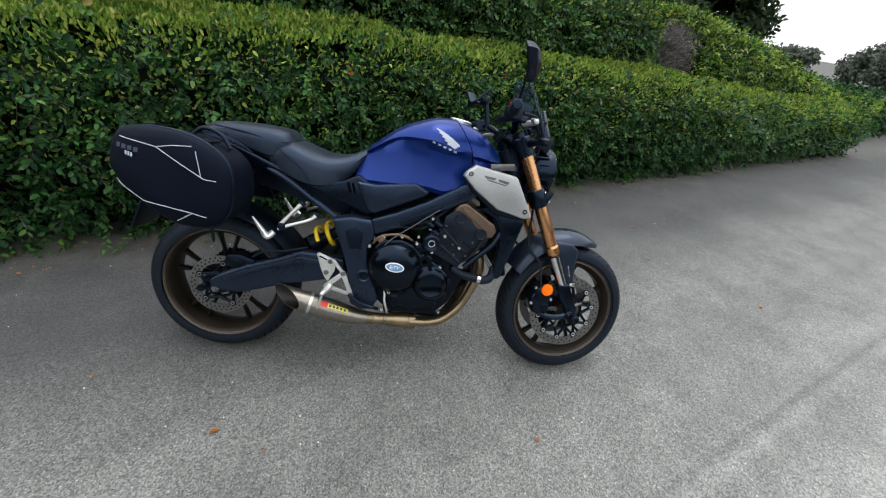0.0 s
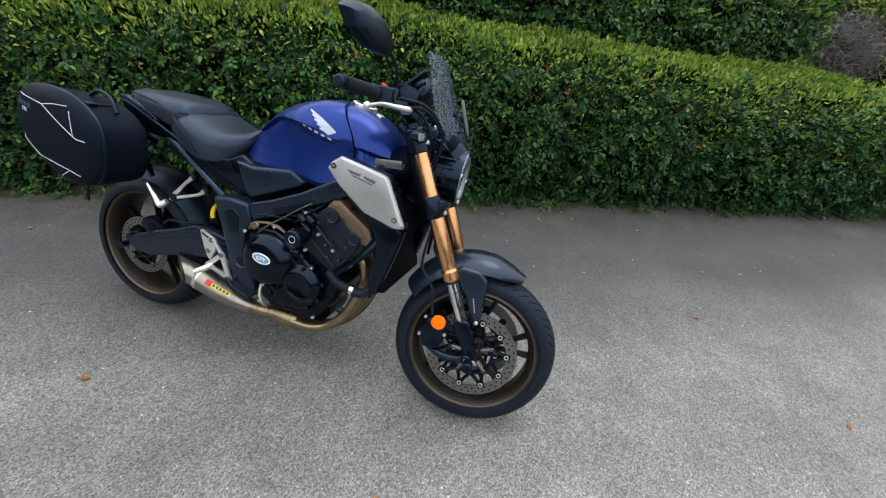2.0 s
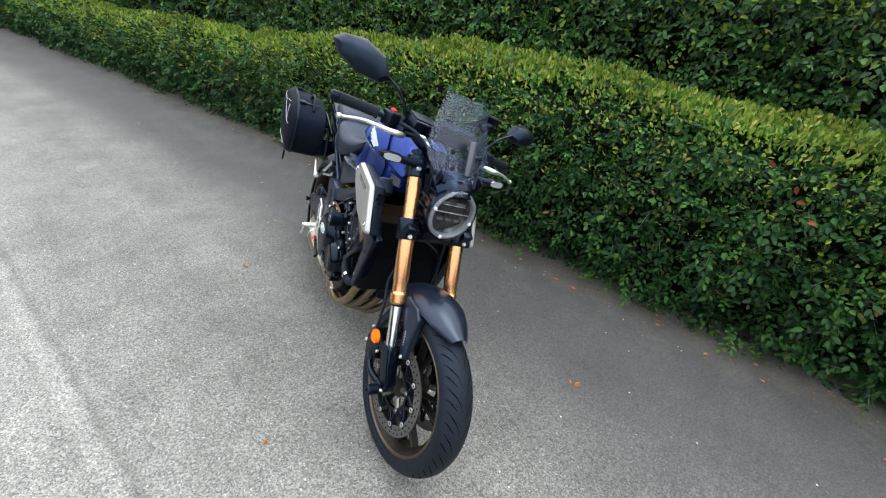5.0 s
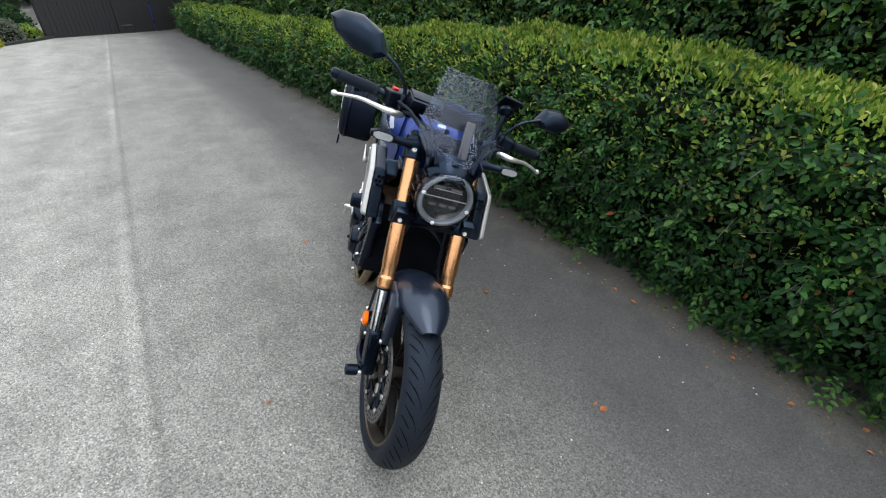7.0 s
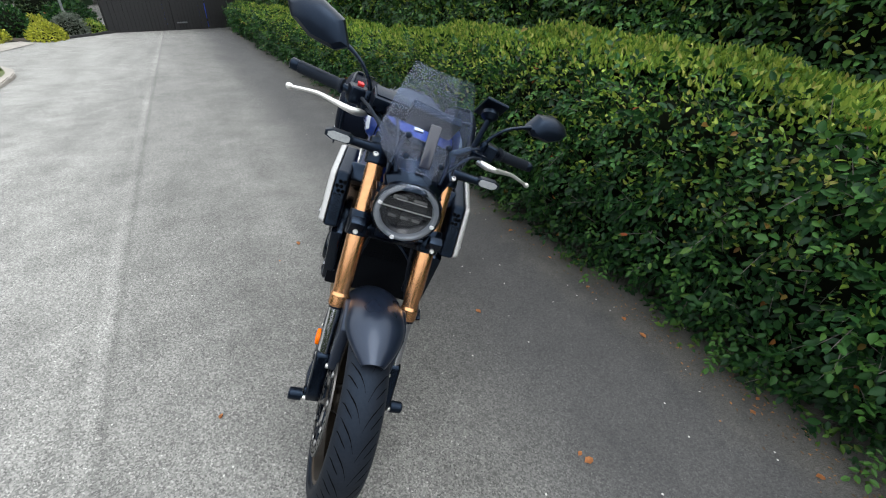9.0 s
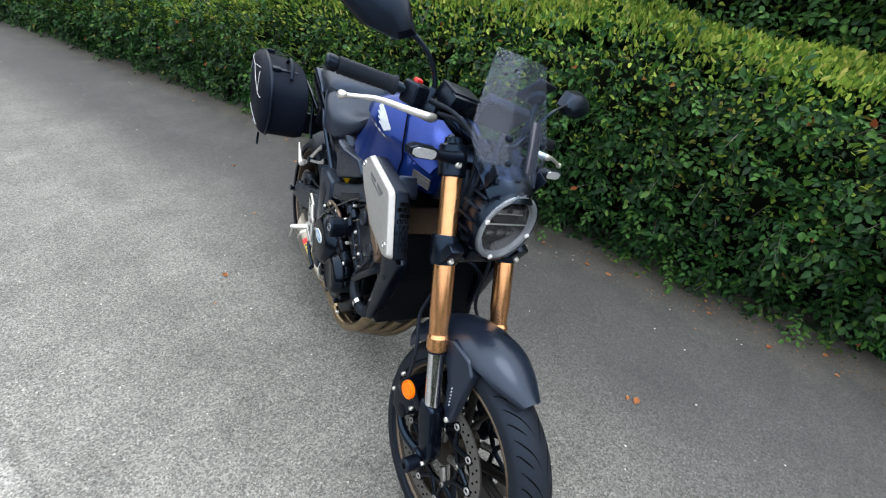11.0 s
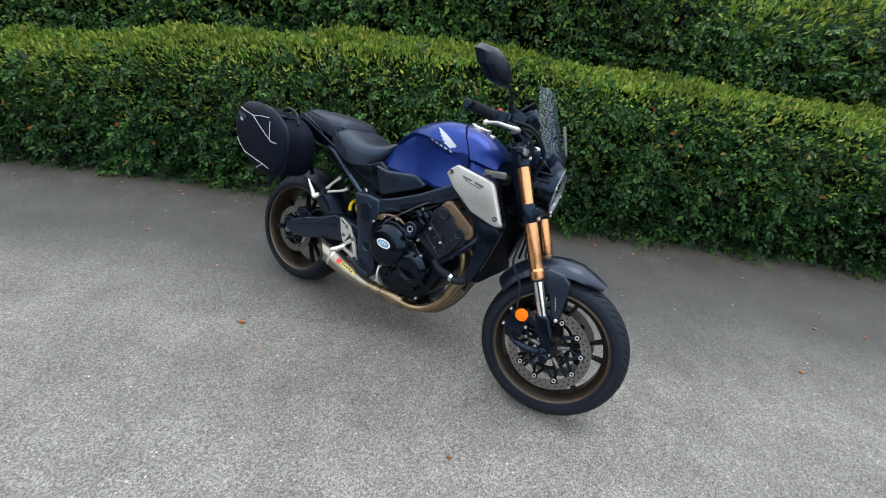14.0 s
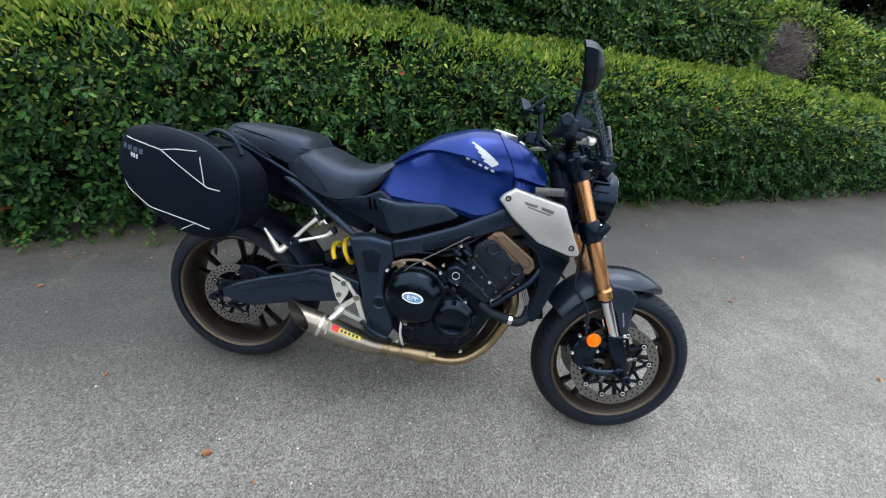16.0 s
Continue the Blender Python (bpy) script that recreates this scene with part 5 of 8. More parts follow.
def fork_leg(side):
    y = side * 0.105
    at = lambda z, d=0.0: (fork_x(z) + d, y, z)
    ax = Vector(at(0.3)) - Vector(at(1.0))
    L = lambda z: (1.0 - z) * ax.length / 0.7
    leg = part("fork_tube", turned(bmesh.new(), at(1.0), ax, [(0, 0.0245), (L(0.80), 0.0245), (L(0.79), 0.0262), (L(0.64), 0.0262), (L(0.625), 0.0240), (L(0.60), 0.0240), (L(0.592), 0.0275), (L(0.568), 0.0275), (L(0.562), 0.024)], 48), FORK_GOLD, bike, "gold anodised upper fork tube", smooth=9)
    part("fork_slider", turned(bmesh.new(), at(0.575), ax, [(0, 0.0205), (0.17, 0.0205)], 40), CHROME, leg, "polished chrome fork slider")
    part("dust_seal", turned(bmesh.new(), at(0.566), ax, [(0, 0.0245), (0.010, 0.0235), (0.012, 0.020)], 24), BLACK_PLASTIC, leg)
    foot = [(fork_x(0.44) - 0.026, 0.44), (fork_x(0.44) + 0.026, 0.445), (fork_x(0.37) + 0.030, 0.37), (FX + 0.034, 0.335), (FX + 0.030, 0.302), (FX + 0.012, 0.284), (FX - 0.020, 0.288), (fork_x(0.33) - 0.02, 0.33), (fork_x(0.38) - 0.034, 0.38)]
    part("fork_foot", plate(bmesh.new(), foot, y - 0.022, y + 0.022, 0.010, seg=3), SATIN_BLACK, leg, "black cast fork foot")
    bm = bmesh.new()
    for q in ((FX + 0.004, 0.296), (FX + 0.024, 0.308)):
        bolt(bm, (q[0], y + side * 0.022, q[1]), (0, side, 0), 0.0055, 0.006)
    pieces("pinch_bolt", bm, BRIGHT, leg)
    # radial caliper behind the foot
    bm = bmesh.new()
    cal = [(0.505, 0.375), (0.535, 0.425), (0.575, 0.432), (0.605, 0.40), (0.600, 0.335), (0.57, 0.30), (0.53, 0.305)]
    plate(bm, cal, side * 0.045, side * 0.122, 0.010, 0.08, 3)
    caliper = part("brake_caliper", bm, SATIN_BLACK, leg, "black four piston brake caliper")
    bm = bmesh.new()
    for q in ((0.545, 0.395), (0.575, 0.335)):
        turned(bm, (q[0], side * 0.12, q[1]), (0, side, 0), [(0, 0.019), (0.004, 0.018), (0.006, 0.012), (0.006, 0)], 16)
    pieces("piston_cap", bm, ENGINE_BLACK, caliper)
    bm = bmesh.new()
    for q in ((0.515, 0.352), (0.60, 0.372), (0.525, 0.42)):
        bolt(bm, (q[0], side * 0.118, q[1]), (0, side, 0), 0.006, 0.006)
    pieces("caliper_bolt", bm, BRIGHT, caliper)
    bm = bmesh.new()
    pipe(bm, [(0.535, side * 0.10, 0.315), (0.60, side * 0.118, 0.296), (0.66, side * 0.118, 0.298), (0.70, side * 0.11, 0.312)], 0.012, radii=[0.008, 0.012, 0.013, 0.016])
    part("caliper_mount", bm, SATIN_BLACK, caliper)
    # reflector on its bracket
    rx, rz = 0.572, 0.415
    bm = turned(bmesh.new(), (rx, side * 0.124, rz), (0, side, 0), [(0, 0.0245), (0.008, 0.0245), (0.010, 0.0225), (0.0085, 0.021), (0.0085, 0)], 28)
    for k in range(8):
        a0, a1 = 2 * math.pi * k / 8, 2 * math.pi * (k + 1) / 8
        tip = bm.verts.new((rx, side * 0.1365, rz))
        rim_ = [bm.verts.new((rx + 0.021 * math.cos(q), side * (0.1335 if (i + k) % 2 else 0.1350), rz + 0.021 * math.sin(q))) for i, q in enumerate((a0, a1))]
        bm.faces.new((tip, *rim_))
    part("reflector", bm, ORANGE_LENS, leg, "round orange reflector")
    bm = bmesh.new()
    block(bm, (rx + 0.02, side * 0.118, rz - 0.005), (0.07, 0.008, 0.022), (0, 20, 0), 0.002)
    part("reflector_bracket", bm, BLACK_PLASTIC, leg)
    # speed sensor slider on the axle end
    bm = turned(bmesh.new(), (FX, side * 0.10, 0.308), (0, side, 0), [(0, 0.018), (0.03, 0.018), (0.034, 0.013), (0.034, 0.008), (0.028, 0.007), (0.028, 0)], 18)
    part("axle_nut", bm, SATIN_BLACK, leg)
    part("axle_bolt", turned(bmesh.new(), (FX, side * 0.13, 0.308), (0, side, 0), [(0, 0.0075), (0.003, 0.0075), (0.004, 0)], 8), BRIGHT, leg)


both(fork_leg)


def yokes():
    bm = bmesh.new()
    for side in (-1, 1):
        turned(bm, (fork_x(0.815), side * 0.105, 0.815), (0.438, 0, -0.9), [(0, 0.033), (0.004, 0.035), (0.066, 0.035), (0.070, 0.033)], 24)
        block(bm, (fork_x(0.782) + 0.03, side * 0.113, 0.788), (0.026, 0.040, 0.062), (0, 26, 0), 0.004)
    block(bm, (fork_x(0.785) - 0.012, 0, 0.782), (0.07, 0.19, 0.052), (0, 26, 0), 0.010)
    low = part("lower_yoke", bm, SATIN_BLACK, bike, "black lower fork yoke")
    bm = bmesh.new()
    for side in (-1, 1):
        for z in (0.806, 0.777):
            bolt(bm, (fork_x(z) + 0.040, side * 0.113, z), (0.9, 0, 0.438), 0.0075, 0.006)
    pieces("clamp_bolt", bm, BRIGHT, low)
    bm = bmesh.new()
    for side in (-1, 1):
        turned(bm, (fork_x(1.0), side * 0.105, 1.003), (0.438, 0, -0.9), [(0, 0.030), (0.004, 0.034), (0.070, 0.034), (0.074, 0.031)], 24)
        turned(bm, (fork_x(1.0) - 0.012, side * 0.105, 1.018), (0.438, 0, -0.9), [(0, 0.012), (0.003, 0.020), (0.02, 0.022)], 18)
    block(bm, (fork_x(0.985) - 0.02, 0, 0.985), (0.085, 0.19, 0.030), (0, 26, 0), 0.008)
    top = part("upper_yoke", bm, SATIN_BLACK, bike, "black upper fork yoke")
    bm = bmesh.new()
    for side in (-1, 1):
        bolt(bm, (fork_x(0.97) + 0.036, side * 0.115, 0.975), (0.9, 0, 0.438), 0.0085, 0.006)
    pieces("yoke_bolt", bm, BRIGHT, top)
    bm = bmesh.new()
    rod(bm, (fork_x(0.99) - 0.04, 0, 0.99), (fork_x(0.75) - 0.04, 0, 0.75), 0.026)
    part("steering_stem", bm, SATIN_BLACK, low)


yokes()


def front_fender():
    bm = bmesh.new()
    loops = []
    for k in range(33):
        t = k / 32
        a = radians(146 - 77 * t)
        r = 0.338 + 0.020 * math.sin(math.pi * min(1, t * 1.05)) - 0.018 * max(0, t - 0.75) * 4 * 0.6
        hw = 0.079 + 0.006 * math.sin(math.pi * t)
        hw *= 1 - 0.62 * max(0, (t - 0.66) / 0.34) ** 2.0
        drop = (0.058 - 0.022 * max(0, t - 0.6) / 0.4) * (1 - 0.45 * max(0, (t - 0.82) / 0.18))
        c, s = math.cos(a), math.sin(a)
        ring_ = []
        for j in range(-8, 9):
            q = j / 8
            y = hw * math.sin(q * 1.45) / math.sin(1.45)
            rr = r - drop * (1 - math.cos(q * 1.45)) / (1 - math.cos(1.45))
            ring_.append((FX + rr * c, y, FZ + rr * s))
        for j in range(8, -9, -1):
            q = j / 8
            y = (hw - 0.003) * math.sin(q * 1.45) / math.sin(1.45)
            rr = r - 0.004 - drop * (1 - math.cos(q * 1.45)) / (1 - math.cos(1.45))
            ring_.append((FX + rr * c, y, FZ + rr * s))
        loops.append(ring_)
    fender = part("front_fender", rings(bm, loops), FENDER_GREY, bike, "graphite painted front fender", smooth=50)
    for side in (-1, 1):
        out = [(0.560, 0.585), (0.590, 0.615), (0.660, 0.612), (0.690, 0.585), (0.690, 0.500), (0.696, 0.445), (0.694, 0.422), (0.674, 0.418), (0.654, 0.450), (0.630, 0.510), (0.590, 0.555)]
        part("fender_stay", plate(bmesh.new(), out, side * 0.060, side * 0.090, 0.008, 0.05, 3), FENDER_GREY, fender, "dark stay with a row of small pale marks")
        bm = bmesh.new()
        bolt(bm, (0.683, side * 0.090, 0.432), (0, side, 0), 0.007, 0.005)
        part("stay_bolt", bm, BRIGHT, fender)
        bm = bmesh.new()
        for k in range(6):
            block(bm, (0.669 - 0.0028 * k, side * 0.0905, 0.470 + 0.0085 * k), (0.0026, 0.0010, 0.0056), (0, 18, 0), 0)
        pieces("stay_lettering", bm, DECAL_PALE, fender)


front_fender()


def axle_bobbin(side):
    """The round black crash bobbin on the front axle's end."""
    bm = turned(bmesh.new(), (FX, side * 0.122, FZ), (0, side, 0), [(0, 0.010), (0.012, 0.010), (0.013, 0.018), (0.046, 0.018), (0.050, 0.015), (0.050, 0.007), (0.044, 0.006), (0.044, 0)], 20)
    part("axle_bobbin", bm, BLACK_PLASTIC, bike, "round black crash bobbin on the axle")


for s_ in (-1, 1):
    axle_bobbin(s_)


def headlight():
    nz = Vector((0.995, 0, -0.04))
    c = Vector((0.470, 0, 0.884))
    shell = part("headlight", turned(bmesh.new(), c, nz, [(-0.055, 0.030), (-0.05, 0.055), (-0.02, 0.072), (0.0, 0.088), (0.045, 0.094), (0.060, 0.095), (0.066, 0.093), (0.062, 0.0905), (0.020, 0.088), (0.018, 0)], 40), SATIN_BLACK, bike, "round headlight in a ribbed black housing")
    bm = bmesh.new()
    for k in range(9):
        a = radians(-70 + 17.5 * k)
        for side in (-1, 1):
            ca, sa = side * math.cos(a), math.sin(a)
            p = c + Vector((0.012, ca * 0.094, sa * 0.094))
            block(bm, p, (0.055, 0.010, 0.006), (math.degrees(math.atan2(sa, ca)), 0, 0), 0.002)
    pieces("cooling_rib", bm, BLACK_PLASTIC, shell)
    part("lamp_ring", hoop(bmesh.new(), c, nz, [(0.052, 0.072), (0.056, 0.0705), (0.066, 0.074), (0.069, 0.079), (0.067, 0.086), (0.062, 0.0895), (0.054, 0.0895)], 48), surface("pale_lamp_ring", (0.13, 0.145, 0.17), (0.20, 0.22, 0.25), 0.16, 0.2, grain=60, bump=0, coat=0.3), shell, "pale grey ring round the lamp")
    bm = bmesh.new()
    for a in (78, -12, -102, 168):
        a = radians(a)
        p = c + nz * 0.066 + Vector((0, math.cos(a) * 0.080, math.sin(a) * 0.080))
        turned(bm, p, nz, [(0, 0.0065), (0.003, 0.0065), (0.0045, 0.004), (0.0045, 0)], 14)
    pieces("position_light", bm, SIGN_WHITE, shell, "white light dot in the lamp ring")
    part("reflector_bowl", turned_skin(bmesh.new(), c, nz, [(0.026, 0), (0.027, 0.03), (0.034, 0.058), (0.054, 0.0725)], 36), surface("dark_lamp_bowl", (0.012, 0.013, 0.016), (0.03, 0.032, 0.036), 0.15, 0.5, grain=20), shell)
    bm = bmesh.new()
    block(bm, c + nz * 0.056 + Vector((0, 0, 0.006)), (0.004, 0.138, 0.0028), bevel=0.001)
    block(bm, c + nz * 0.050 + Vector((0, 0.006, 0.030)), (0.003, 0.085, 0.0016), bevel=0.0005)
    part("light_bar", bm, BRIGHT, shell, "bright bar across the lamp")
    bm = bmesh.new()
    for y in (-0.034, 0.0, 0.034):
        block(bm, c + nz * 0.047 + Vector((0, y, -0.022)), (0.010, 0.024, 0.010), bevel=0.003)
    for y in (-0.028, 0.028):
        block(bm, c + nz * 0.046 + Vector((0, y, 0.034)), (0.010, 0.040, 0.016), bevel=0.004)
    pieces("led_module", bm, surface("lamp_module_grey", (0.12, 0.125, 0.13), (0.22, 0.225, 0.23), 0.2, 0.7, grain=40), shell)
    lens = part("lens", turned_skin(bmesh.new(), c, nz, [(0.060, 0.0925), (0.068, 0.0915), (0.073, 0.086), (0.078, 0.060), (0.081, 0.030), (0.082, 0.0)], 48), CLEAR, shell, "clear lamp lens", smooth=60)
    lens.visible_shadow = False
    # bracket from the lamp down to the lower yoke
    bm = bmesh.new()
    block(bm, (0.485, 0, 0.79), (0.05, 0.12, 0.03), (0, 10, 0), 0.006)
    for side in (-1, 1):
        block(bm, (0.452, side * 0.082, 0.865), (0.020, 0.012, 0.11), (0, 20, 0), 0.003)
    part("lamp_bracket", bm, BLACK_PLASTIC, shell)


headlight()


def screen():
    """The smoked fly screen on its black cowl over the lamp."""
    rows = [(0.514, 0.982, 0.066, 0.024), (0.503, 1.004, 0.100, 0.036), (0.486, 1.040, 0.125, 0.045), (0.469, 1.072, 0.125, 0.046), (0.449, 1.112, 0.115, 0.045), (0.425, 1.164, 0.101, 0.042), (0.404, 1.208, 0.088, 0.038), (0.395, 1.226, 0.082, 0.034)]

    def point(x, z, w, back, q, lift):
        n = Vector((0.9, q * 0.45, 0.40)).normalized()
        fold = max(0.0, (abs(q) - 0.42) / 0.58)
        return Vector((x - back * fold, w * q, z)) + n * lift
    bm = bmesh.new()
    st = spline(rows, 3)
    loops = []
    for x, z, w, back in st:
        qs = [k / 7 for k in range(-7, 8)]
        loops.append([point(x, z, w, back, q, 0) for q in qs] + [point(x, z, w, back, q, 0.0035) for q in reversed(qs)])
    pane = part("windscreen", rings(bm, loops), SMOKED, bike, "smoked clear fly screen with folded sides", smooth=18)
    pane.visible_shadow = False
    inside, tree_, _ = nodes_of("smoked_screen_inside")
    through_ = node(tree_, "ShaderNodeBsdfTransparent")
    through_.inputs[0].default_value = (0.74, 0.84, 0.98, 1)
    link(tree_, through_.outputs[0], tree_.nodes["Material Output"].inputs[0])
    pane.data.materials.append(inside)
    for f in pane.data.polygons:
        f.material_index = 1 if f.normal.x < 0 else 0
    bm = bmesh.new()
    for x, z, w, back, q in ((0.472, 1.070, 0.132, 0.046, -0.42), (0.472, 1.070, 0.132, 0.046, 0.42), (0.497, 1.021, 0.095, 0.04, -0.5), (0.497, 1.021, 0.095, 0.04, 0.5)):
        p = point(x, z, w, back, q, 0.002)
        turned(bm, p, (0.9, q * 0.4, 0.4), [(-0.006, 0.008), (0.004, 0.008), (0.006, 0.005), (0.006, 0)], 14)
    pieces("screen_grommet", bm, BLACK_PLASTIC, pane)
    bm = bmesh.new()
    block(bm, (0.500, 0.002, 1.066), (0.012, 0.030, 0.112), (0, -21, 0), 0.005, 3)
    part("screen_spine", bm, surface("blue_black_gloss_plastic", (0.022, 0.026, 0.042), (0.035, 0.040, 0.060), 0.14, grain=60, bump=0, coat=0.7), pane, "glossy upright in the middle of the screen")
    # cowl
    bm = bmesh.new()
    loops = []
    for x, z, w, back in spline([(0.548, 0.962, 0.070, 0.035), (0.530, 0.985, 0.080, 0.040), (0.505, 1.005, 0.084, 0.045), (0.480, 1.020, 0.086, 0.05)], 3):
        qs = [k / 6 for k in range(-6, 7)]
        loops.append([point(x, z - 0.006 - 0.022 * q * q, w, back, q, 0) for q in qs] + [point(x, z - 0.006 - 0.022 * q * q, w, back, q, -0.006) for q in reversed(qs)])
    part("screen_cowl", rings(bm, loops), SATIN_BLACK, pane, "satin black cowl above the lamp", smooth=50)
    bm = bmesh.new()
    for side in (-1, 1):
        pipe(bm, [(0.50, side * 0.062, 0.975), (0.47, side * 0.07, 1.02), (0.455, side * 0.055, 1.07)], 0.006)
        block(bm, (0.490, side * 0.078, 0.985), (0.030, 0.006, 0.050), (0, 25, side * 12), 0.002)
    pieces("screen_bracket", bm, BLACK_PLASTIC, pane)


screen()


def handlebar():
    bar = part("handlebar", pipe(bmesh.new(), [(0.245, -0.385, 1.078), (0.285, -0.25, 1.085), (0.325, -0.16, 1.078), (0.352, -0.09, 1.045), (0.355, 0, 1.038), (0.352, 0.09, 1.045), (0.325, 0.16, 1.078), (0.285, 0.25, 1.085), (0.245, 0.385, 1.078)], 0.0115, 14, 6, radii=[0.011, 0.011, 0.0115, 0.014, 0.014, 0.014, 0.0115, 0.011, 0.011]), SATIN_BLACK, bike, "black tapered handlebar")
    bm = bmesh.new()
    for y in (-0.045, 0.045):
        block(bm, (0.352, y, 1.022), (0.045, 0.028, 0.055), (0, 26, 0), 0.006)
    pieces("bar_clamp", bm, SATIN_BLACK, bar)
    for side in (-1, 1):
        a, b = Vector((0.248, side * 0.378, 1.078)), Vector((0.283, side * 0.255, 1.085))
        prof = [(0, 0.013), (0.002, 0.0175)]
        for k in range(9):
            prof += [(0.006 + 0.0125 * k, 0.0178), (0.010 + 0.0125 * k, 0.0166)]
        prof += [(0.118, 0.0175), (0.122, 0.021), (0.127, 0.021), (0.128, 0.012)]
        part("grip", turned(bmesh.new(), a, b - a, prof, 20), RUBBER, bar, "ribbed black rubber grip")
        part("bar_end", turned(bmesh.new(), a, a - b, [(-0.002, 0.013), (0.004, 0.0165), (0.020, 0.0165), (0.024, 0.012), (0.024, 0)], 18), SATIN_BLACK, bar)
        # switch block
        bm = bmesh.new()
        block(bm, (0.300, side * 0.212, 1.084), (0.045, 0.055, 0.050), (0, 0, side * -16), 0.010, 3)
        sw = part("switch_block", bm, BLACK_PLASTIC, bar)
        bm = bmesh.new()
        if side < 0:
            block(bm, (0.292, -0.212, 1.112), (0.015, 0.018, 0.010), (0, 10, 10), 0.003)
            part("stop_switch", bm, RED_PLASTIC, sw, "red engine stop switch")
        else:
            block(bm, (0.275, 0.205, 1.09), (0.012, 0.030, 0.012), (0, 0, -16), 0.003)
            part("horn_button", bm, BLACK_PLASTIC, sw)
        # lever with its perch
        lever = pipe(bmesh.new(), [(0.350, side * 0.180, 1.058), (0.371, side * 0.205, 1.059), (0.376, side * 0.230, 1.060), (0.353, side * 0.268, 1.057), (0.332, side * 0.310, 1.054), (0.325, side * 0.350, 1.046), (0.317, side * 0.382, 1.037)], 0.006, 12, 6, radii=[0.010, 0.0105, 0.009, 0.0070, 0.0060, 0.0050, 0.005])
        turned(lever, (0.319, side * 0.374, 1.040), (-0.22, side * 0.93, -0.25), [(0, 0.0045), (0.004, 0.0075), (0.010, 0.009), (0.016, 0.0075), (0.019, 0.003)], 14)
        part("brake_lever" if side < 0 else "clutch_lever", lever, BRIGHT, bar, "polished alloy lever with a ball end")
        bm = bmesh.new()
        block(bm, (0.335, side * 0.178, 1.070), (0.045, 0.050, 0.026), (0, 0, side * -16), 0.005)
        part("lever_perch", bm, SATIN_BLACK, bar)
        # mirror
        near, lift, ahead = (0.016, 0.006, 0.010) if side < 0 else (0.008, 0.010, 0.0)
        stem = pipe(bmesh.new(), [(0.318, side * 0.185, 1.085), (0.320, side * 0.190, 1.125), (0.318, side * 0.222, 1.158 + lift), (0.303 + ahead * 0.6, side * (0.275 - near), 1.180 + lift), (0.283 + ahead, side * (0.318 - near), 1.192 + lift)], 0.006, 12, 6, radii=[0.008, 0.0062, 0.0052, 0.0055, 0.010])
        turned(stem, (0.318, side * 0.185, 1.080), (0, 0, 1), [(0, 0.012), (0.028, 0.012), (0.034, 0.008)], 14)
        mirror = part("mirror", stem, SATIN_BLACK, bar, "black angular mirror on a stem")
        out = [(0.305, -0.016), (0.330, -0.034), (0.385, -0.034), (0.430, -0.014), (0.446, 0.012), (0.426, 0.030), (0.380, 0.040), (0.330, 0.026)]
        bm = bmesh.new()
        big = 1.28 if side < 0 else 1.06
        out = [(0.376 + (y - 0.376) * big, z * big) for y, z in out]
        swing = 0.28 if side < 0 else 0.06
        tilt = lambda y, z, d: Vector((0.268 + ahead - swing * (y - 0.38) + 0.25 * (z - 0.01) * -1 + d, side * (y - near), 1.205 + lift + z))
        loops = []
        for d, f in ((-0.020, 0.90), (-0.018, 0.985), (-0.004, 1.0), (0.010, 0.94), (0.024, 0.72), (0.032, 0.34)):
            loops.append([tilt(0.378 + (y - 0.378) * f, (z - 0.004) * f + 0.004, d) for y, z in out])
        rings(bm, loops)
        part("mirror_shell", bm, BLACK_PLASTIC, mirror, "black mirror shell", smooth=28)
        bm = bmesh.new()
        fs = [bm.verts.new(tilt(0.378 + (y - 0.378) * 0.88, (z - 0.004) * 0.88 + 0.004, -0.0215)) for y, z in out]
        bm.faces.new(fs)
        part("mirror_glass", bm, surface("mirror_silver", (0.78, 0.8, 0.8), (0.84, 0.85, 0.86), 0.03, 1.0, grain=5, bump=0, spread=0.01), mirror)
    # brake fluid box
    bm = bmesh.new()
    block(bm, (0.345, -0.125, 1.108), (0.060, 0.105, 0.038), (0, 14, 8), 0.005)
    box = part("fluid_reservoir", bm, SATIN_BLACK, bar, "black rectangular brake fluid box")
    bm = bmesh.new()
    block(bm, (0.341, -0.125, 1.1295), (0.052, 0.096, 0.006), (0, 14, 8), 0.002)
    part("reservoir_lid", bm, BLACK_PLASTIC, box)
    # dash
    bm = bmesh.new()
    block(bm, (0.352, 0.0, 1.115), (0.028, 0.150, 0.085), (0, 40, 0), 0.008, 3)
    dash = part("instrument_panel", bm, BLACK_PLASTIC, bar, "flat black instrument panel")
    bm = bmesh.new()
    block(bm, (0.3412, 0.0, 1.124), (0.003, 0.130, 0.066), (0, 40, 0), 0.001)
    part("display", bm, DISPLAY_GLASS, dash)
    # phone holder
    bm = bmesh.new()
    block(bm, (0.278, 0.165, 1.200), (0.010, 0.072, 0.092), (0, 46, 0), 0.004, 3)
    turned(bm, (0.288, 0.165, 1.190), (0.72, 0, -0.69), [(0, 0.026), (0.012, 0.026), (0.022, 0.016), (0.026, 0.012)], 20)
    rod(bm, (0.318, 0.158, 1.075), (0.304, 0.164, 1.172), 0.009)
    part("phone_mount", bm, BLACK_PLASTIC, bar, "black phone mount on a short arm")
    # ignition barrel, master cylinder fittings
    bm = turned(bmesh.new(), (0.415, -0.052, 1.048), (0.4, -0.7, 0.4), [(0, 0.008), (0.02, 0.008), (0.023, 0.006), (0.023, 0)], 16)
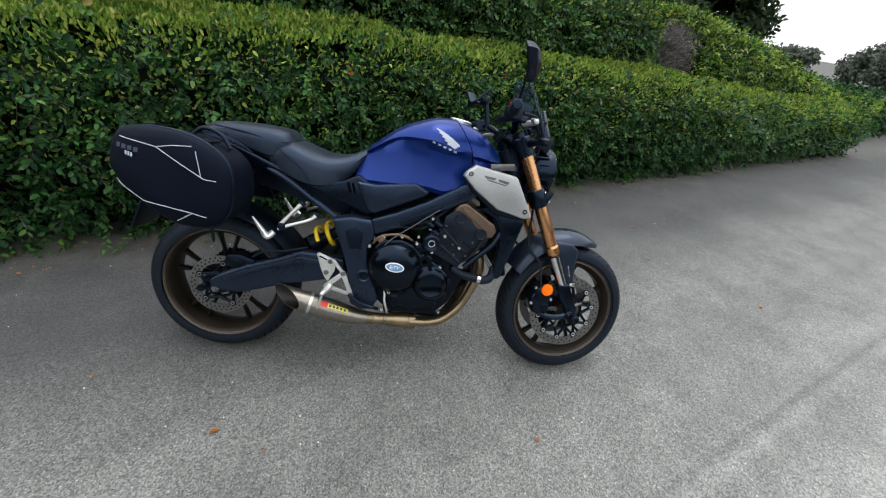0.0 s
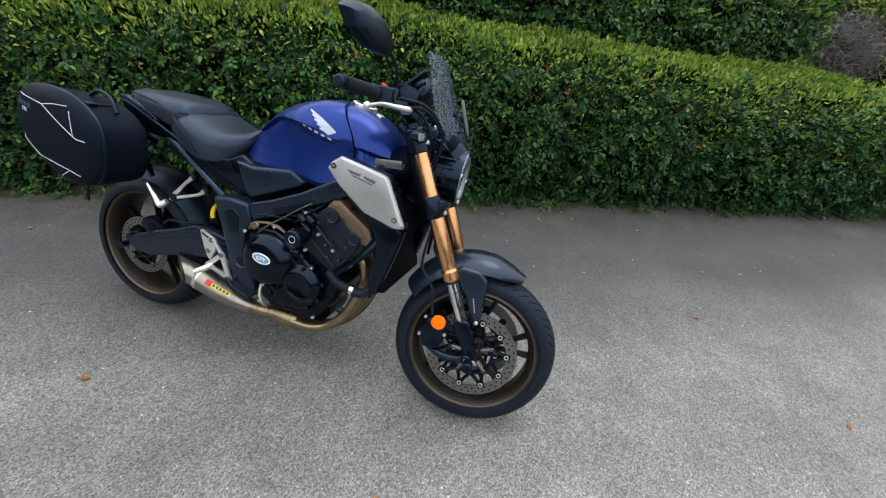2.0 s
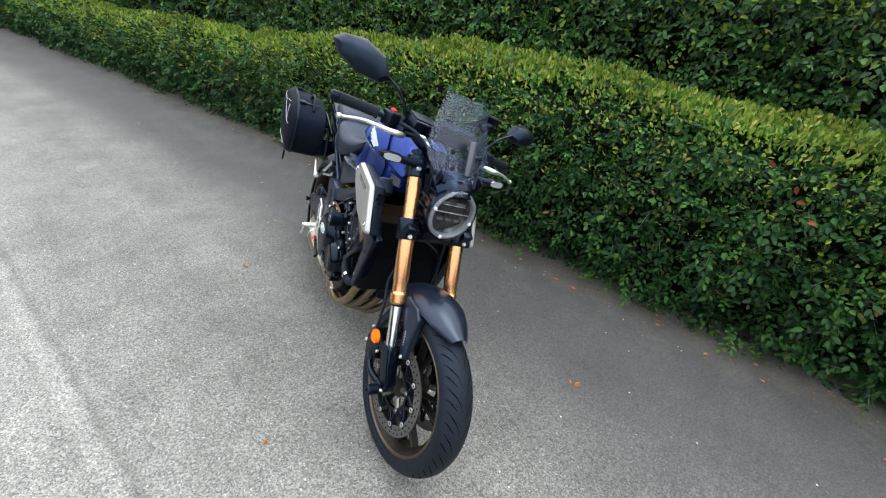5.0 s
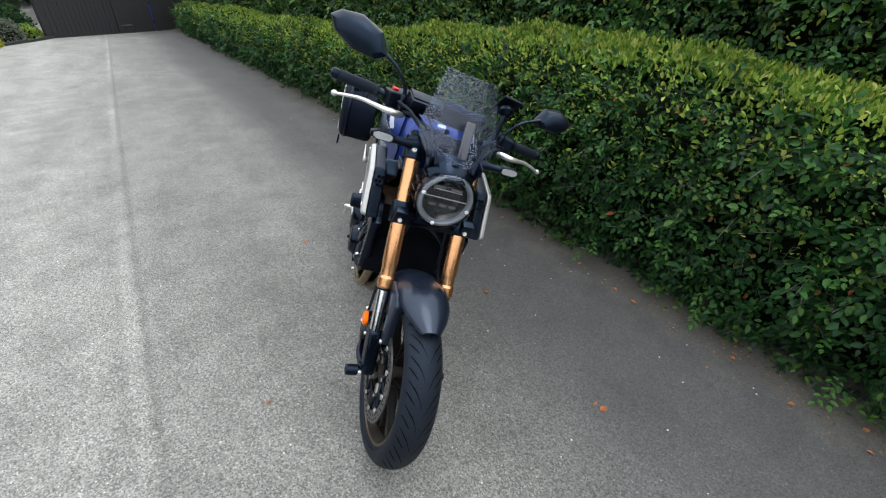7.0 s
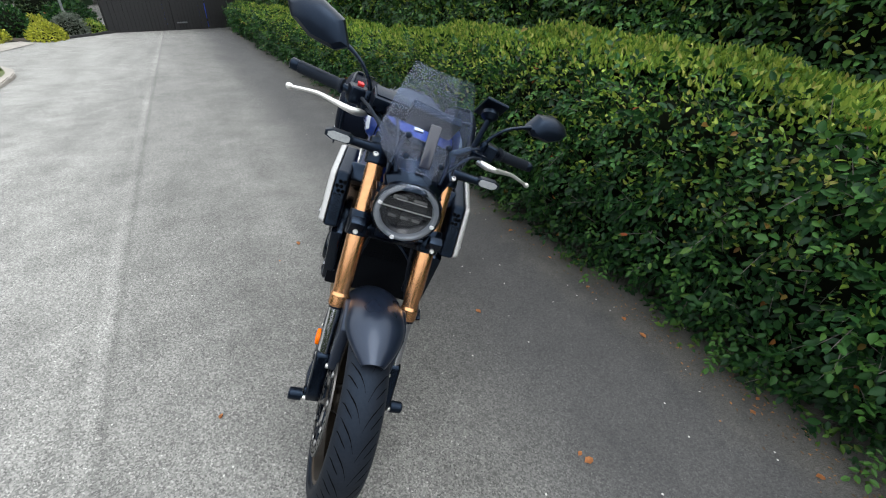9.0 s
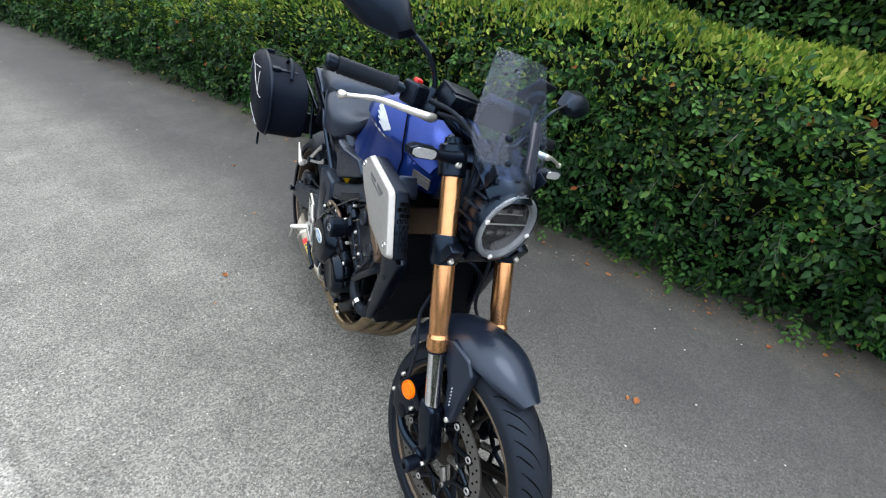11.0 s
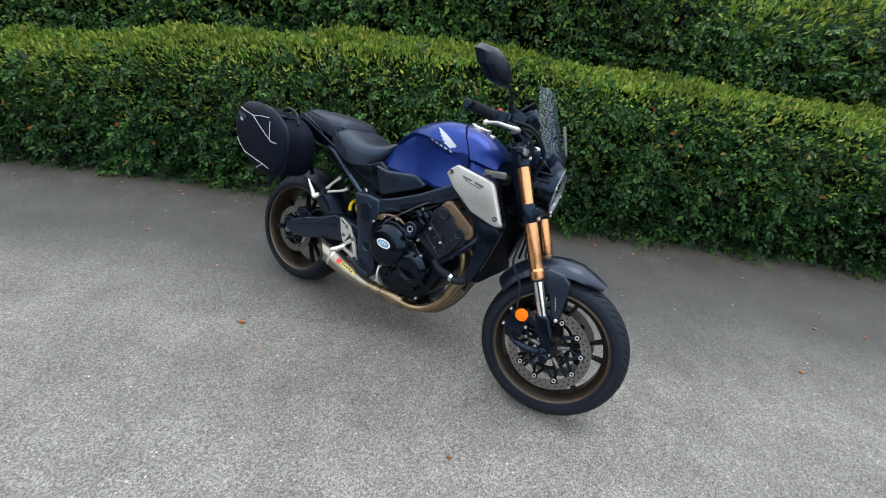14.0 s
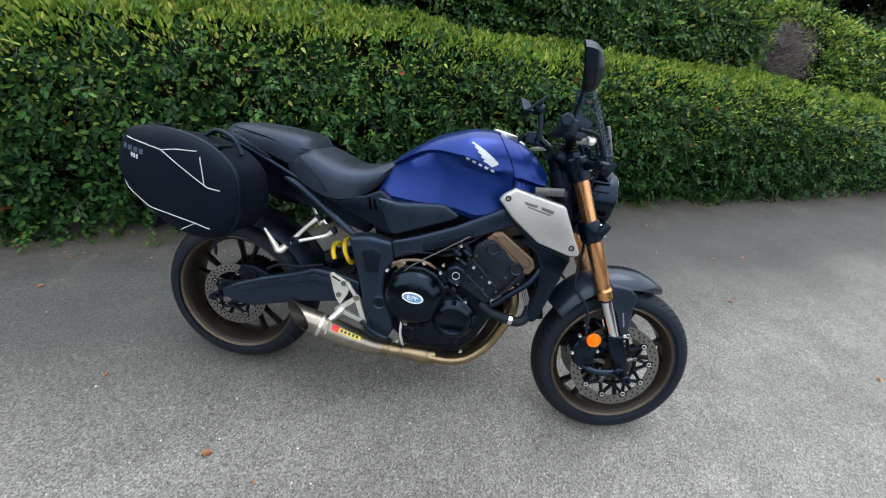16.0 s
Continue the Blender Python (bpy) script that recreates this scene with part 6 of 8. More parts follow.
    part("cable_adjuster", bm, SATIN_BLACK, bar)
    cables = [[(0.352, -0.185, 1.070), (0.405, -0.15, 1.075), (0.445, -0.10, 1.04), (0.455, -0.07, 0.985), (0.43, -0.05, 0.90)],
              [(0.340, -0.20, 1.090), (0.410, -0.165, 1.085), (0.460, -0.105, 1.035), (0.462, -0.080, 0.965), (0.44, -0.065, 0.88)],
              [(0.352, 0.185, 1.070), (0.405, 0.13, 1.07), (0.44, 0.08, 1.02), (0.45, 0.06, 0.95), (0.42, 0.05, 0.86)],
              [(0.335, -0.10, 1.09), (0.39, -0.085, 1.06), (0.425, -0.075, 1.0), (0.425, -0.06, 0.92)]]
    for c in cables:
        part("cable", pipe(bmesh.new(), c, 0.0048, 8, 8), RUBBER, bar)
    bar.matrix_local = pose(-0.008, 0, 0.976) @ pose(0, 0, 0, -4.3, 0, 1.0) @ pose(0, 0, -1.0)


handlebar()


def brake_lines():
    for side in (-1, 1):
        part("brake_hose", pipe(bmesh.new(), [(0.47, side * 0.06, 0.79), (0.475, side * 0.07, 0.72), (0.47, side * 0.085, 0.64), (0.475, side * 0.10, 0.58), (0.525, side * 0.115, 0.52), (0.545, side * 0.118, 0.43)], 0.0048, 8, 6), RUBBER, bike)
    part("hose_guide", pipe(bmesh.new(), [(0.40, 0.02, 0.72), (0.43, 0.06, 0.70), (0.435, 0.085, 0.66), (0.43, 0.09, 0.56)], 0.006, 8, 6), BLACK_PLASTIC, bike)


brake_lines()


def turn_signal(side):
    bm = turned(bmesh.new(), (0.405, side * 0.110, 0.985), (0.12, side, 0.04), [(0, 0.018), (0.03, 0.0135), (0.068, 0.0115), (0.076, 0.0125)], 16)
    sig = part("turn_signal", bm, BLACK_PLASTIC, bike, "slim turn signal with a clear lens")
    a = Vector((0.416, side * 0.182, 0.990))
    along = Vector((-0.05, side, 0.0)).normalized()
    up = Vector((0, 0, 1))

    def hexed(front, grow, back):
        out = ((0.0, 0.45), (0.010, 0.80), (0.058, 0.84), (0.074, 0.40), (0.074, -0.40), (0.058, -0.84), (0.010, -0.80), (0.0, -0.45))
        loops = []
        for dx, f in ((back, 0.80), (back + 0.006, 1.0), (front - 0.003, 1.0), (front, 0.93)):
            loops.append([a + along * (0.037 + (q - 0.037) * f * grow) + up * (0.0165 * h * f * grow) + Vector((dx, 0, 0)) for q, h in out])
        return rings(bmesh.new(), loops)
    part("signal_housing", hexed(0.010, 1.0, -0.016), BLACK_PLASTIC, sig, smooth=20)
    part("signal_lens", hexed(0.0115, 0.82, 0.002), surface("silver_signal_lens", (0.30, 0.33, 0.36), (0.55, 0.57, 0.60), 0.14, 0.4, grain=160, bump=0.3, coat=0.6), sig, "clear silvery signal lens", smooth=20)


both(turn_signal)


# tank
TANK = [(-0.186, 0.905, 0.885, 0.072, 0.850, 0.086, 0.768, 0.098), (-0.085, 0.985, 0.950, 0.128, 0.890, 0.130, 0.770, 0.140), (0.020, 1.030, 0.955, 0.178, 0.890, 0.158, 0.775, 0.158),
        (0.100, 1.040, 0.930, 0.166, 0.880, 0.156, 0.765, 0.158), (0.170, 1.030, 0.918, 0.138, 0.880, 0.142, 0.800, 0.144), (0.235, 1.000, 0.912, 0.122, 0.885, 0.122, 0.830, 0.126), (0.300, 0.940, 0.905, 0.098, 0.885, 0.098, 0.850, 0.100)]
TANK_EASED = spline(TANK, 8)


def tank_half(x):
    xs = [s[0] for s in TANK_EASED]
    zt, zs, ws, zk, wk, zb, wb = [float(np.interp(x, xs, [s[i] for s in TANK_EASED])) for i in range(1, 8)]
    pts = [(0, zt), (0.34 * ws, zt - 0.002), (0.62 * ws, zt - 0.10 * (zt - zs)), (0.84 * ws, zt - 0.36 * (zt - zs)), (0.96 * ws, zt - 0.72 * (zt - zs)), (ws, zs), (ws - 0.016, zs - 0.012), (0.97 * wk - 0.008, zs - 0.55 * (zs - zk)), (0.97 * wk - 0.008, zk), (0.49 * wk + wb * 0.48 - 0.006, (zk + zb) / 2), (0.96 * wb, zb + 0.016), (0.96 * wb - 0.010, zb)]
    return pts


def tank_slant(x, z, cut=None):
    zt, zb = tank_half(x)[0][1], tank_half(x)[-1][1]
    f = (zt - z) / (zt - zb)
    rear = max(0.0, (0.02 - x) / 0.206)
    return -0.052 * rear * f


def tank_side(x, z):
    """The tank's half breadth at x and z."""
    for (y0, z0), (y1, z1) in zip(tank_half(x)[1:], tank_half(x)[2:]):
        if z1 <= z <= z0:
            return y0 + (y1 - y0) * (z0 - z) / max(1e-6, z0 - z1)
    return 0.16


def tank_ring(x, grow=0.0, seam=0.0):
    half = tank_half(x)
    out = []
    for y, z in half:
        f = (half[0][1] - z) / (half[0][1] - half[-1][1])
        xx = x + tank_slant(x, z) + seam * math.sin(min(1.0, f * 1.7) * math.pi / 2)
        h2 = tank_half(xx) if seam else half
        y2 = y + grow * (1 if y > 0.01 else 0)
        if seam:
            zz = h2[0][1] + (h2[-1][1] - h2[0][1]) * f
            y2, z = (y2, zz) if y < 0.03 else (np.interp(-zz, [-q[1] for q in h2], [q[0] for q in h2]) + grow, zz)
        out.append((xx, y2, z + (grow if f < 0.5 else 0)))
    return [(a, -b, c) for a, b, c in out] + [(a, b, c) for a, b, c in reversed(out[1:])]


def tank():
    xs = np.linspace(TANK[0][0], 0.115, 26)
    bm = bmesh.new()
    loops = []
    for x in xs:
        k = max(0.0, (x + 0.03) / 0.145)
        loops.append(tank_ring(float(x), 0.002, 0.075 * k * k))
    body = part("fuel_tank", rings(bm, loops), TANK_BLUE, bike, "satin metallic blue fuel tank", smooth=32)
    bm = bmesh.new()
    loops = []
    for x in np.linspace(0.112, 0.296, 16):
        k = max(0.0, 1 - (x - 0.112) / 0.12)
        loops.append(tank_ring(float(x), -0.003, 0.075 * k))
    part("tank_front_cover", rings(bm, loops), TANK_BLUE, body, "blue front cover of the tank", smooth=32)
    bm = hoop(bmesh.new(), (0.140, 0, 1.030), (0.16, 0, 1), [(0, 0.043), (0.010, 0.043), (0.013, 0.040), (0.013, 0.033), (0.004, 0.030)], 36)
    cap = part("filler_ring", bm, BRIGHT, body, "bright filler ring")
    part("filler_cap", turned(bmesh.new(), (0.140, 0, 1.030), (0.16, 0, 1), [(0, 0.030), (0.012, 0.030), (0.016, 0.026), (0.016, 0)], 28), SATIN_BLACK, cap)
    bm = bmesh.new()
    block(bm, (0.2, 0.0, 1.015), (0.02, 0.03, 0.012), (0, 20, 0), 0.003)
    part("lock_cover", bm, BRIGHT, cap)
    seam = tank_ring(0.1135, 0.0012, 0.075)
    part("tank_seam", pipe(bmesh.new(), seam, 0.0022, 6, 1), GROOVE, body, "dark joint line of the tank cover")
    # wing-like emblem: pale feathers that spread from one corner, over a row of bars
    for side in (-1, 1):
        bm = bmesh.new()
        for k in range(5):
            x0, z0 = 0.040 + 0.011 * k, 1.000 - 0.012 * k
            x1, z1 = 0.130 - 0.004 * k, 0.948 - 0.0022 * k
            vs = []
            for j in range(7):
                t = j / 6
                xx, zz = x0 + (x1 - x0) * t, z0 + (z1 - z0) * t + 0.003 * math.sin(t * math.pi)
                wd = 0.0034 * (0.30 + 1.0 * math.sin(math.pi * (0.1 + 0.65 * t)))
                a = Vector((xx, side * (tank_side(xx, zz + wd) + 0.0035), zz + wd))
                b = Vector((xx, side * (tank_side(xx, zz - wd) + 0.0035), zz - wd))
                vs.append((bm.verts.new(a), bm.verts.new(b)))
            for (a, b), (c, d) in zip(vs, vs[1:]):
                bm.faces.new((a, b, d, c))
        pieces("emblem_feathers", bm, DECAL_PALE, body, "pale feathered emblem")
        bm = bmesh.new()
        for k in range(5):
            xx, zz = 0.036 + 0.0200 * k, 0.951 - 0.0062 * k
            vs = [bm.verts.new((xx + dx, side * (tank_side(xx + dx, zz + dz) + 0.0035), zz + dz)) for dx, dz in ((-0.0060, -0.0015), (0.0052, -0.0047), (0.0060, 0.0020), (-0.0052, 0.0052))]
            bm.faces.new(vs)
        pieces("emblem_bars", bm, DECAL_PALE, body)


tank()


# seat and tail
def crowned(x, zt, w, zb, *_):
    half = [(0, zt), (0.5 * w, zt + 0.002), (0.8 * w, zt - 0.006), (0.95 * w, zt - 0.022), (w, zt - 0.045 if zt - zb > 0.07 else zt - 0.5 * (zt - zb)), (0.97 * w, zb + 0.006), (0.90 * w, zb)]
    return [(x, -y, z) for y, z in half] + [(x, y, z) for y, z in reversed(half[1:])]


def seats():
    rider = [(-0.515, 0.872, 0.125, 0.800), (-0.455, 0.886, 0.150, 0.772), (-0.390, 0.866, 0.162, 0.748), (-0.330, 0.850, 0.156, 0.745), (-0.265, 0.856, 0.128, 0.768), (-0.215, 0.880, 0.095, 0.830), (-0.186, 0.895, 0.074, 0.872)]
    seat = part("seat", lofted(bmesh.new(), rider, crowned, 30), SEAT_SKIN, bike, "black vinyl rider seat", smooth=45)
    pil = [(-0.752, 0.902, 0.070, 0.883), (-0.735, 0.916, 0.092, 0.878), (-0.690, 0.928, 0.110, 0.870), (-0.600, 0.930, 0.128, 0.852), (-0.515, 0.926, 0.136, 0.828), (-0.470, 0.916, 0.128, 0.845), (-0.448, 0.890, 0.105, 0.862)]
    part("pillion_seat", lofted(bmesh.new(), pil, crowned, 30), SEAT_SKIN, seat, "black vinyl pillion seat", smooth=45)
    bm = bmesh.new()
    for side in (-1, 1):
        pipe(bm, [(-0.49, side * 0.140, 0.868), (-0.455, side * 0.152, 0.842), (-0.41, side * 0.160, 0.810), (-0.375, side * 0.162, 0.765)], 0.0028, 6, 6)
        pipe(bm, [(-0.70, side * 0.110, 0.915), (-0.60, side * 0.125, 0.905), (-0.50, side * 0.130, 0.885), (-0.45, side * 0.118, 0.885)], 0.0028, 6, 6)
    pieces("seat_seam", bm, BLACK_PLASTIC, seat)
    for side in (-1, 1):
        flank = [(-0.738, 0.892), (-0.700, 0.903), (-0.610, 0.868), (-0.560, 0.836), (-0.600, 0.822), (-0.690, 0.852)]
        part("tail_panel", plate(bmesh.new(), flank, side * 0.095, side * 0.136, 0.005, 0.05, 2), FRAME_GREY, seat, "dark grey tail panel")


seats()


def tail():
    low = [(-0.740, 0.890), (-0.690, 0.835), (-0.600, 0.785), (-0.495, 0.778), (-0.375, 0.735), (-0.250, 0.690), (-0.177, 0.658), (-0.152, 0.700), (-0.155, 0.768), (-0.210, 0.800), (-0.262, 0.772), (-0.372, 0.752), (-0.500, 0.806), (-0.690, 0.884)]
    bm = bmesh.new()
    for side in (-1, 1):
        plate(bm, low, side * 0.085, side * 0.138, 0.008, 0.02, 3)
    t = part("tail_fairing", bm, SATIN_BLACK, bike, "satin black tail and side fairing")
    bm = bmesh.new()
    block(bm, (-0.60, 0, 0.835), (0.30, 0.17, 0.08), (0, 14, 0), 0.015)
    block(bm, (-0.40, 0, 0.72), (0.34, 0.16, 0.10), (0, 16, 0), 0.015)
    part("tail_underside", bm, BLACK_PLASTIC, t)
    bm = bmesh.new()
    block(bm, (-0.748, 0, 0.882), (0.022, 0.12, 0.030), (0, 10, 0), 0.006)
    part("tail_light", bm, RED_PLASTIC, t, "red tail light under the seat")
    # number plate holder reaching back over the wheel
    bm = bmesh.new()
    pipe(bm, [(-0.68, 0, 0.83), (-0.80, 0, 0.78), (-0.93, 0, 0.68), (-0.97, 0, 0.58)], 0.02, 8, 5, radii=[0.03, 0.026, 0.022, 0.02])
    block(bm, (-0.985, 0, 0.56), (0.010, 0.17, 0.13), (0, 20, 0), 0.004)
    part("plate_holder", bm, BLACK_PLASTIC, t)
    for side in (-1, 1):
        cover = [(-0.222, 0.782), (-0.150, 0.776), (-0.005, 0.800), (0.050, 0.770), (0.030, 0.752), (-0.150, 0.664), (-0.172, 0.672)]
        sc = part("side_cover", plate(bmesh.new(), cover, side * 0.100, side * 0.164, 0.010, 0.05, 3), FRAME_GREY, bike, "dark grey moulded side cover with two slots")
        bm = bmesh.new()
        for k in range(2):
            plate(bm, [(-0.250 + 0.016 * k, 0.768), (-0.243 + 0.016 * k, 0.772), (-0.232 + 0.016 * k, 0.735), (-0.240 + 0.016 * k, 0.732)], side * 0.128, side * 0.1412, 0)
        pieces("vent_slot", bm, GROOVE, sc)
        upper = [(-0.245, 0.778), (-0.160, 0.775), (-0.135, 0.672), (-0.177, 0.656), (-0.27, 0.70)]
        part("rear_side_panel", plate(bmesh.new(), upper, side * 0.090, side * 0.139, 0.008, 0.03, 2), BLACK_PLASTIC, sc)


tail()


# frame
def frame_side(side):
    y0, y1 = side * 0.120, side * 0.172
    spar = [(-0.160, 0.645), (-0.080, 0.678), (0.035, 0.735), (0.150, 0.805), (0.290, 0.890), (0.320, 0.840), (0.205, 0.765), (0.130, 0.722), (0.040, 0.680), (-0.070, 0.618), (-0.142, 0.588)]
    s = part("frame_spar", plate(bmesh.new(), spar, y0, y1, 0.010, 0.02, 3), FRAME_GREY, bike, "dark grey frame spar")
    col = [(-0.292, 0.640), (-0.225, 0.655), (-0.150, 0.650), (-0.135, 0.590), (-0.160, 0.535), (-0.155, 0.470), (-0.128, 0.405), (-0.105, 0.330), (-0.125, 0.285), (-0.168, 0.278), (-0.210, 0.300), (-0.222, 0.360), (-0.225, 0.430), (-0.250, 0.520), (-0.275, 0.590)]
    part("pivot_plate", plate(bmesh.new(), col, y0 + side * 0.004, y1 + side * 0.006, 0.012, 0.03, 3), FRAME_GREY, s, "dark grey frame plate at the swing arm")
    pad = [(-0.245, 0.600), (-0.205, 0.620), (-0.178, 0.600), (-0.180, 0.530), (-0.222, 0.525)]
    part("plate_recess", plate(bmesh.new(), pad, side * 0.172, side * 0.1805, 0.003, 0.10), BLACK_PLASTIC, s)
    strip = [(-0.06, 0.655), (0.03, 0.700), (0.09, 0.735), (0.105, 0.722), (0.04, 0.675), (-0.05, 0.632)]
    part("spar_pad", plate(bmesh.new(), strip, side * 0.168, side * 0.1765, 0.003, 0.05), BLACK_PLASTIC, s)
    bm = turned(bmesh.new(), (-0.165, side * 0.172, 0.425), (0, side, 0), [(0, 0.030), (0.008, 0.028), (0.010, 0.020), (0.006, 0.016), (0.006, 0)], 24)
    part("pivot_cap", bm, FRAME_GREY, s)
    bm = pipe(bmesh.new(), [(-0.270, side * 0.135, 0.625), (-0.36, side * 0.138, 0.690), (-0.46, side * 0.138, 0.760), (-0.60, side * 0.11, 0.82)], 0.011, 10, 5)
    part("subframe_tube", bm, FRAME_GREY, s, "dark subframe tube")


both(frame_side)
part("steering_head", rod(rod(bmesh.new(), (0.335, 0, 0.955), (0.435, 0, 0.755), 0.034), (0.28, -0.06, 0.86), (0.28, 0.06, 0.86), 0.03), FRAME_GREY, bike)
bm = bmesh.new()
block(bm, (0.306, -0.124, 0.890), (0.090, 0.004, 0.025), (0, -7, 0), 0.001)
part("maker_plate", bm, DISC_STEEL, bike, "bright data plate beside the steering head")
bm = bmesh.new()
for k in range(3):
    block(bm, (0.330, -0.1285, 0.896 - 0.007 * k), (0.062, 0.0012, 0.0022), (0, -7, 0), 0)
pieces("plate_lettering", bm, DECAL_GREY, bike)


# engine
def engine():
    case = [(-0.155, 0.545), (-0.090, 0.598), (0.040, 0.575), (0.170, 0.530), (0.210, 0.440), (0.170, 0.340), (0.110, 0.275), (-0.060, 0.270), (-0.125, 0.330), (-0.160, 0.430)]
    body = part("engine_case", plate(bmesh.new(), case, -0.150, 0.150, 0.014, 0, 3), ENGINE_BLACK, bike, "black four cylinder engine case")
    cyl = [(0.030, 0.565), (0.098, 0.630), (0.135, 0.700), (0.262, 0.610), (0.232, 0.550), (0.180, 0.490)]
    block_ = part("cylinder_block", plate(bmesh.new(), cyl, -0.165, 0.165, 0.008, 0, 2), CAST_GREY, body, "dark grey cylinder block")
    head = [(0.112, 0.690), (0.150, 0.722), (0.290, 0.632), (0.276, 0.590), (0.240, 0.566), (0.105, 0.652)]
    part("cylinder_head", plate(bmesh.new(), head, -0.172, 0.172, 0.006, 0, 2), CAST_GREY, body)
    cov = [(0.140, 0.716), (0.160, 0.742), (0.186, 0.748), (0.298, 0.678), (0.310, 0.650), (0.296, 0.624), (0.275, 0.625), (0.262, 0.648), (0.240, 0.655), (0.222, 0.668), (0.205, 0.690), (0.180, 0.698), (0.165, 0.714)]
    cc = part("cam_cover", plate(bmesh.new(), cov, -0.176, 0.176, 0.006, 0, 2), HEAD_BRONZE, body, "bronze cam cover")
    inner = [(0.160, 0.733), (0.186, 0.738), (0.290, 0.672), (0.296, 0.650), (0.270, 0.646), (0.212, 0.690), (0.180, 0.712)]
    part("cam_cover_step", plate(bmesh.new(), inner, -0.18, 0.18, 0.003, 0, 1), HEAD_BRONZE, cc)
    for side in (-1, 1):
        bm = bmesh.new()
        for q in ((0.168, 0.690), (0.252, 0.636)):
            turned(bm, (q[0], side * 0.170, q[1]), (0, side, 0), [(0, 0.022), (0.012, 0.022), (0.015, 0.019), (0.012, 0.015), (0.012, 0)], 22)
        pieces("cam_plug", bm, CAST_GREY, body)
        # ribs and a triangle web on the block's end
        bm = bmesh.new()
        for a, b in (((0.105, 0.640), (0.20, 0.560)), ((0.075, 0.600), (0.185, 0.515)), ((0.150, 0.660), (0.175, 0.580)), ((0.195, 0.630), (0.178, 0.582)), ((0.150, 0.660), (0.195, 0.630))):
            rod(bm, (a[0], side * 0.166, a[1]), (b[0], side * 0.166, b[1]), 0.0055, None, 8)
        pieces("cast_rib", bm, CAST_GREY, body)
        bm = bmesh.new()
        for q in ((0.118, 0.612), (0.178, 0.572), (-0.135, 0.575), (0.02, 0.600), (-0.165, 0.565), (0.075, 0.545), (0.105, 0.470), (0.13, 0.30), (-0.09, 0.29), (0.045, 0.655), (0.06, 0.635), (0.065, 0.675)):
            bolt(bm, (q[0], side * 0.168, q[1]), (0, side, 0), 0.006, 0.008)
        pieces("case_bolt", bm, BRIGHT, body)
    # right cover: one casting with a domed clutch end and a domed crank end
    cover = [(-0.150, 0.478), (-0.143, 0.552), (-0.110, 0.586), (-0.040, 0.592), (0.012, 0.570), (0.034, 0.540), (0.075, 0.524), (0.118, 0.495), (0.150, 0.450), (0.153, 0.400), (0.128, 0.348), (0.094, 0.318), (0.010, 0.306), (-0.045, 0.318), (-0.085, 0.358), (-0.125, 0.415)]
    base = part("right_engine_cover", plate(bmesh.new(), cover, -0.145, -0.184, 0.010, 0.05, 3), COVER_BLACK, body, "black right engine cover")
    bm = turned(bmesh.new(), (-0.056, -0.178, 0.470), (0, -1, 0), [(0, 0.100), (0.006, 0.099), (0.018, 0.092), (0.028, 0.080), (0.036, 0.072), (0.0395, 0.064), (0.040, 0)], 44)
    clutch = part("clutch_cover", bm, COVER_BLACK, base, "round black clutch cover with an oval badge")
    def oval(rx_, rz_, y, back):
        bm = bmesh.new()
        rings(bm, [[(-0.056 + rx_ * math.cos(t), yy, 0.486 + rz_ * math.sin(t) - 0.05 * rx_ * math.cos(t)) for t in (2 * math.pi * k / 32 for k in range(32))] for yy in (back, y)])
        return bm
    badge = part("badge", oval(0.034, 0.0185, -0.2200, -0.2170), SIGN_WHITE, clutch, "oval badge with a white rim on a blue field")
    part("badge_field", oval(0.0295, 0.0142, -0.2206, -0.2195), BADGE_BLUE, badge)
    bm = bmesh.new()
    for dx, dz, w, h in ((-0.016, 0, 0.002, 0.013), (-0.011, 0.006, 0.008, 0.0018), (-0.011, 0, 0.008, 0.0018), (-0.011, -0.006, 0.008, 0.0018), (-0.002, 0, 0.002, 0.013), (0.002, 0.006, 0.006, 0.0018), (0.005, 0.003, 0.002, 0.006), (0.010, 0, 0.002, 0.013), (0.015, 0.002, 0.006, 0.0018)):
        block(bm, (-0.056 + dx, -0.2209, 0.486 + dz), (w, 0.0010, h), (0, 0, 0), 0)
    pieces("badge_bars", bm, SIGN_WHITE, badge)
    bm = turned(bmesh.new(), (0.083, -0.178, 0.424), (0, -1, 0), [(0, 0.072), (0.010, 0.071), (0.016, 0.064), (0.026, 0.060), (0.032, 0.052), (0.033, 0.046), (0.0305, 0.042), (0.0305, 0)], 40)
    part("crank_cover", bm, COVER_BLACK, base, "round black crank cover")
    bm = turned(bmesh.new(), (0.052, -0.165, 0.508), (0, -1, 0), [(0, 0.030), (0.016, 0.030), (0.022, 0.024), (0.022, 0.012), (0.019, 0.010), (0.019, 0)], 26)
    part("gear_cover", bm, ENGINE_BLACK, base)
    bm = turned(bmesh.new(), (-0.018, -0.182, 0.385), (0, -1, 0), [(0, 0.018), (0.012, 0.018), (0.014, 0.015), (0.014, 0)], 20)
    block(bm, (-0.018, -0.199, 0.385), (0.024, 0.008, 0.005), (0, 30, 0), 0.001)
    part("oil_filler_plug", bm, ENGINE_BLACK, base)
    bm = turned(bmesh.new(), (-0.05, -0.182, 0.345), (0, -1, 0), [(0, 0.020), (0.006, 0.020), (0.008, 0.017), (0.008, 0)], 20)
    part("sight_glass", bm, ENGINE_BLACK, base)
    rim = bmesh.new()
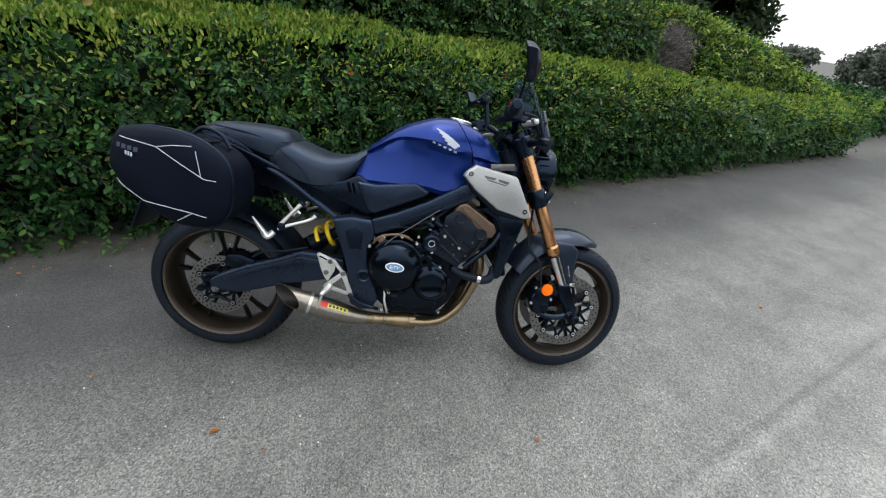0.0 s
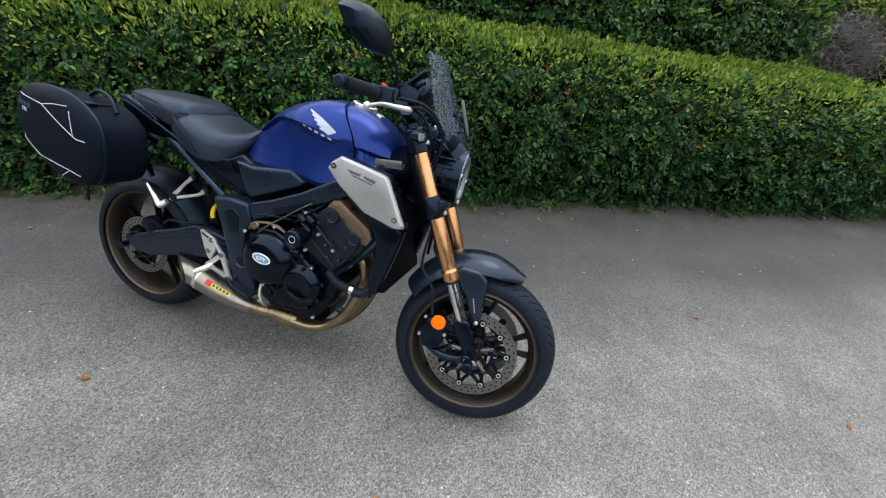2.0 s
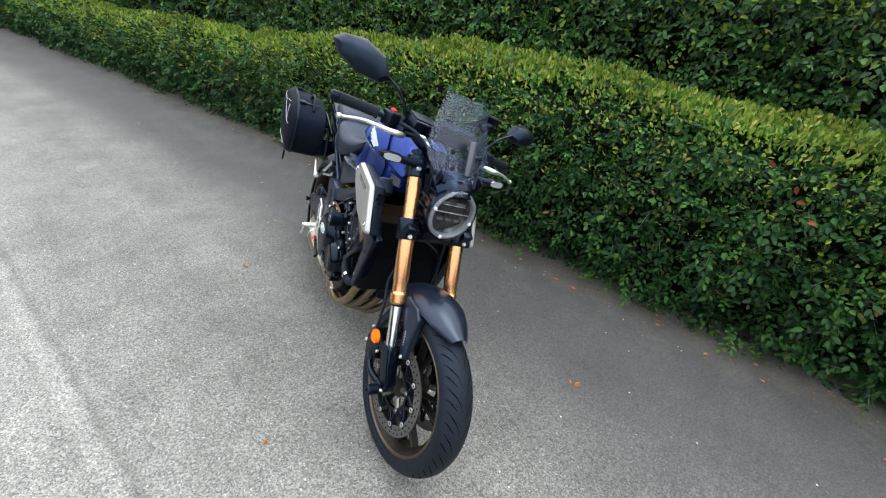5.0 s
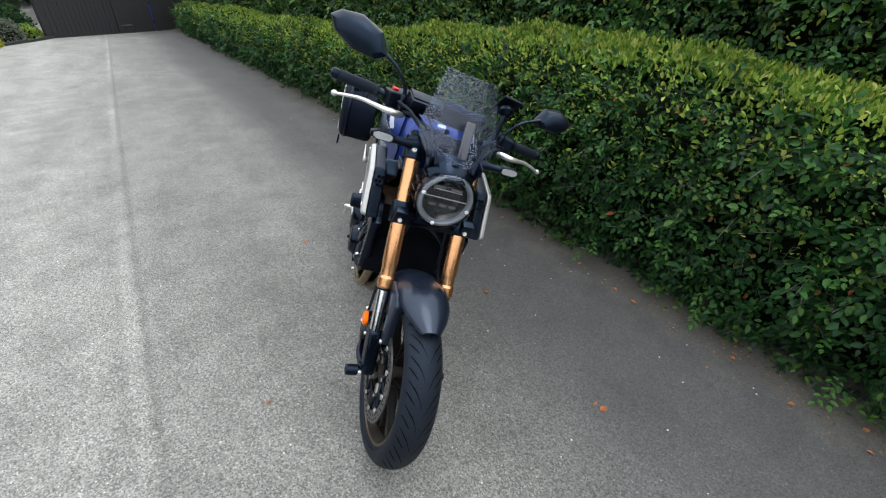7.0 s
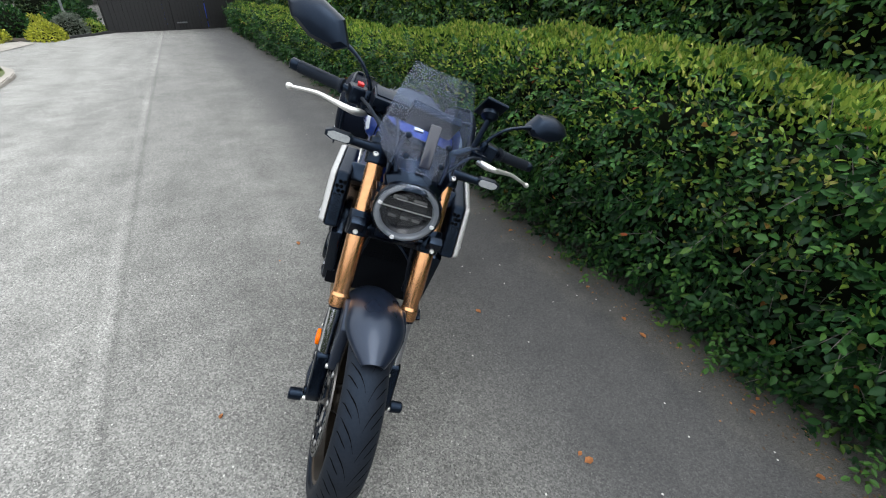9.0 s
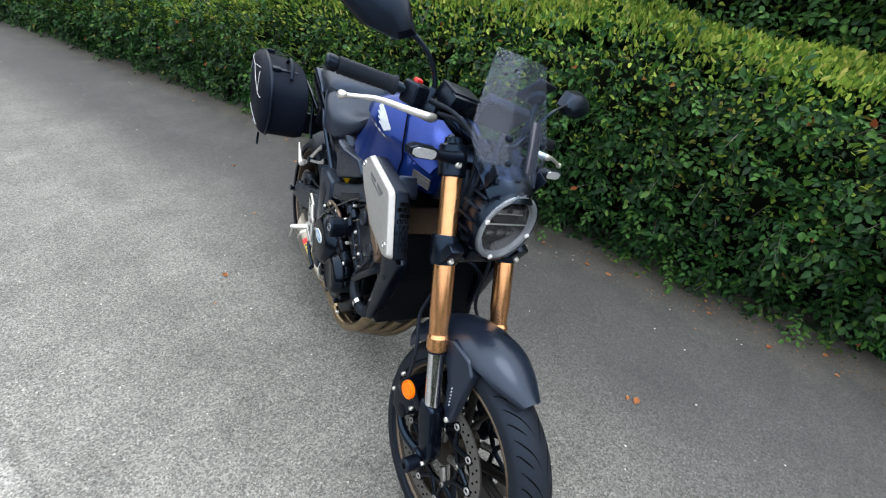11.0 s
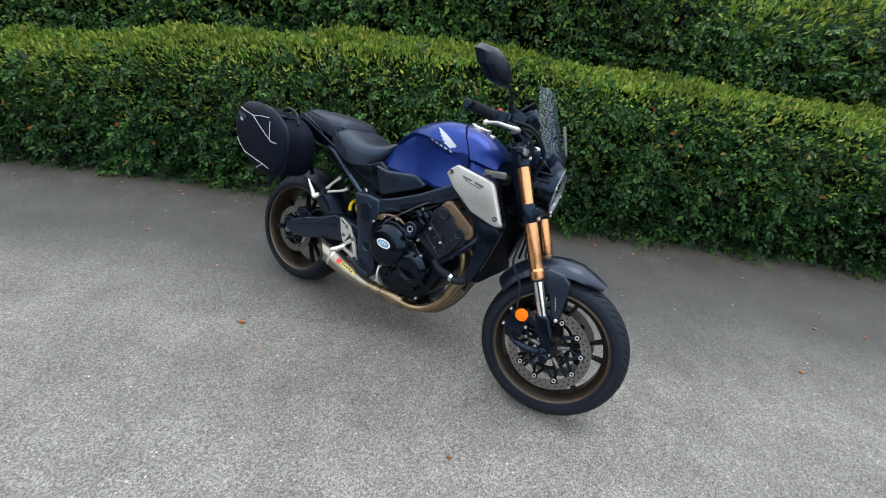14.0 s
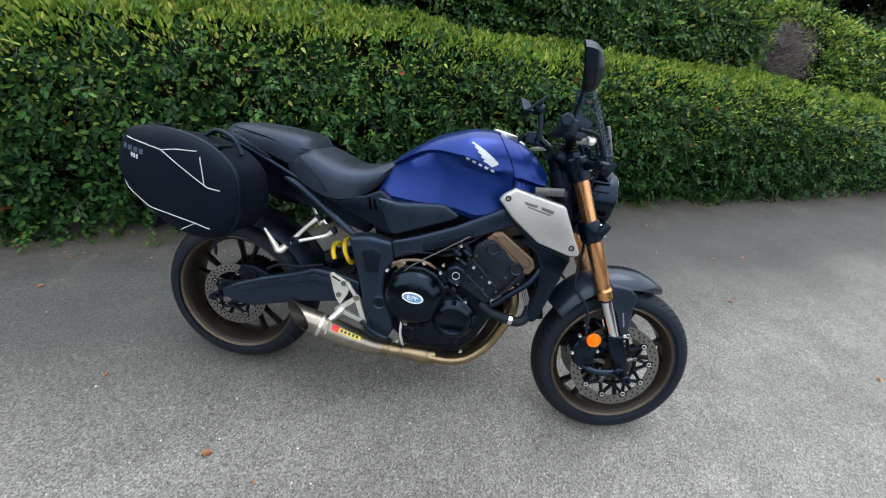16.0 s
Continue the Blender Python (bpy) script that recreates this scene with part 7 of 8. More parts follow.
    for q in ((-0.152, 0.549), (-0.105, 0.587), (-0.040, 0.597), (0.015, 0.576), (0.112, 0.490), (0.152, 0.437), (0.104, 0.330), (-0.048, 0.324), (-0.070, 0.370), (-0.121, 0.395), (0.02, 0.312), (0.142, 0.375)):
        turned(rim, (q[0], -0.145, q[1]), (0, -1, 0), [(0, 0.0105), (0.034, 0.0105), (0.037, 0.007), (0.037, 0)], 10)
    heads = bmesh.new()
    for q in ((-0.152, 0.549), (-0.105, 0.587), (-0.040, 0.597), (0.015, 0.576), (0.112, 0.490), (-0.070, 0.370)):
        bolt(heads, (q[0], -0.181, q[1]), (0, -1, 0), 0.0062, 0.006)
    pieces("cover_screw", heads, BRIGHT, base)
    bm = bmesh.new()
    for a, b in (((0.041, 0.662), (0.075, 0.640)), ((0.064, 0.632), (0.095, 0.612)), ((0.074, 0.666), (0.100, 0.650))):
        turned(bm, (a[0], -0.176, a[1]), (b[0] - a[0], 0, b[1] - a[1]), [(0, 0.006), (0.004, 0.007), (0.006, 0.0115), (0.03, 0.0125), (0.032, 0.010)], 12)
    pieces("sensor_plug", bm, BLACK_PLASTIC, body)
    bm = bmesh.new()
    pipe(bm, [(-0.085, -0.17, 0.37), (-0.082, -0.182, 0.33), (-0.072, -0.18, 0.295), (-0.07, -0.16, 0.275)], 0.0045, 8, 5)
    part("drain_link", bm, BRIGHT, body)
    pieces("cover_boss", rim, ENGINE_BLACK, body)
    bm = bmesh.new()
    pipe(bm, [(-0.140, -0.176, 0.560), (-0.125, -0.180, 0.582), (-0.100, -0.182, 0.596), (-0.060, -0.182, 0.604), (-0.025, -0.180, 0.598), (-0.005, -0.176, 0.586)], 0.008, 10, 5, radii=[0.004, 0.006, 0.005, 0.005, 0.006, 0.004])
    block(bm, (-0.112, -0.184, 0.578), (0.026, 0.008, 0.014), (0, -40, 0), 0.002)
    part("clutch_arm_bracket", bm, HEAD_BRONZE, body, "bronze clutch cable bracket")
    part("clutch_cable", pipe(bmesh.new(), [(-0.107, -0.182, 0.550), (-0.07, -0.186, 0.590), (-0.024, -0.184, 0.628), (0.055, -0.182, 0.690), (0.12, -0.165, 0.735)], 0.0022, 6, 5), CABLE_STEEL, body)
    bm = turned(bmesh.new(), (0.066, -0.150, 0.597), (0, -1, 0), [(0, 0.026), (0.045, 0.026), (0.048, 0.031), (0.086, 0.031), (0.091, 0.026), (0.087, 0.018), (0.087, 0)], 26)
    bob = part("crash_bobbin", bm, BLACK_PLASTIC, body, "black crash bobbin with a pale ring")
    bm = hoop(bmesh.new(), (0.066, -0.2355, 0.597), (0, -1, 0), [(0, 0.0125), (0.0025, 0.0125), (0.0025, 0.0105), (0, 0.0105)], 24)
    part("bobbin_ring", bm, DECAL_PALE, bob)
    # fine casting ribs, mount bolts and wiring on the right side
    bm = bmesh.new()
    for k in range(7):
        x, z = 0.092 + 0.0155 * k, 0.628 - 0.0105 * k
        rod(bm, (x, -0.1665, z), (x - 0.030, -0.1665, z - 0.046), 0.0026, None, 6)
    pieces("casting_rib", bm, CAST_GREY, body)
    bm = bmesh.new()
    for q in ((0.205, 0.545), (0.225, 0.600), (0.095, 0.640), (0.150, 0.585), (0.160, 0.545), (0.118, 0.655), (0.275, 0.640)):
        bolt(bm, (q[0], -0.172, q[1]), (0, -1, 0), 0.0042, 0.007)
    pieces("head_bolt", bm, DISC_STEEL, body)
    for c in ([(-0.02, -0.150, 0.640), (0.03, -0.165, 0.655), (0.09, -0.16, 0.690), (0.15, -0.15, 0.742)],
              [(0.00, -0.140, 0.620), (0.04, -0.172, 0.640), (0.06, -0.176, 0.668), (0.03, -0.16, 0.700)],
              [(0.20, -0.176, 0.520), (0.235, -0.182, 0.560), (0.262, -0.178, 0.610), (0.285, -0.165, 0.660)],
              [(-0.14, -0.16, 0.600), (-0.10, -0.172, 0.622), (-0.05, -0.170, 0.630), (0.0, -0.15, 0.628)]):
        part("wiring", pipe(bmesh.new(), c, 0.0042, 8, 6), RUBBER, body)
    bm = turned(bmesh.new(), (0.025, -0.160, 0.552), (0, -1, 0), [(0, 0.026), (0.010, 0.026), (0.016, 0.018), (0.018, 0.018), (0.020, 0.013), (0.020, 0)], 20)
    part("breather_cover", bm, ENGINE_BLACK, body)
    # throttle bodies and dark bulk up under the tank
    bm = bmesh.new()
    block(bm, (0.02, 0, 0.70), (0.30, 0.20, 0.14), (0, -30, 0), 0.03)
    block(bm, (-0.12, 0, 0.62), (0.22, 0.18, 0.16), (0, 0, 0), 0.03)
    pieces("airbox", bm, MESH_BLACK, body)
    bm = bmesh.new()
    for y in (-0.13, -0.05, 0.05, 0.13):
        rod(bm, (0.03, y, 0.70), (0.12, y, 0.63), 0.024)
        rod(bm, (0.06, y - 0.01, 0.665), (0.02, y - 0.01, 0.690), 0.012)
    pieces("throttle_body", bm, ENGINE_BLACK, body)
    bm = bmesh.new()
    block(bm, (0.02, 0, 0.27), (0.22, 0.20, 0.06), (0, 0, 0), 0.02)
    part("oil_sump", bm, ENGINE_BLACK, body)
    bm = turned(bmesh.new(), (0.215, 0.0, 0.40), (1, 0, -0.2), [(0, 0.034), (0.06, 0.034), (0.066, 0.028), (0.066, 0)], 22)
    part("oil_filter", bm, ENGINE_BLACK, body)
    # left side cover
    bm = turned(bmesh.new(), (0.055, 0.145, 0.42), (0, 1, 0), [(0, 0.105), (0.03, 0.105), (0.05, 0.085), (0.055, 0)], 36)
    part("generator_cover", bm, SATIN_BLACK, body)


engine()


def cooling():
    bm = bmesh.new()
    block(bm, (0.333, 0, 0.598), (0.030, 0.330, 0.258), (0, -14, 0), 0.006)
    rad = part("radiator", bm, MESH_BLACK, bike, "black radiator behind the fork")
    bm = bmesh.new()
    for k in range(22):
        z = -0.115 + 0.23 * k / 21
        block(bm, (0.333 + 0.0165 + 0.25 * z * 0.97, 0, 0.598 + z), (0.002, 0.30, 0.003), (0, -14, 0), 0)
    pieces("radiator_fin", bm, MESH_BLACK, rad)
    for side in (-1, 1):
        shroud = [(0.215, 0.735), (0.300, 0.755), (0.414, 0.702), (0.396, 0.625), (0.372, 0.530), (0.355, 0.468), (0.341, 0.456), (0.319, 0.468), (0.321, 0.525), (0.330, 0.600), (0.324, 0.655), (0.302, 0.700), (0.262, 0.724)]
        sh = part("radiator_shroud", plate(bmesh.new(), shroud, side * 0.140, side * 0.178, 0.008, 0.03, 2), SATIN_BLACK, rad, "black radiator shroud")
        part("shroud_bolt", turned(bmesh.new(), (0.365, side * 0.176, 0.630), (0, side, 0), [(0, 0.009), (0.004, 0.008), (0.004, 0.004), (0, 0)], 12), BLACK_PLASTIC, sh)
        part("water_pipe", pipe(bmesh.new(), [(0.330, side * 0.160, 0.650), (0.305, side * 0.178, 0.605), (0.262, side * 0.180, 0.560), (0.205, side * 0.178, 0.500)], 0.011, 10, 6), SATIN_BLACK, rad)
        # intake duct with the silver cover
        duct = [(0.150, 0.850), (0.188, 0.892), (0.345, 0.868), (0.385, 0.800), (0.424, 0.722), (0.385, 0.708), (0.285, 0.722), (0.195, 0.795)]
        d = part("intake_duct", plate(bmesh.new(), duct, side * 0.162, side * 0.204, 0.010, 0.0, 3), BLACK_PLASTIC, bike, "black air duct beside the tank")
        face = [(0.149, 0.853), (0.160, 0.872), (0.190, 0.895), (0.342, 0.870), (0.352, 0.862), (0.424, 0.732), (0.420, 0.722), (0.396, 0.717), (0.290, 0.742), (0.196, 0.806)]
        cv = part("duct_cover", plate(bmesh.new(), face, side * 0.203, side * 0.221, 0.007, 0.05, 3), PLATE_SILVER, d, "brushed silver duct cover")
        bm = bmesh.new()
        for q in ((0.176, 0.862), (0.392, 0.748)):
            turned(bm, (q[0], side * 0.220, q[1]), (0, side, 0), [(0, 0.0095), (0.003, 0.009), (0.003, 0.005), (0.001, 0.004), (0.001, 0)], 16)
        pieces("cover_bolt", bm, CHROME, cv)
        bm = bmesh.new()
        for pts in ([(0.222, 0.862), (0.268, 0.856), (0.262, 0.849), (0.232, 0.852)], [(0.275, 0.855), (0.318, 0.848), (0.312, 0.838), (0.280, 0.846)], [(0.235, 0.850), (0.310, 0.836), (0.305, 0.833), (0.240, 0.845)]):
            plate(bm, pts, side * 0.2195, side * 0.2218, 0)
        pieces("cover_emblem", bm, DECAL_GREY, cv, "grey emblem of plain shapes")
        bm = bmesh.new()
        for i in range(9):
            for j in range(2):
                z = 0.745 + 0.0125 * i
                x = 0.418 - (z - 0.735) * 0.49
                turned(bm, (x - 0.002, side * (0.172 + 0.013 * j + (0.0075 if i % 2 else 0)), z), (0.9, 0, 0.44), [(0, 0.0065), (0.004, 0.0065), (0.004, 0.005), (0, 0.005)], 6)
        pieces("duct_grille", bm, MESH_BLACK, d)
    part("coolant_hose", pipe(bmesh.new(), [(0.165, -0.150, 0.482), (0.205, -0.168, 0.466), (0.250, -0.175, 0.459), (0.290, -0.172, 0.452), (0.318, -0.165, 0.466), (0.328, -0.155, 0.505)], 0.0165, 14, 6), RUBBER, rad, "black coolant hose")
    part("hose_clip", hoop(bmesh.new(), (0.262, -0.1745, 0.458), (0.98, 0.0, -0.1), [(0, 0.0172), (0, 0.0185), (0.014, 0.0185), (0.014, 0.0172)], 20), CHROME, rad)


cooling()


def exhaust():
    pipes = None
    starts = [-0.115, -0.038, 0.038, 0.115]
    for k, y in enumerate(starts):
        bm = pipe(bmesh.new(), [(0.235, y, 0.560), (0.270, y, 0.535), (0.280, y * 0.97 - 0.003, 0.462), (0.254, y * 0.84 - 0.022, 0.385 - 0.006 * k), (0.218, y * 0.70 - 0.043, 0.318 - 0.012 * k), (0.160, y * 0.57 - 0.064, 0.270 - 0.014 * k), (0.090, y * 0.46 - 0.082, 0.256 - 0.012 * k), (0.010, y * 0.22 - 0.104, 0.252 - 0.006 * k), (-0.060, y * 0.12 - 0.110, 0.250)], 0.0172, 14, 6)
        p = part("header_pipe", bm, PIPE_BRONZE if k == 0 else PIPE_DULL, bike if pipes is None else pipes, "heat tinted header pipe")
        pipes = pipes or p
    bm = pipe(bmesh.new(), [(0.045, -0.112, 0.250), (-0.010, -0.114, 0.249), (-0.060, -0.117, 0.249), (-0.105, -0.121, 0.249), (-0.155, -0.126, 0.251)], 0.04, 18, 5, radii=[0.034, 0.034, 0.026, 0.024, 0.027])
    part("collector", bm, PIPE_BRONZE, pipes, "welded exhaust collector")
    bm = bmesh.new()
    for p, r in (((0.020, -0.113, 0.250), 0.033), ((-0.075, -0.118, 0.249), 0.0255), ((-0.118, -0.122, 0.249), 0.0245), ((-0.150, -0.126, 0.251), 0.0265)):
        hoop(bm, p, (-1, -0.08, 0.0), [(0, r), (0.002, r + 0.003), (0.006, r + 0.003), (0.008, r)], 20)
    pieces("weld_band", bm, TITANIUM, pipes)
    bm = pipe(bmesh.new(), [(-0.148, -0.126, 0.250), (-0.190, -0.133, 0.258), (-0.250, -0.141, 0.273), (-0.325, -0.149, 0.297), (-0.365, -0.152, 0.311)], 0.05, 30, 6, radii=[0.027, 0.034, 0.040, 0.0425, 0.0425])
    muf = part("silencer", bm, TITANIUM, pipes, "short titanium silencer", smooth=60)
    # slash-cut tip, a hollow sleeve
    d = Vector((-0.955, -0.115, 0.272)).normalized()
    s, u = frame_of(d)
    bm = bmesh.new()
    loops = []
    for along, r in ((0, 0.0415), (1, 0.0405), (1, 0.0385)):
        ring_ = []
        for k in range(28):
            a = 2 * math.pi * k / 28
            off = (s * math.cos(a) + u * math.sin(a)) * r
            cut = 0.080 + off.y * 1.25 + off.z * 0.45
            ring_.append(Vector((-0.362, -0.152, 0.310)) + off + d * (cut * along))
        loops.append(ring_)
    rings(bm, loops, cap=False)
    part("silencer_tip", bm, TITANIUM, muf, "slash cut silencer tip", smooth=50)
    # a darker liner runs from the cut lip down to the bore
    liner = bmesh.new()
    rings(liner, [loops[2], [p - d * ((p - Vector((-0.362, -0.152, 0.310))).dot(d) * 0.9) for p in loops[2]]], cap=False)
    part("tip_liner", liner, surface("dark_tip_steel", (0.010, 0.009, 0.008), (0.03, 0.026, 0.022), 0.5, 0.5, grain=80), muf, "dark inside of the tip", smooth=50)
    part("silencer_bore", turned(bmesh.new(), (-0.362, -0.152, 0.310), d, [(0.004, 0.036), (0.006, 0)], 24), GROOVE, muf)
    bm = hoop(bmesh.new(), (-0.352, -0.1515, 0.3065), d, [(0, 0.042), (0.002, 0.0438), (0.010, 0.0438), (0.012, 0.042)], 30)
    part("end_band", bm, BRIGHT, muf)

    def on_muf(t, a, lift):
        p = Vector((-0.215, -0.1365, 0.264)).lerp(Vector((-0.335, -0.150, 0.300)), t)
        dd = Vector((-0.955, -0.19, 0.28)).normalized()
        s2, u2 = frame_of(dd)
        r = 0.0375 + 0.005 * min(1, t * 2) + lift
        o = Vector((0, -1, 0)) - dd * Vector((0, -1, 0)).dot(dd)
        o.normalize()
        w = o.cross(dd)
        if w.z < 0:
            w = -w
        return p + (o * math.cos(a) + w * math.sin(a)) * r
    for name, t0, t1, a0, a1, mat_ in (("red_sticker", 0.72, 0.92, 0.50, 1.0, RED_PLASTIC), ("yellow_sticker", 0.10, 0.72, 0.55, 0.92, YELLOW_STICKER)):
        bm = bmesh.new()
        vs = [[bm.verts.new(on_muf(t0 + (t1 - t0) * i / 4, a0 + (a1 - a0) * j / 3, 0.0012)) for j in range(4)] for i in range(5)]
        for i in range(4):
            for j in range(3):
                bm.faces.new((vs[i][j], vs[i + 1][j], vs[i + 1][j + 1], vs[i][j + 1]))
        part(name, bm, mat_, muf, "yellow sticker with dark bars" if name[0] == "y" else "red sticker")
    bm = bmesh.new()
    for k in range(5):
        t = 0.17 + 0.11 * k
        vs = [bm.verts.new(on_muf(t + dt, a, 0.0022)) for dt, a in ((0, 0.62), (0.07, 0.62), (0.07, 0.85), (0, 0.85))]
        bm.faces.new(vs)
    pieces("sticker_bars", bm, SIGN_INK, muf)
    # the whole run hangs low under the engine
    for ob in (pipes, *pipes.children_recursive):
        for v in ob.data.vertices:
            v.co.z -= 0.024 * min(1.0, max(0.0, (0.26 - v.co.x) / 0.16))


exhaust()


# rear suspension
def swingarm():
    out = [(-0.728, 0.296), (-0.732, 0.335), (-0.695, 0.362), (-0.600, 0.408), (-0.480, 0.452), (-0.400, 0.490), (-0.320, 0.485), (-0.235, 0.470), (-0.230, 0.395), (-0.330, 0.372), (-0.470, 0.338), (-0.620, 0.290)]
    root = None
    for side in (-1, 1):
        a = part("swing_arm", plate(bmesh.new(), out, side * 0.098, side * 0.136, 0.010, 0.04, 3), FRAME_GREY, bike if root is None else root, "dark grey swing arm")
        root = root or a
        ridge = [(-0.680, 0.352), (-0.590, 0.394), (-0.490, 0.434), (-0.400, 0.468), (-0.325, 0.466), (-0.262, 0.452), (-0.262, 0.436), (-0.390, 0.446), (-0.510, 0.410), (-0.670, 0.340)]
        part("arm_ridge", plate(bmesh.new(), ridge, side * 0.132, side * 0.144, 0.004, 0.04, 2), FRAME_GREY, root)
        cap = [(-0.745, 0.285), (-0.748, 0.345), (-0.715, 0.368), (-0.645, 0.362), (-0.635, 0.300), (-0.680, 0.280)]
        part("axle_carrier", plate(bmesh.new(), cap, side * 0.092, side * 0.128, 0.008, 0.04, 2), SATIN_BLACK, root)
        part("axle_nut", turned(bmesh.new(), (-0.705, side * 0.126, RZ), (0, side, 0), [(0, 0.015), (0.008, 0.015), (0.010, 0.013), (0.010, 0.008), (0.016, 0.008), (0.017, 0)], 6), DISC_STEEL, root)
        part("paddock_bobbin", turned(bmesh.new(), (-0.748, side * 0.118, 0.305), (0, side, 0), [(0, 0.013), (0.010, 0.013), (0.012, 0.009), (0.022, 0.009), (0.024, 0.014), (0.030, 0.014), (0.031, 0)], 16), SATIN_BLACK, root)
        part("chain_adjuster", rod(bmesh.new(), (-0.680, side * 0.131, 0.318), (-0.652, side * 0.131, 0.322), 0.0045, None, 8), BRIGHT, root)
    bm = bmesh.new()
    block(bm, (-0.345, 0, 0.43), (0.09, 0.20, 0.09), (0, 10, 0), 0.015)
    part("arm_bridge", bm, FRAME_GREY, root)
    # rear caliper over the disc
    bm = bmesh.new()
    plate(bm, [(-0.685, 0.405), (-0.670, 0.440), (-0.620, 0.446), (-0.565, 0.425), (-0.565, 0.390), (-0.620, 0.365)], -0.068, -0.118, 0.008, 0.06, 2)
    cal = part("rear_caliper", bm, SATIN_BLACK, root, "black rear brake caliper")
    bm = bmesh.new()
    turned(bm, (-0.625, -0.116, 0.408), (0, -1, 0), [(0, 0.020), (0.008, 0.019), (0.010, 0.014), (0.010, 0)], 20)
    pieces("piston_cap", bm, ENGINE_BLACK, cal)
    part("rear_brake_hose", pipe(bmesh.new(), [(-0.580, -0.105, 0.435), (-0.530, -0.12, 0.468), (-0.46, -0.125, 0.478), (-0.38, -0.12, 0.50)], 0.0045, 8, 5), RUBBER, cal)
    # hugger
    bm = bmesh.new()
    loops = []
    for k in range(13):
        a = radians(28 + 66 * k / 12)
        r = 0.338
        ring_ = [(-0.705 + (r - 0.045 * q * q) * math.cos(a), 0.095 * q, RZ + (r - 0.045 * q * q) * math.sin(a)) for q in (-1, -0.7, -0.35, 0, 0.35, 0.7, 1)]
        ring_ += [(-0.705 + (r - 0.004 - 0.045 * q * q) * math.cos(a), 0.092 * q, RZ + (r - 0.004 - 0.045 * q * q) * math.sin(a)) for q in (1, 0.7, 0.35, 0, -0.35, -0.7, -1)]
        loops.append(ring_)
    part("rear_hugger", rings(bm, loops), BLACK_PLASTIC, root, "black inner mudguard over the rear tyre", smooth=50)
    # shock with its yellow spring
    sh = part("shock_absorber", rod(rod(bmesh.new(), (-0.375, -0.060, 0.500), (-0.215, -0.060, 0.600), 0.024), (-0.375, -0.060, 0.500), (-0.345, -0.060, 0.519), 0.036), ENGINE_BLACK, bike, "black shock absorber")
    a, b = Vector((-0.345, -0.070, 0.527)), Vector((-0.258, -0.070, 0.582))
    s, u = frame_of(b - a)
    pts = [a.lerp(b, k / 70) + (s * math.cos(k * 0.21) + u * math.sin(k * 0.21)) * 0.042 for k in range(71)]
    part("spring", pipe(bmesh.new(), [tuple(p) for p in pts], 0.0078, 8, 2), YELLOW_PAINT, sh, "yellow coil spring")


swingarm()


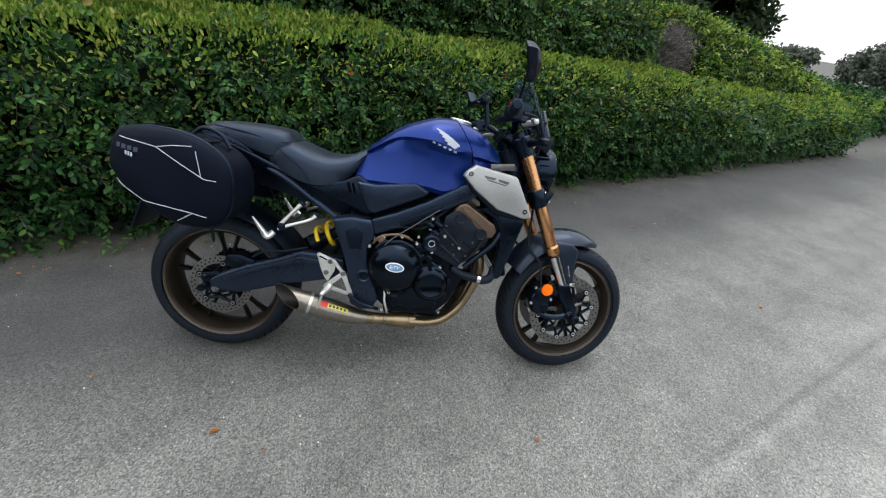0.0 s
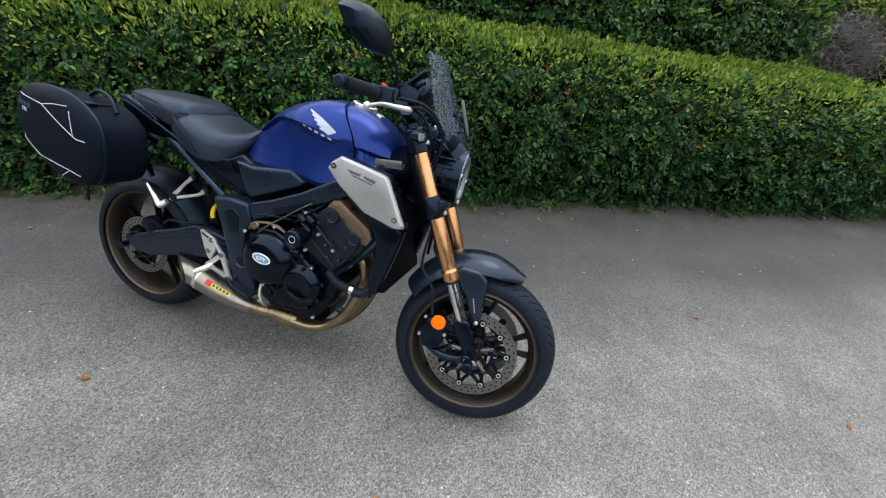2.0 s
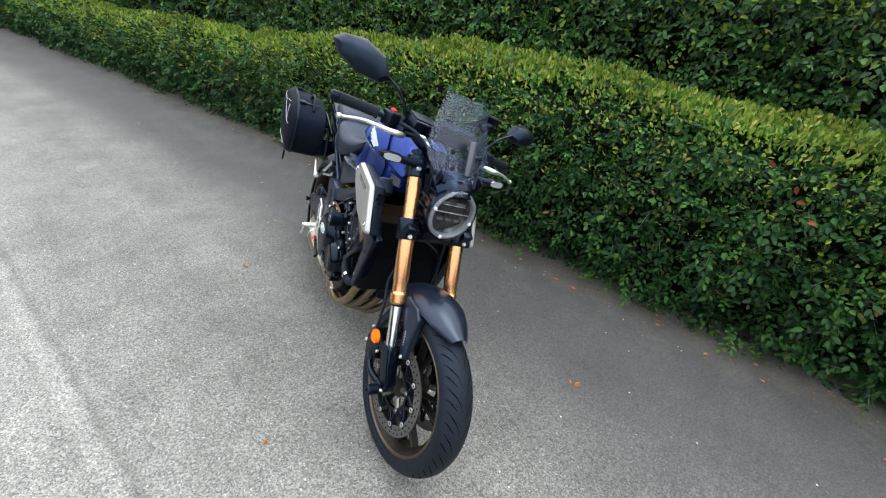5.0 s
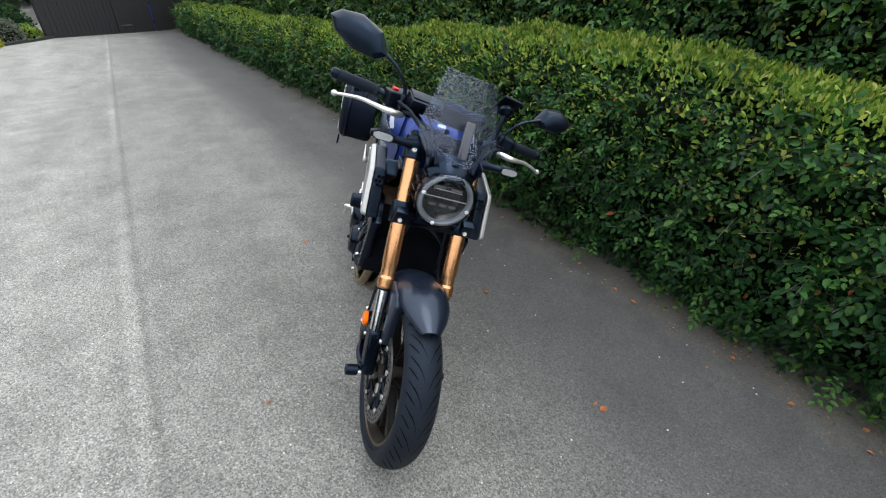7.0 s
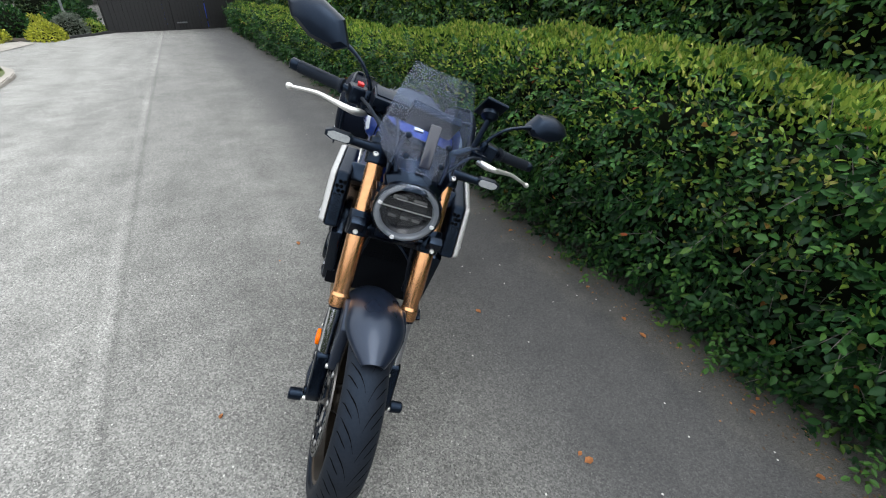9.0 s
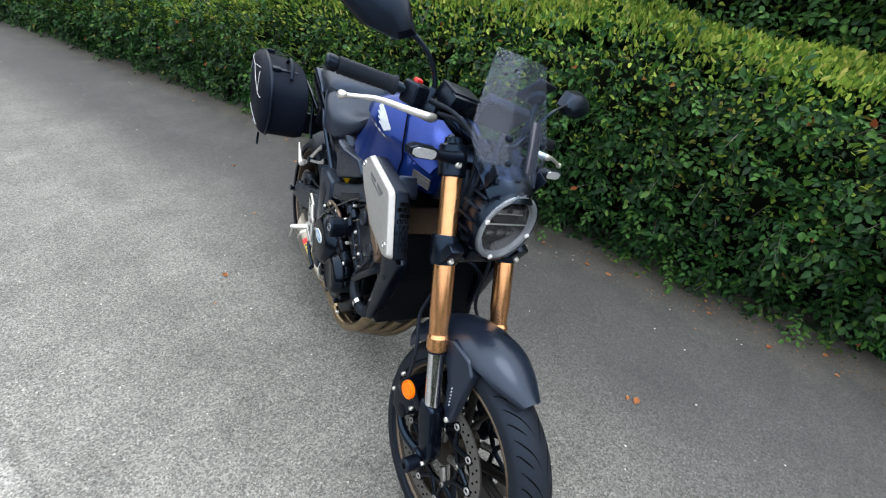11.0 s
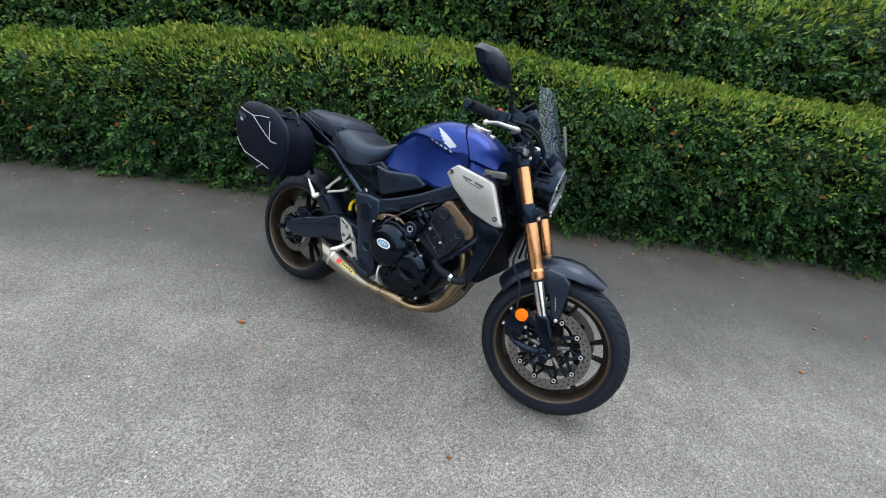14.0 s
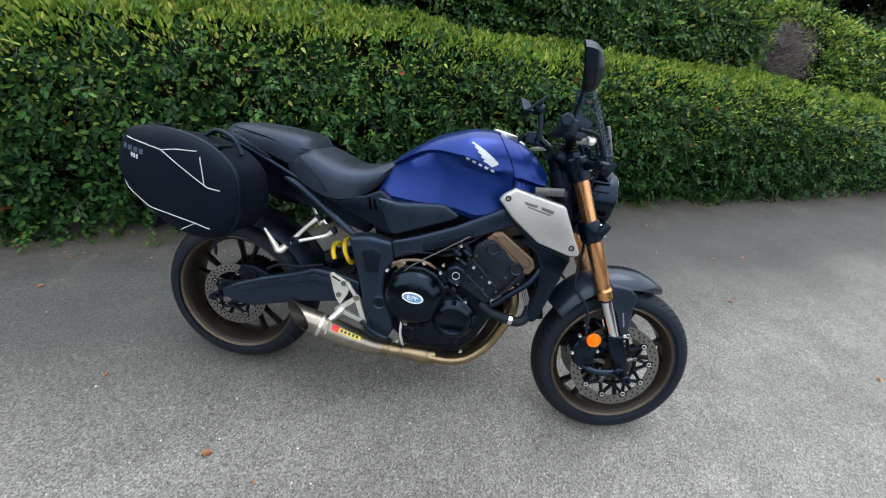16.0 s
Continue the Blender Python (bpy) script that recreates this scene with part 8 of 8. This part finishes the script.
def footrests():
    for side in (-1, 1):
        out = [(-0.336, 0.500), (-0.326, 0.506), (-0.279, 0.485), (-0.264, 0.470), (-0.270, 0.436), (-0.292, 0.392), (-0.306, 0.410), (-0.318, 0.440)]
        br = part("heel_plate", plate(bmesh.new(), out, side * 0.176, side * 0.184, 0.003, 0.02), BRIGHT, bike, "bright alloy footrest plate")
        bm = bmesh.new()
        a, b, c = (-0.238, 0.432), (-0.206, 0.350), (-0.296, 0.376)
        for p, q, w in ((a, b, 0.0085), (b, c, 0.0080), (c, a, 0.0085), ((-0.272, 0.478), a, 0.0060)):
            d = Vector((q[0] - p[0], q[1] - p[1])).normalized() * w
            plate(bm, [(p[0] - d.y - d.x, p[1] + d.x - d.y), (q[0] - d.y + d.x, q[1] + d.x + d.y), (q[0] + d.y + d.x, q[1] - d.x + d.y), (p[0] + d.y - d.x, p[1] - d.x - d.y)], side * 0.180, side * 0.191, 0.003)
        part("footrest_bracket", bm, BRIGHT, br, "open alloy footrest bracket")
        bm = bmesh.new()
        for q, y_ in (((-0.285, 0.474), 0.183), ((-0.298, 0.430), 0.183), (a, 0.190), (b, 0.190)):
            turned(bm, (q[0], side * y_, q[1]), (0, side, 0), [(0, 0.0095), (0.005, 0.009), (0.005, 0.0055), (0.002, 0.004), (0.002, 0)], 12)
        pieces("plate_bolt", bm, DISC_STEEL, br)
        bm = bmesh.new()
        plate(bm, [(-0.327, 0.490), (-0.322, 0.494), (-0.296, 0.482), (-0.300, 0.478)], side * 0.183, side * 0.1848, 0)
        pieces("plate_cutout", bm, GROOVE, br)
        bm = pipe(bmesh.new(), [(-0.282, side * 0.183, 0.378), (-0.288, side * 0.205, 0.372), (-0.298, side * 0.232, 0.366), (-0.304, side * 0.244, 0.362)], 0.011, 10, 5, radii=[0.012, 0.0115, 0.010, 0.007])
        part("footrest", bm, BRIGHT, br, "folding alloy footrest")
        part("feeler_pin", rod(bmesh.new(), (-0.300, side * 0.236, 0.364), (-0.314, side * 0.240, 0.306), 0.0045, 0.0035, 8), BRIGHT, br)
        part("brake_pedal" if side < 0 else "gear_pedal", pipe(bmesh.new(), [(-0.215, side * 0.192, 0.352), (-0.175, side * 0.194, 0.322), (-0.125, side * 0.194, 0.306), (-0.105, side * 0.205, 0.308)], 0.007, 10, 5), SATIN_BLACK, br)
        # passenger hanger: two bright arms to a folding peg
        hang = part("pillion_hanger", pipe(pipe(bmesh.new(), [(-0.402, side * 0.148, 0.670), (-0.430, side * 0.156, 0.638), (-0.466, side * 0.164, 0.592)], 0.010, 10, 4, radii=[0.009, 0.0062, 0.008]), [(-0.350, side * 0.148, 0.634), (-0.372, side * 0.154, 0.616), (-0.430, side * 0.162, 0.594), (-0.474, side * 0.168, 0.576)], 0.009, 10, 4, radii=[0.009, 0.0062, 0.006, 0.008]), BRIGHT, bike, "bright forked pillion footrest hanger")
        part("pillion_footrest", pipe(bmesh.new(), [(-0.484, side * 0.178, 0.566), (-0.504, side * 0.186, 0.548), (-0.520, side * 0.190, 0.572), (-0.550, side * 0.195, 0.619)], 0.009, 10, 4, radii=[0.010, 0.0125, 0.009, 0.0035]), BRIGHT, hang, "folded bright pillion footrest")
        bm = bmesh.new()
        turned(bm, (-0.462, side * 0.156, 0.585), (0, side, 0), [(-0.01, 0.015), (0.018, 0.015), (0.020, 0.010), (0.020, 0)], 14)
        part("hanger_joint", bm, BLACK_PLASTIC, hang)
        bm = bmesh.new()
        for q in ((-0.402, 0.670), (-0.350, 0.634)):
            turned(bm, (q[0], side * 0.135, q[1]), (0, side, 0), [(0, 0.014), (0.014, 0.013), (0.016, 0.008), (0.016, 0)], 12)
        pieces("hanger_bolt", bm, BLACK_PLASTIC, hang)
    # side stand on the far side, resting on the ground
    st = pipe(bmesh.new(), [(-0.060, 0.120, 0.300), (-0.050, 0.180, 0.240), (-0.030, 0.250, 0.145), (-0.018, 0.268, 0.097)], 0.012, 10, 5, radii=[0.016, 0.013, 0.012, 0.011])
    stand = part("side_stand", st, SATIN_BLACK, bike, "black side stand")
    bm = bmesh.new()
    block(bm, (-0.012, 0.274, 0.0895), (0.070, 0.030, 0.010), (LEAN, 0, 0), 0.003)
    part("stand_foot", bm, SATIN_BLACK, stand)


footrests()


# ---- panniers: one on each side of the tail ----
def pannier(side):
    outer = [(-0.925, 0.770), (-0.912, 0.835), (-0.880, 0.880), (-0.800, 0.895), (-0.700, 0.888), (-0.620, 0.862), (-0.560, 0.815), (-0.540, 0.745), (-0.548, 0.670), (-0.585, 0.618), (-0.650, 0.602), (-0.730, 0.610), (-0.800, 0.645), (-0.880, 0.705)]
    cx, cz = -0.735, 0.750
    bag = thing("pannier", "black semi-soft pannier with pale piping, fixed beside the tail", "pannier", bike.matrix_world.copy(), "pair of panniers")
    rows = [(0.180, 0.80, 0.045), (0.187, 0.90, 0.040), (0.209, 0.955, 0.030), (0.259, 0.985, 0.012), (0.307, 1.0, 0.0), (0.324, 1.015, 0.0), (0.332, 1.005, 0.0), (0.344, 0.95, 0.0), (0.356, 0.80, 0.0), (0.361, 0.5, 0.0), (0.362, 0.2, 0.0)]
    dense = [tuple(p) for p in spline([(*p,) for p in outer + [outer[0]]], 3)][:-1]
    bm = bmesh.new()
    rings(bm, [[(cx + (x - cx) * f + sh, side * y, cz + (z - cz) * f) for x, z in dense] for y, f, sh in rows])
    part("bag_body", bm, BAG_CLOTH, bag, "black fabric body", smooth=40)
    bm = bmesh.new()
    loops = []
    for (x, z) in dense:
        p = Vector((cx + (x - cx) * 1.012, side * 0.320, cz + (z - cz) * 1.012))
        o = Vector((x - cx, 0, z - cz)).normalized()
        loops.append([p + o * 0.006 * math.cos(t) + Vector((0, 1, 0)) * 0.007 * math.sin(t) for t in (2 * math.pi * k / 8 for k in range(8))])
    rings(bm, loops + [loops[0]], cap=False)
    bmesh.ops.remove_doubles(bm, verts=bm.verts, dist=1e-5)
    part("zip_edge", bm, BLACK_PLASTIC, bag, "raised black zip edge")

    def face_y(x, z):
        v = Vector((x - cx, z - cz))
        ang = math.atan2(v.y, v.x)
        k = min(range(len(dense)), key=lambda i: abs((math.atan2(dense[i][1] - cz, dense[i][0] - cx) - ang + math.pi) % (2 * math.pi) - math.pi))
        f = v.length / Vector((dense[k][0] - cx, dense[k][1] - cz)).length
        return float(np.interp(f, [0.2, 0.5, 0.8, 0.95, 1.005], [0.362, 0.361, 0.356, 0.344, 0.332])) + 0.0015
    for pts in ([(-0.876, 0.862), (-0.761, 0.843), (-0.690, 0.802), (-0.614, 0.760), (-0.578, 0.757)], [(-0.761, 0.843), (-0.710, 0.852), (-0.655, 0.855)], [(-0.641, 0.842), (-0.632, 0.805), (-0.624, 0.765)],
                [(-0.905, 0.732), (-0.815, 0.674), (-0.740, 0.664), (-0.656, 0.650), (-0.612, 0.639)], [(-0.656, 0.650), (-0.710, 0.620)]):
        fine = []
        for a, b in zip(pts, pts[1:]):
            for k in range(4):
                fine.append((a[0] + (b[0] - a[0]) * k / 4, a[1] + (b[1] - a[1]) * k / 4))
        fine.append(pts[-1])
        part("piping", pipe(bmesh.new(), [(x, side * face_y(x, z), z) for x, z in fine], 0.0014, 6, 1), PIPING, bag, "pale reflective piping")
    bm = bmesh.new()
    for k in range(4):
        x, z = -0.878 + 0.0185 * k, 0.8375 - 0.0032 * k
        vs = [bm.verts.new((x + dx, side * (face_y(x + dx, z + dz) + 0.0012), z + dz)) for dx, dz in ((-0.007, -0.0065), (0.0065, -0.0075), (0.0075, 0.006), (-0.006, 0.007))]
        bm.faces.new(vs)
    pieces("logo_bars", bm, LOGO_BLUE, bag)
    bm = bmesh.new()
    for k in range(3):
        x, z = -0.853 + 0.0085 * k, 0.816 - 0.002 * k
        vs = [bm.verts.new((x + dx, side * (face_y(x + dx, z + dz) + 0.0012), z + dz)) for dx, dz in ((-0.003, -0.006), (0.003, -0.006), (0.003, 0.006), (-0.003, 0.006))]
        bm.faces.new(vs)
    pieces("logo_mark", bm, DECAL_PALE, bag)
    # carry handle, buckles and straps
    part("carry_handle", pipe(bmesh.new(), [(-0.70, side * 0.250, 0.888), (-0.665, side * 0.245, 0.908), (-0.61, side * 0.245, 0.892), (-0.575, side * 0.250, 0.850)], 0.007, 8, 5), BLACK_PLASTIC, bag)
    for x, z in ((-0.800, 0.900), (-0.628, 0.868)):
        bm = bmesh.new()
        block(bm, (x, side * 0.300, z), (0.028, 0.030, 0.016), (0, 10 if x > -0.7 else -4, 0), 0.003)
        block(bm, (x, side * 0.255, z + 0.001), (0.018, 0.075, 0.004), (0, 10 if x > -0.7 else -4, 0), 0.001)
        part("buckle", bm, BLACK_PLASTIC, bag, "black buckle on a strap")
    part("zip_pull", rod(rod(bmesh.new(), (-0.600, side * 0.345, 0.612), (-0.598, side * 0.346, 0.575), 0.004, 0.005, 6), (-0.598, side * 0.346, 0.578), (-0.596, side * 0.346, 0.560), 0.006, 0.003, 6), BLACK_PLASTIC, bag)
    bm = bmesh.new()
    block(bm, (-0.66, side * 0.142, 0.79), (0.26, 0.012, 0.02), (0, 12, 0), 0.004)
    block(bm, (-0.60, side * 0.142, 0.71), (0.02, 0.012, 0.18), (0, -25, 0), 0.004)
    part("mounting_rack", bm, SATIN_BLACK, bag, "black tube rack behind the bag")


both(pannier)


def lengthen(root, stretch=1.05):
    """Draws the rear half out along the wheelbase; the round wheel stands at its own place already."""
    wheel_parts = {rear_wheel, *rear_wheel.children_recursive}
    done = set()
    for ob in root.children_recursive:
        if ob in wheel_parts or ob.data in done:
            continue
        done.add(ob.data)
        for v in ob.data.vertices:
            if v.co.x < 0:
                v.co.x *= stretch


lengthen(bike)


def steer(degrees):
    """Turns the whole front end a little to the left, as it rests on the side stand."""
    foot_, up_ = Vector((fork_x(0.8) - 0.04, 0, 0.8)), Vector((-0.487, 0, 1)).normalized()
    turn = Matrix.Translation(foot_) @ Matrix.Rotation(radians(degrees), 4, up_) @ Matrix.Translation(-foot_)
    back = {"front_wheel": 0, "front_fender": -0.002, "axle_bobbin": 0, "fork_tube": -0.011, "brake_hose": -0.011}
    for ob in bike.children:
        kind_ = ob.name.split(".")[0]
        if kind_ in back or kind_ in ("lower_yoke", "upper_yoke", "headlight", "windscreen", "handlebar", "turn_signal"):
            ob.matrix_basis = Matrix.Translation((back.get(kind_, -0.016), 0, 0)) @ turn @ ob.matrix_basis


steer(5.5)
for bag in [ob for ob in scene.collection.objects if ob.name.startswith("pannier")]:
    for piece in bag.children:
        for v in piece.data.vertices:
            v.co.x = -0.772 + (v.co.x + 0.735) * 0.92
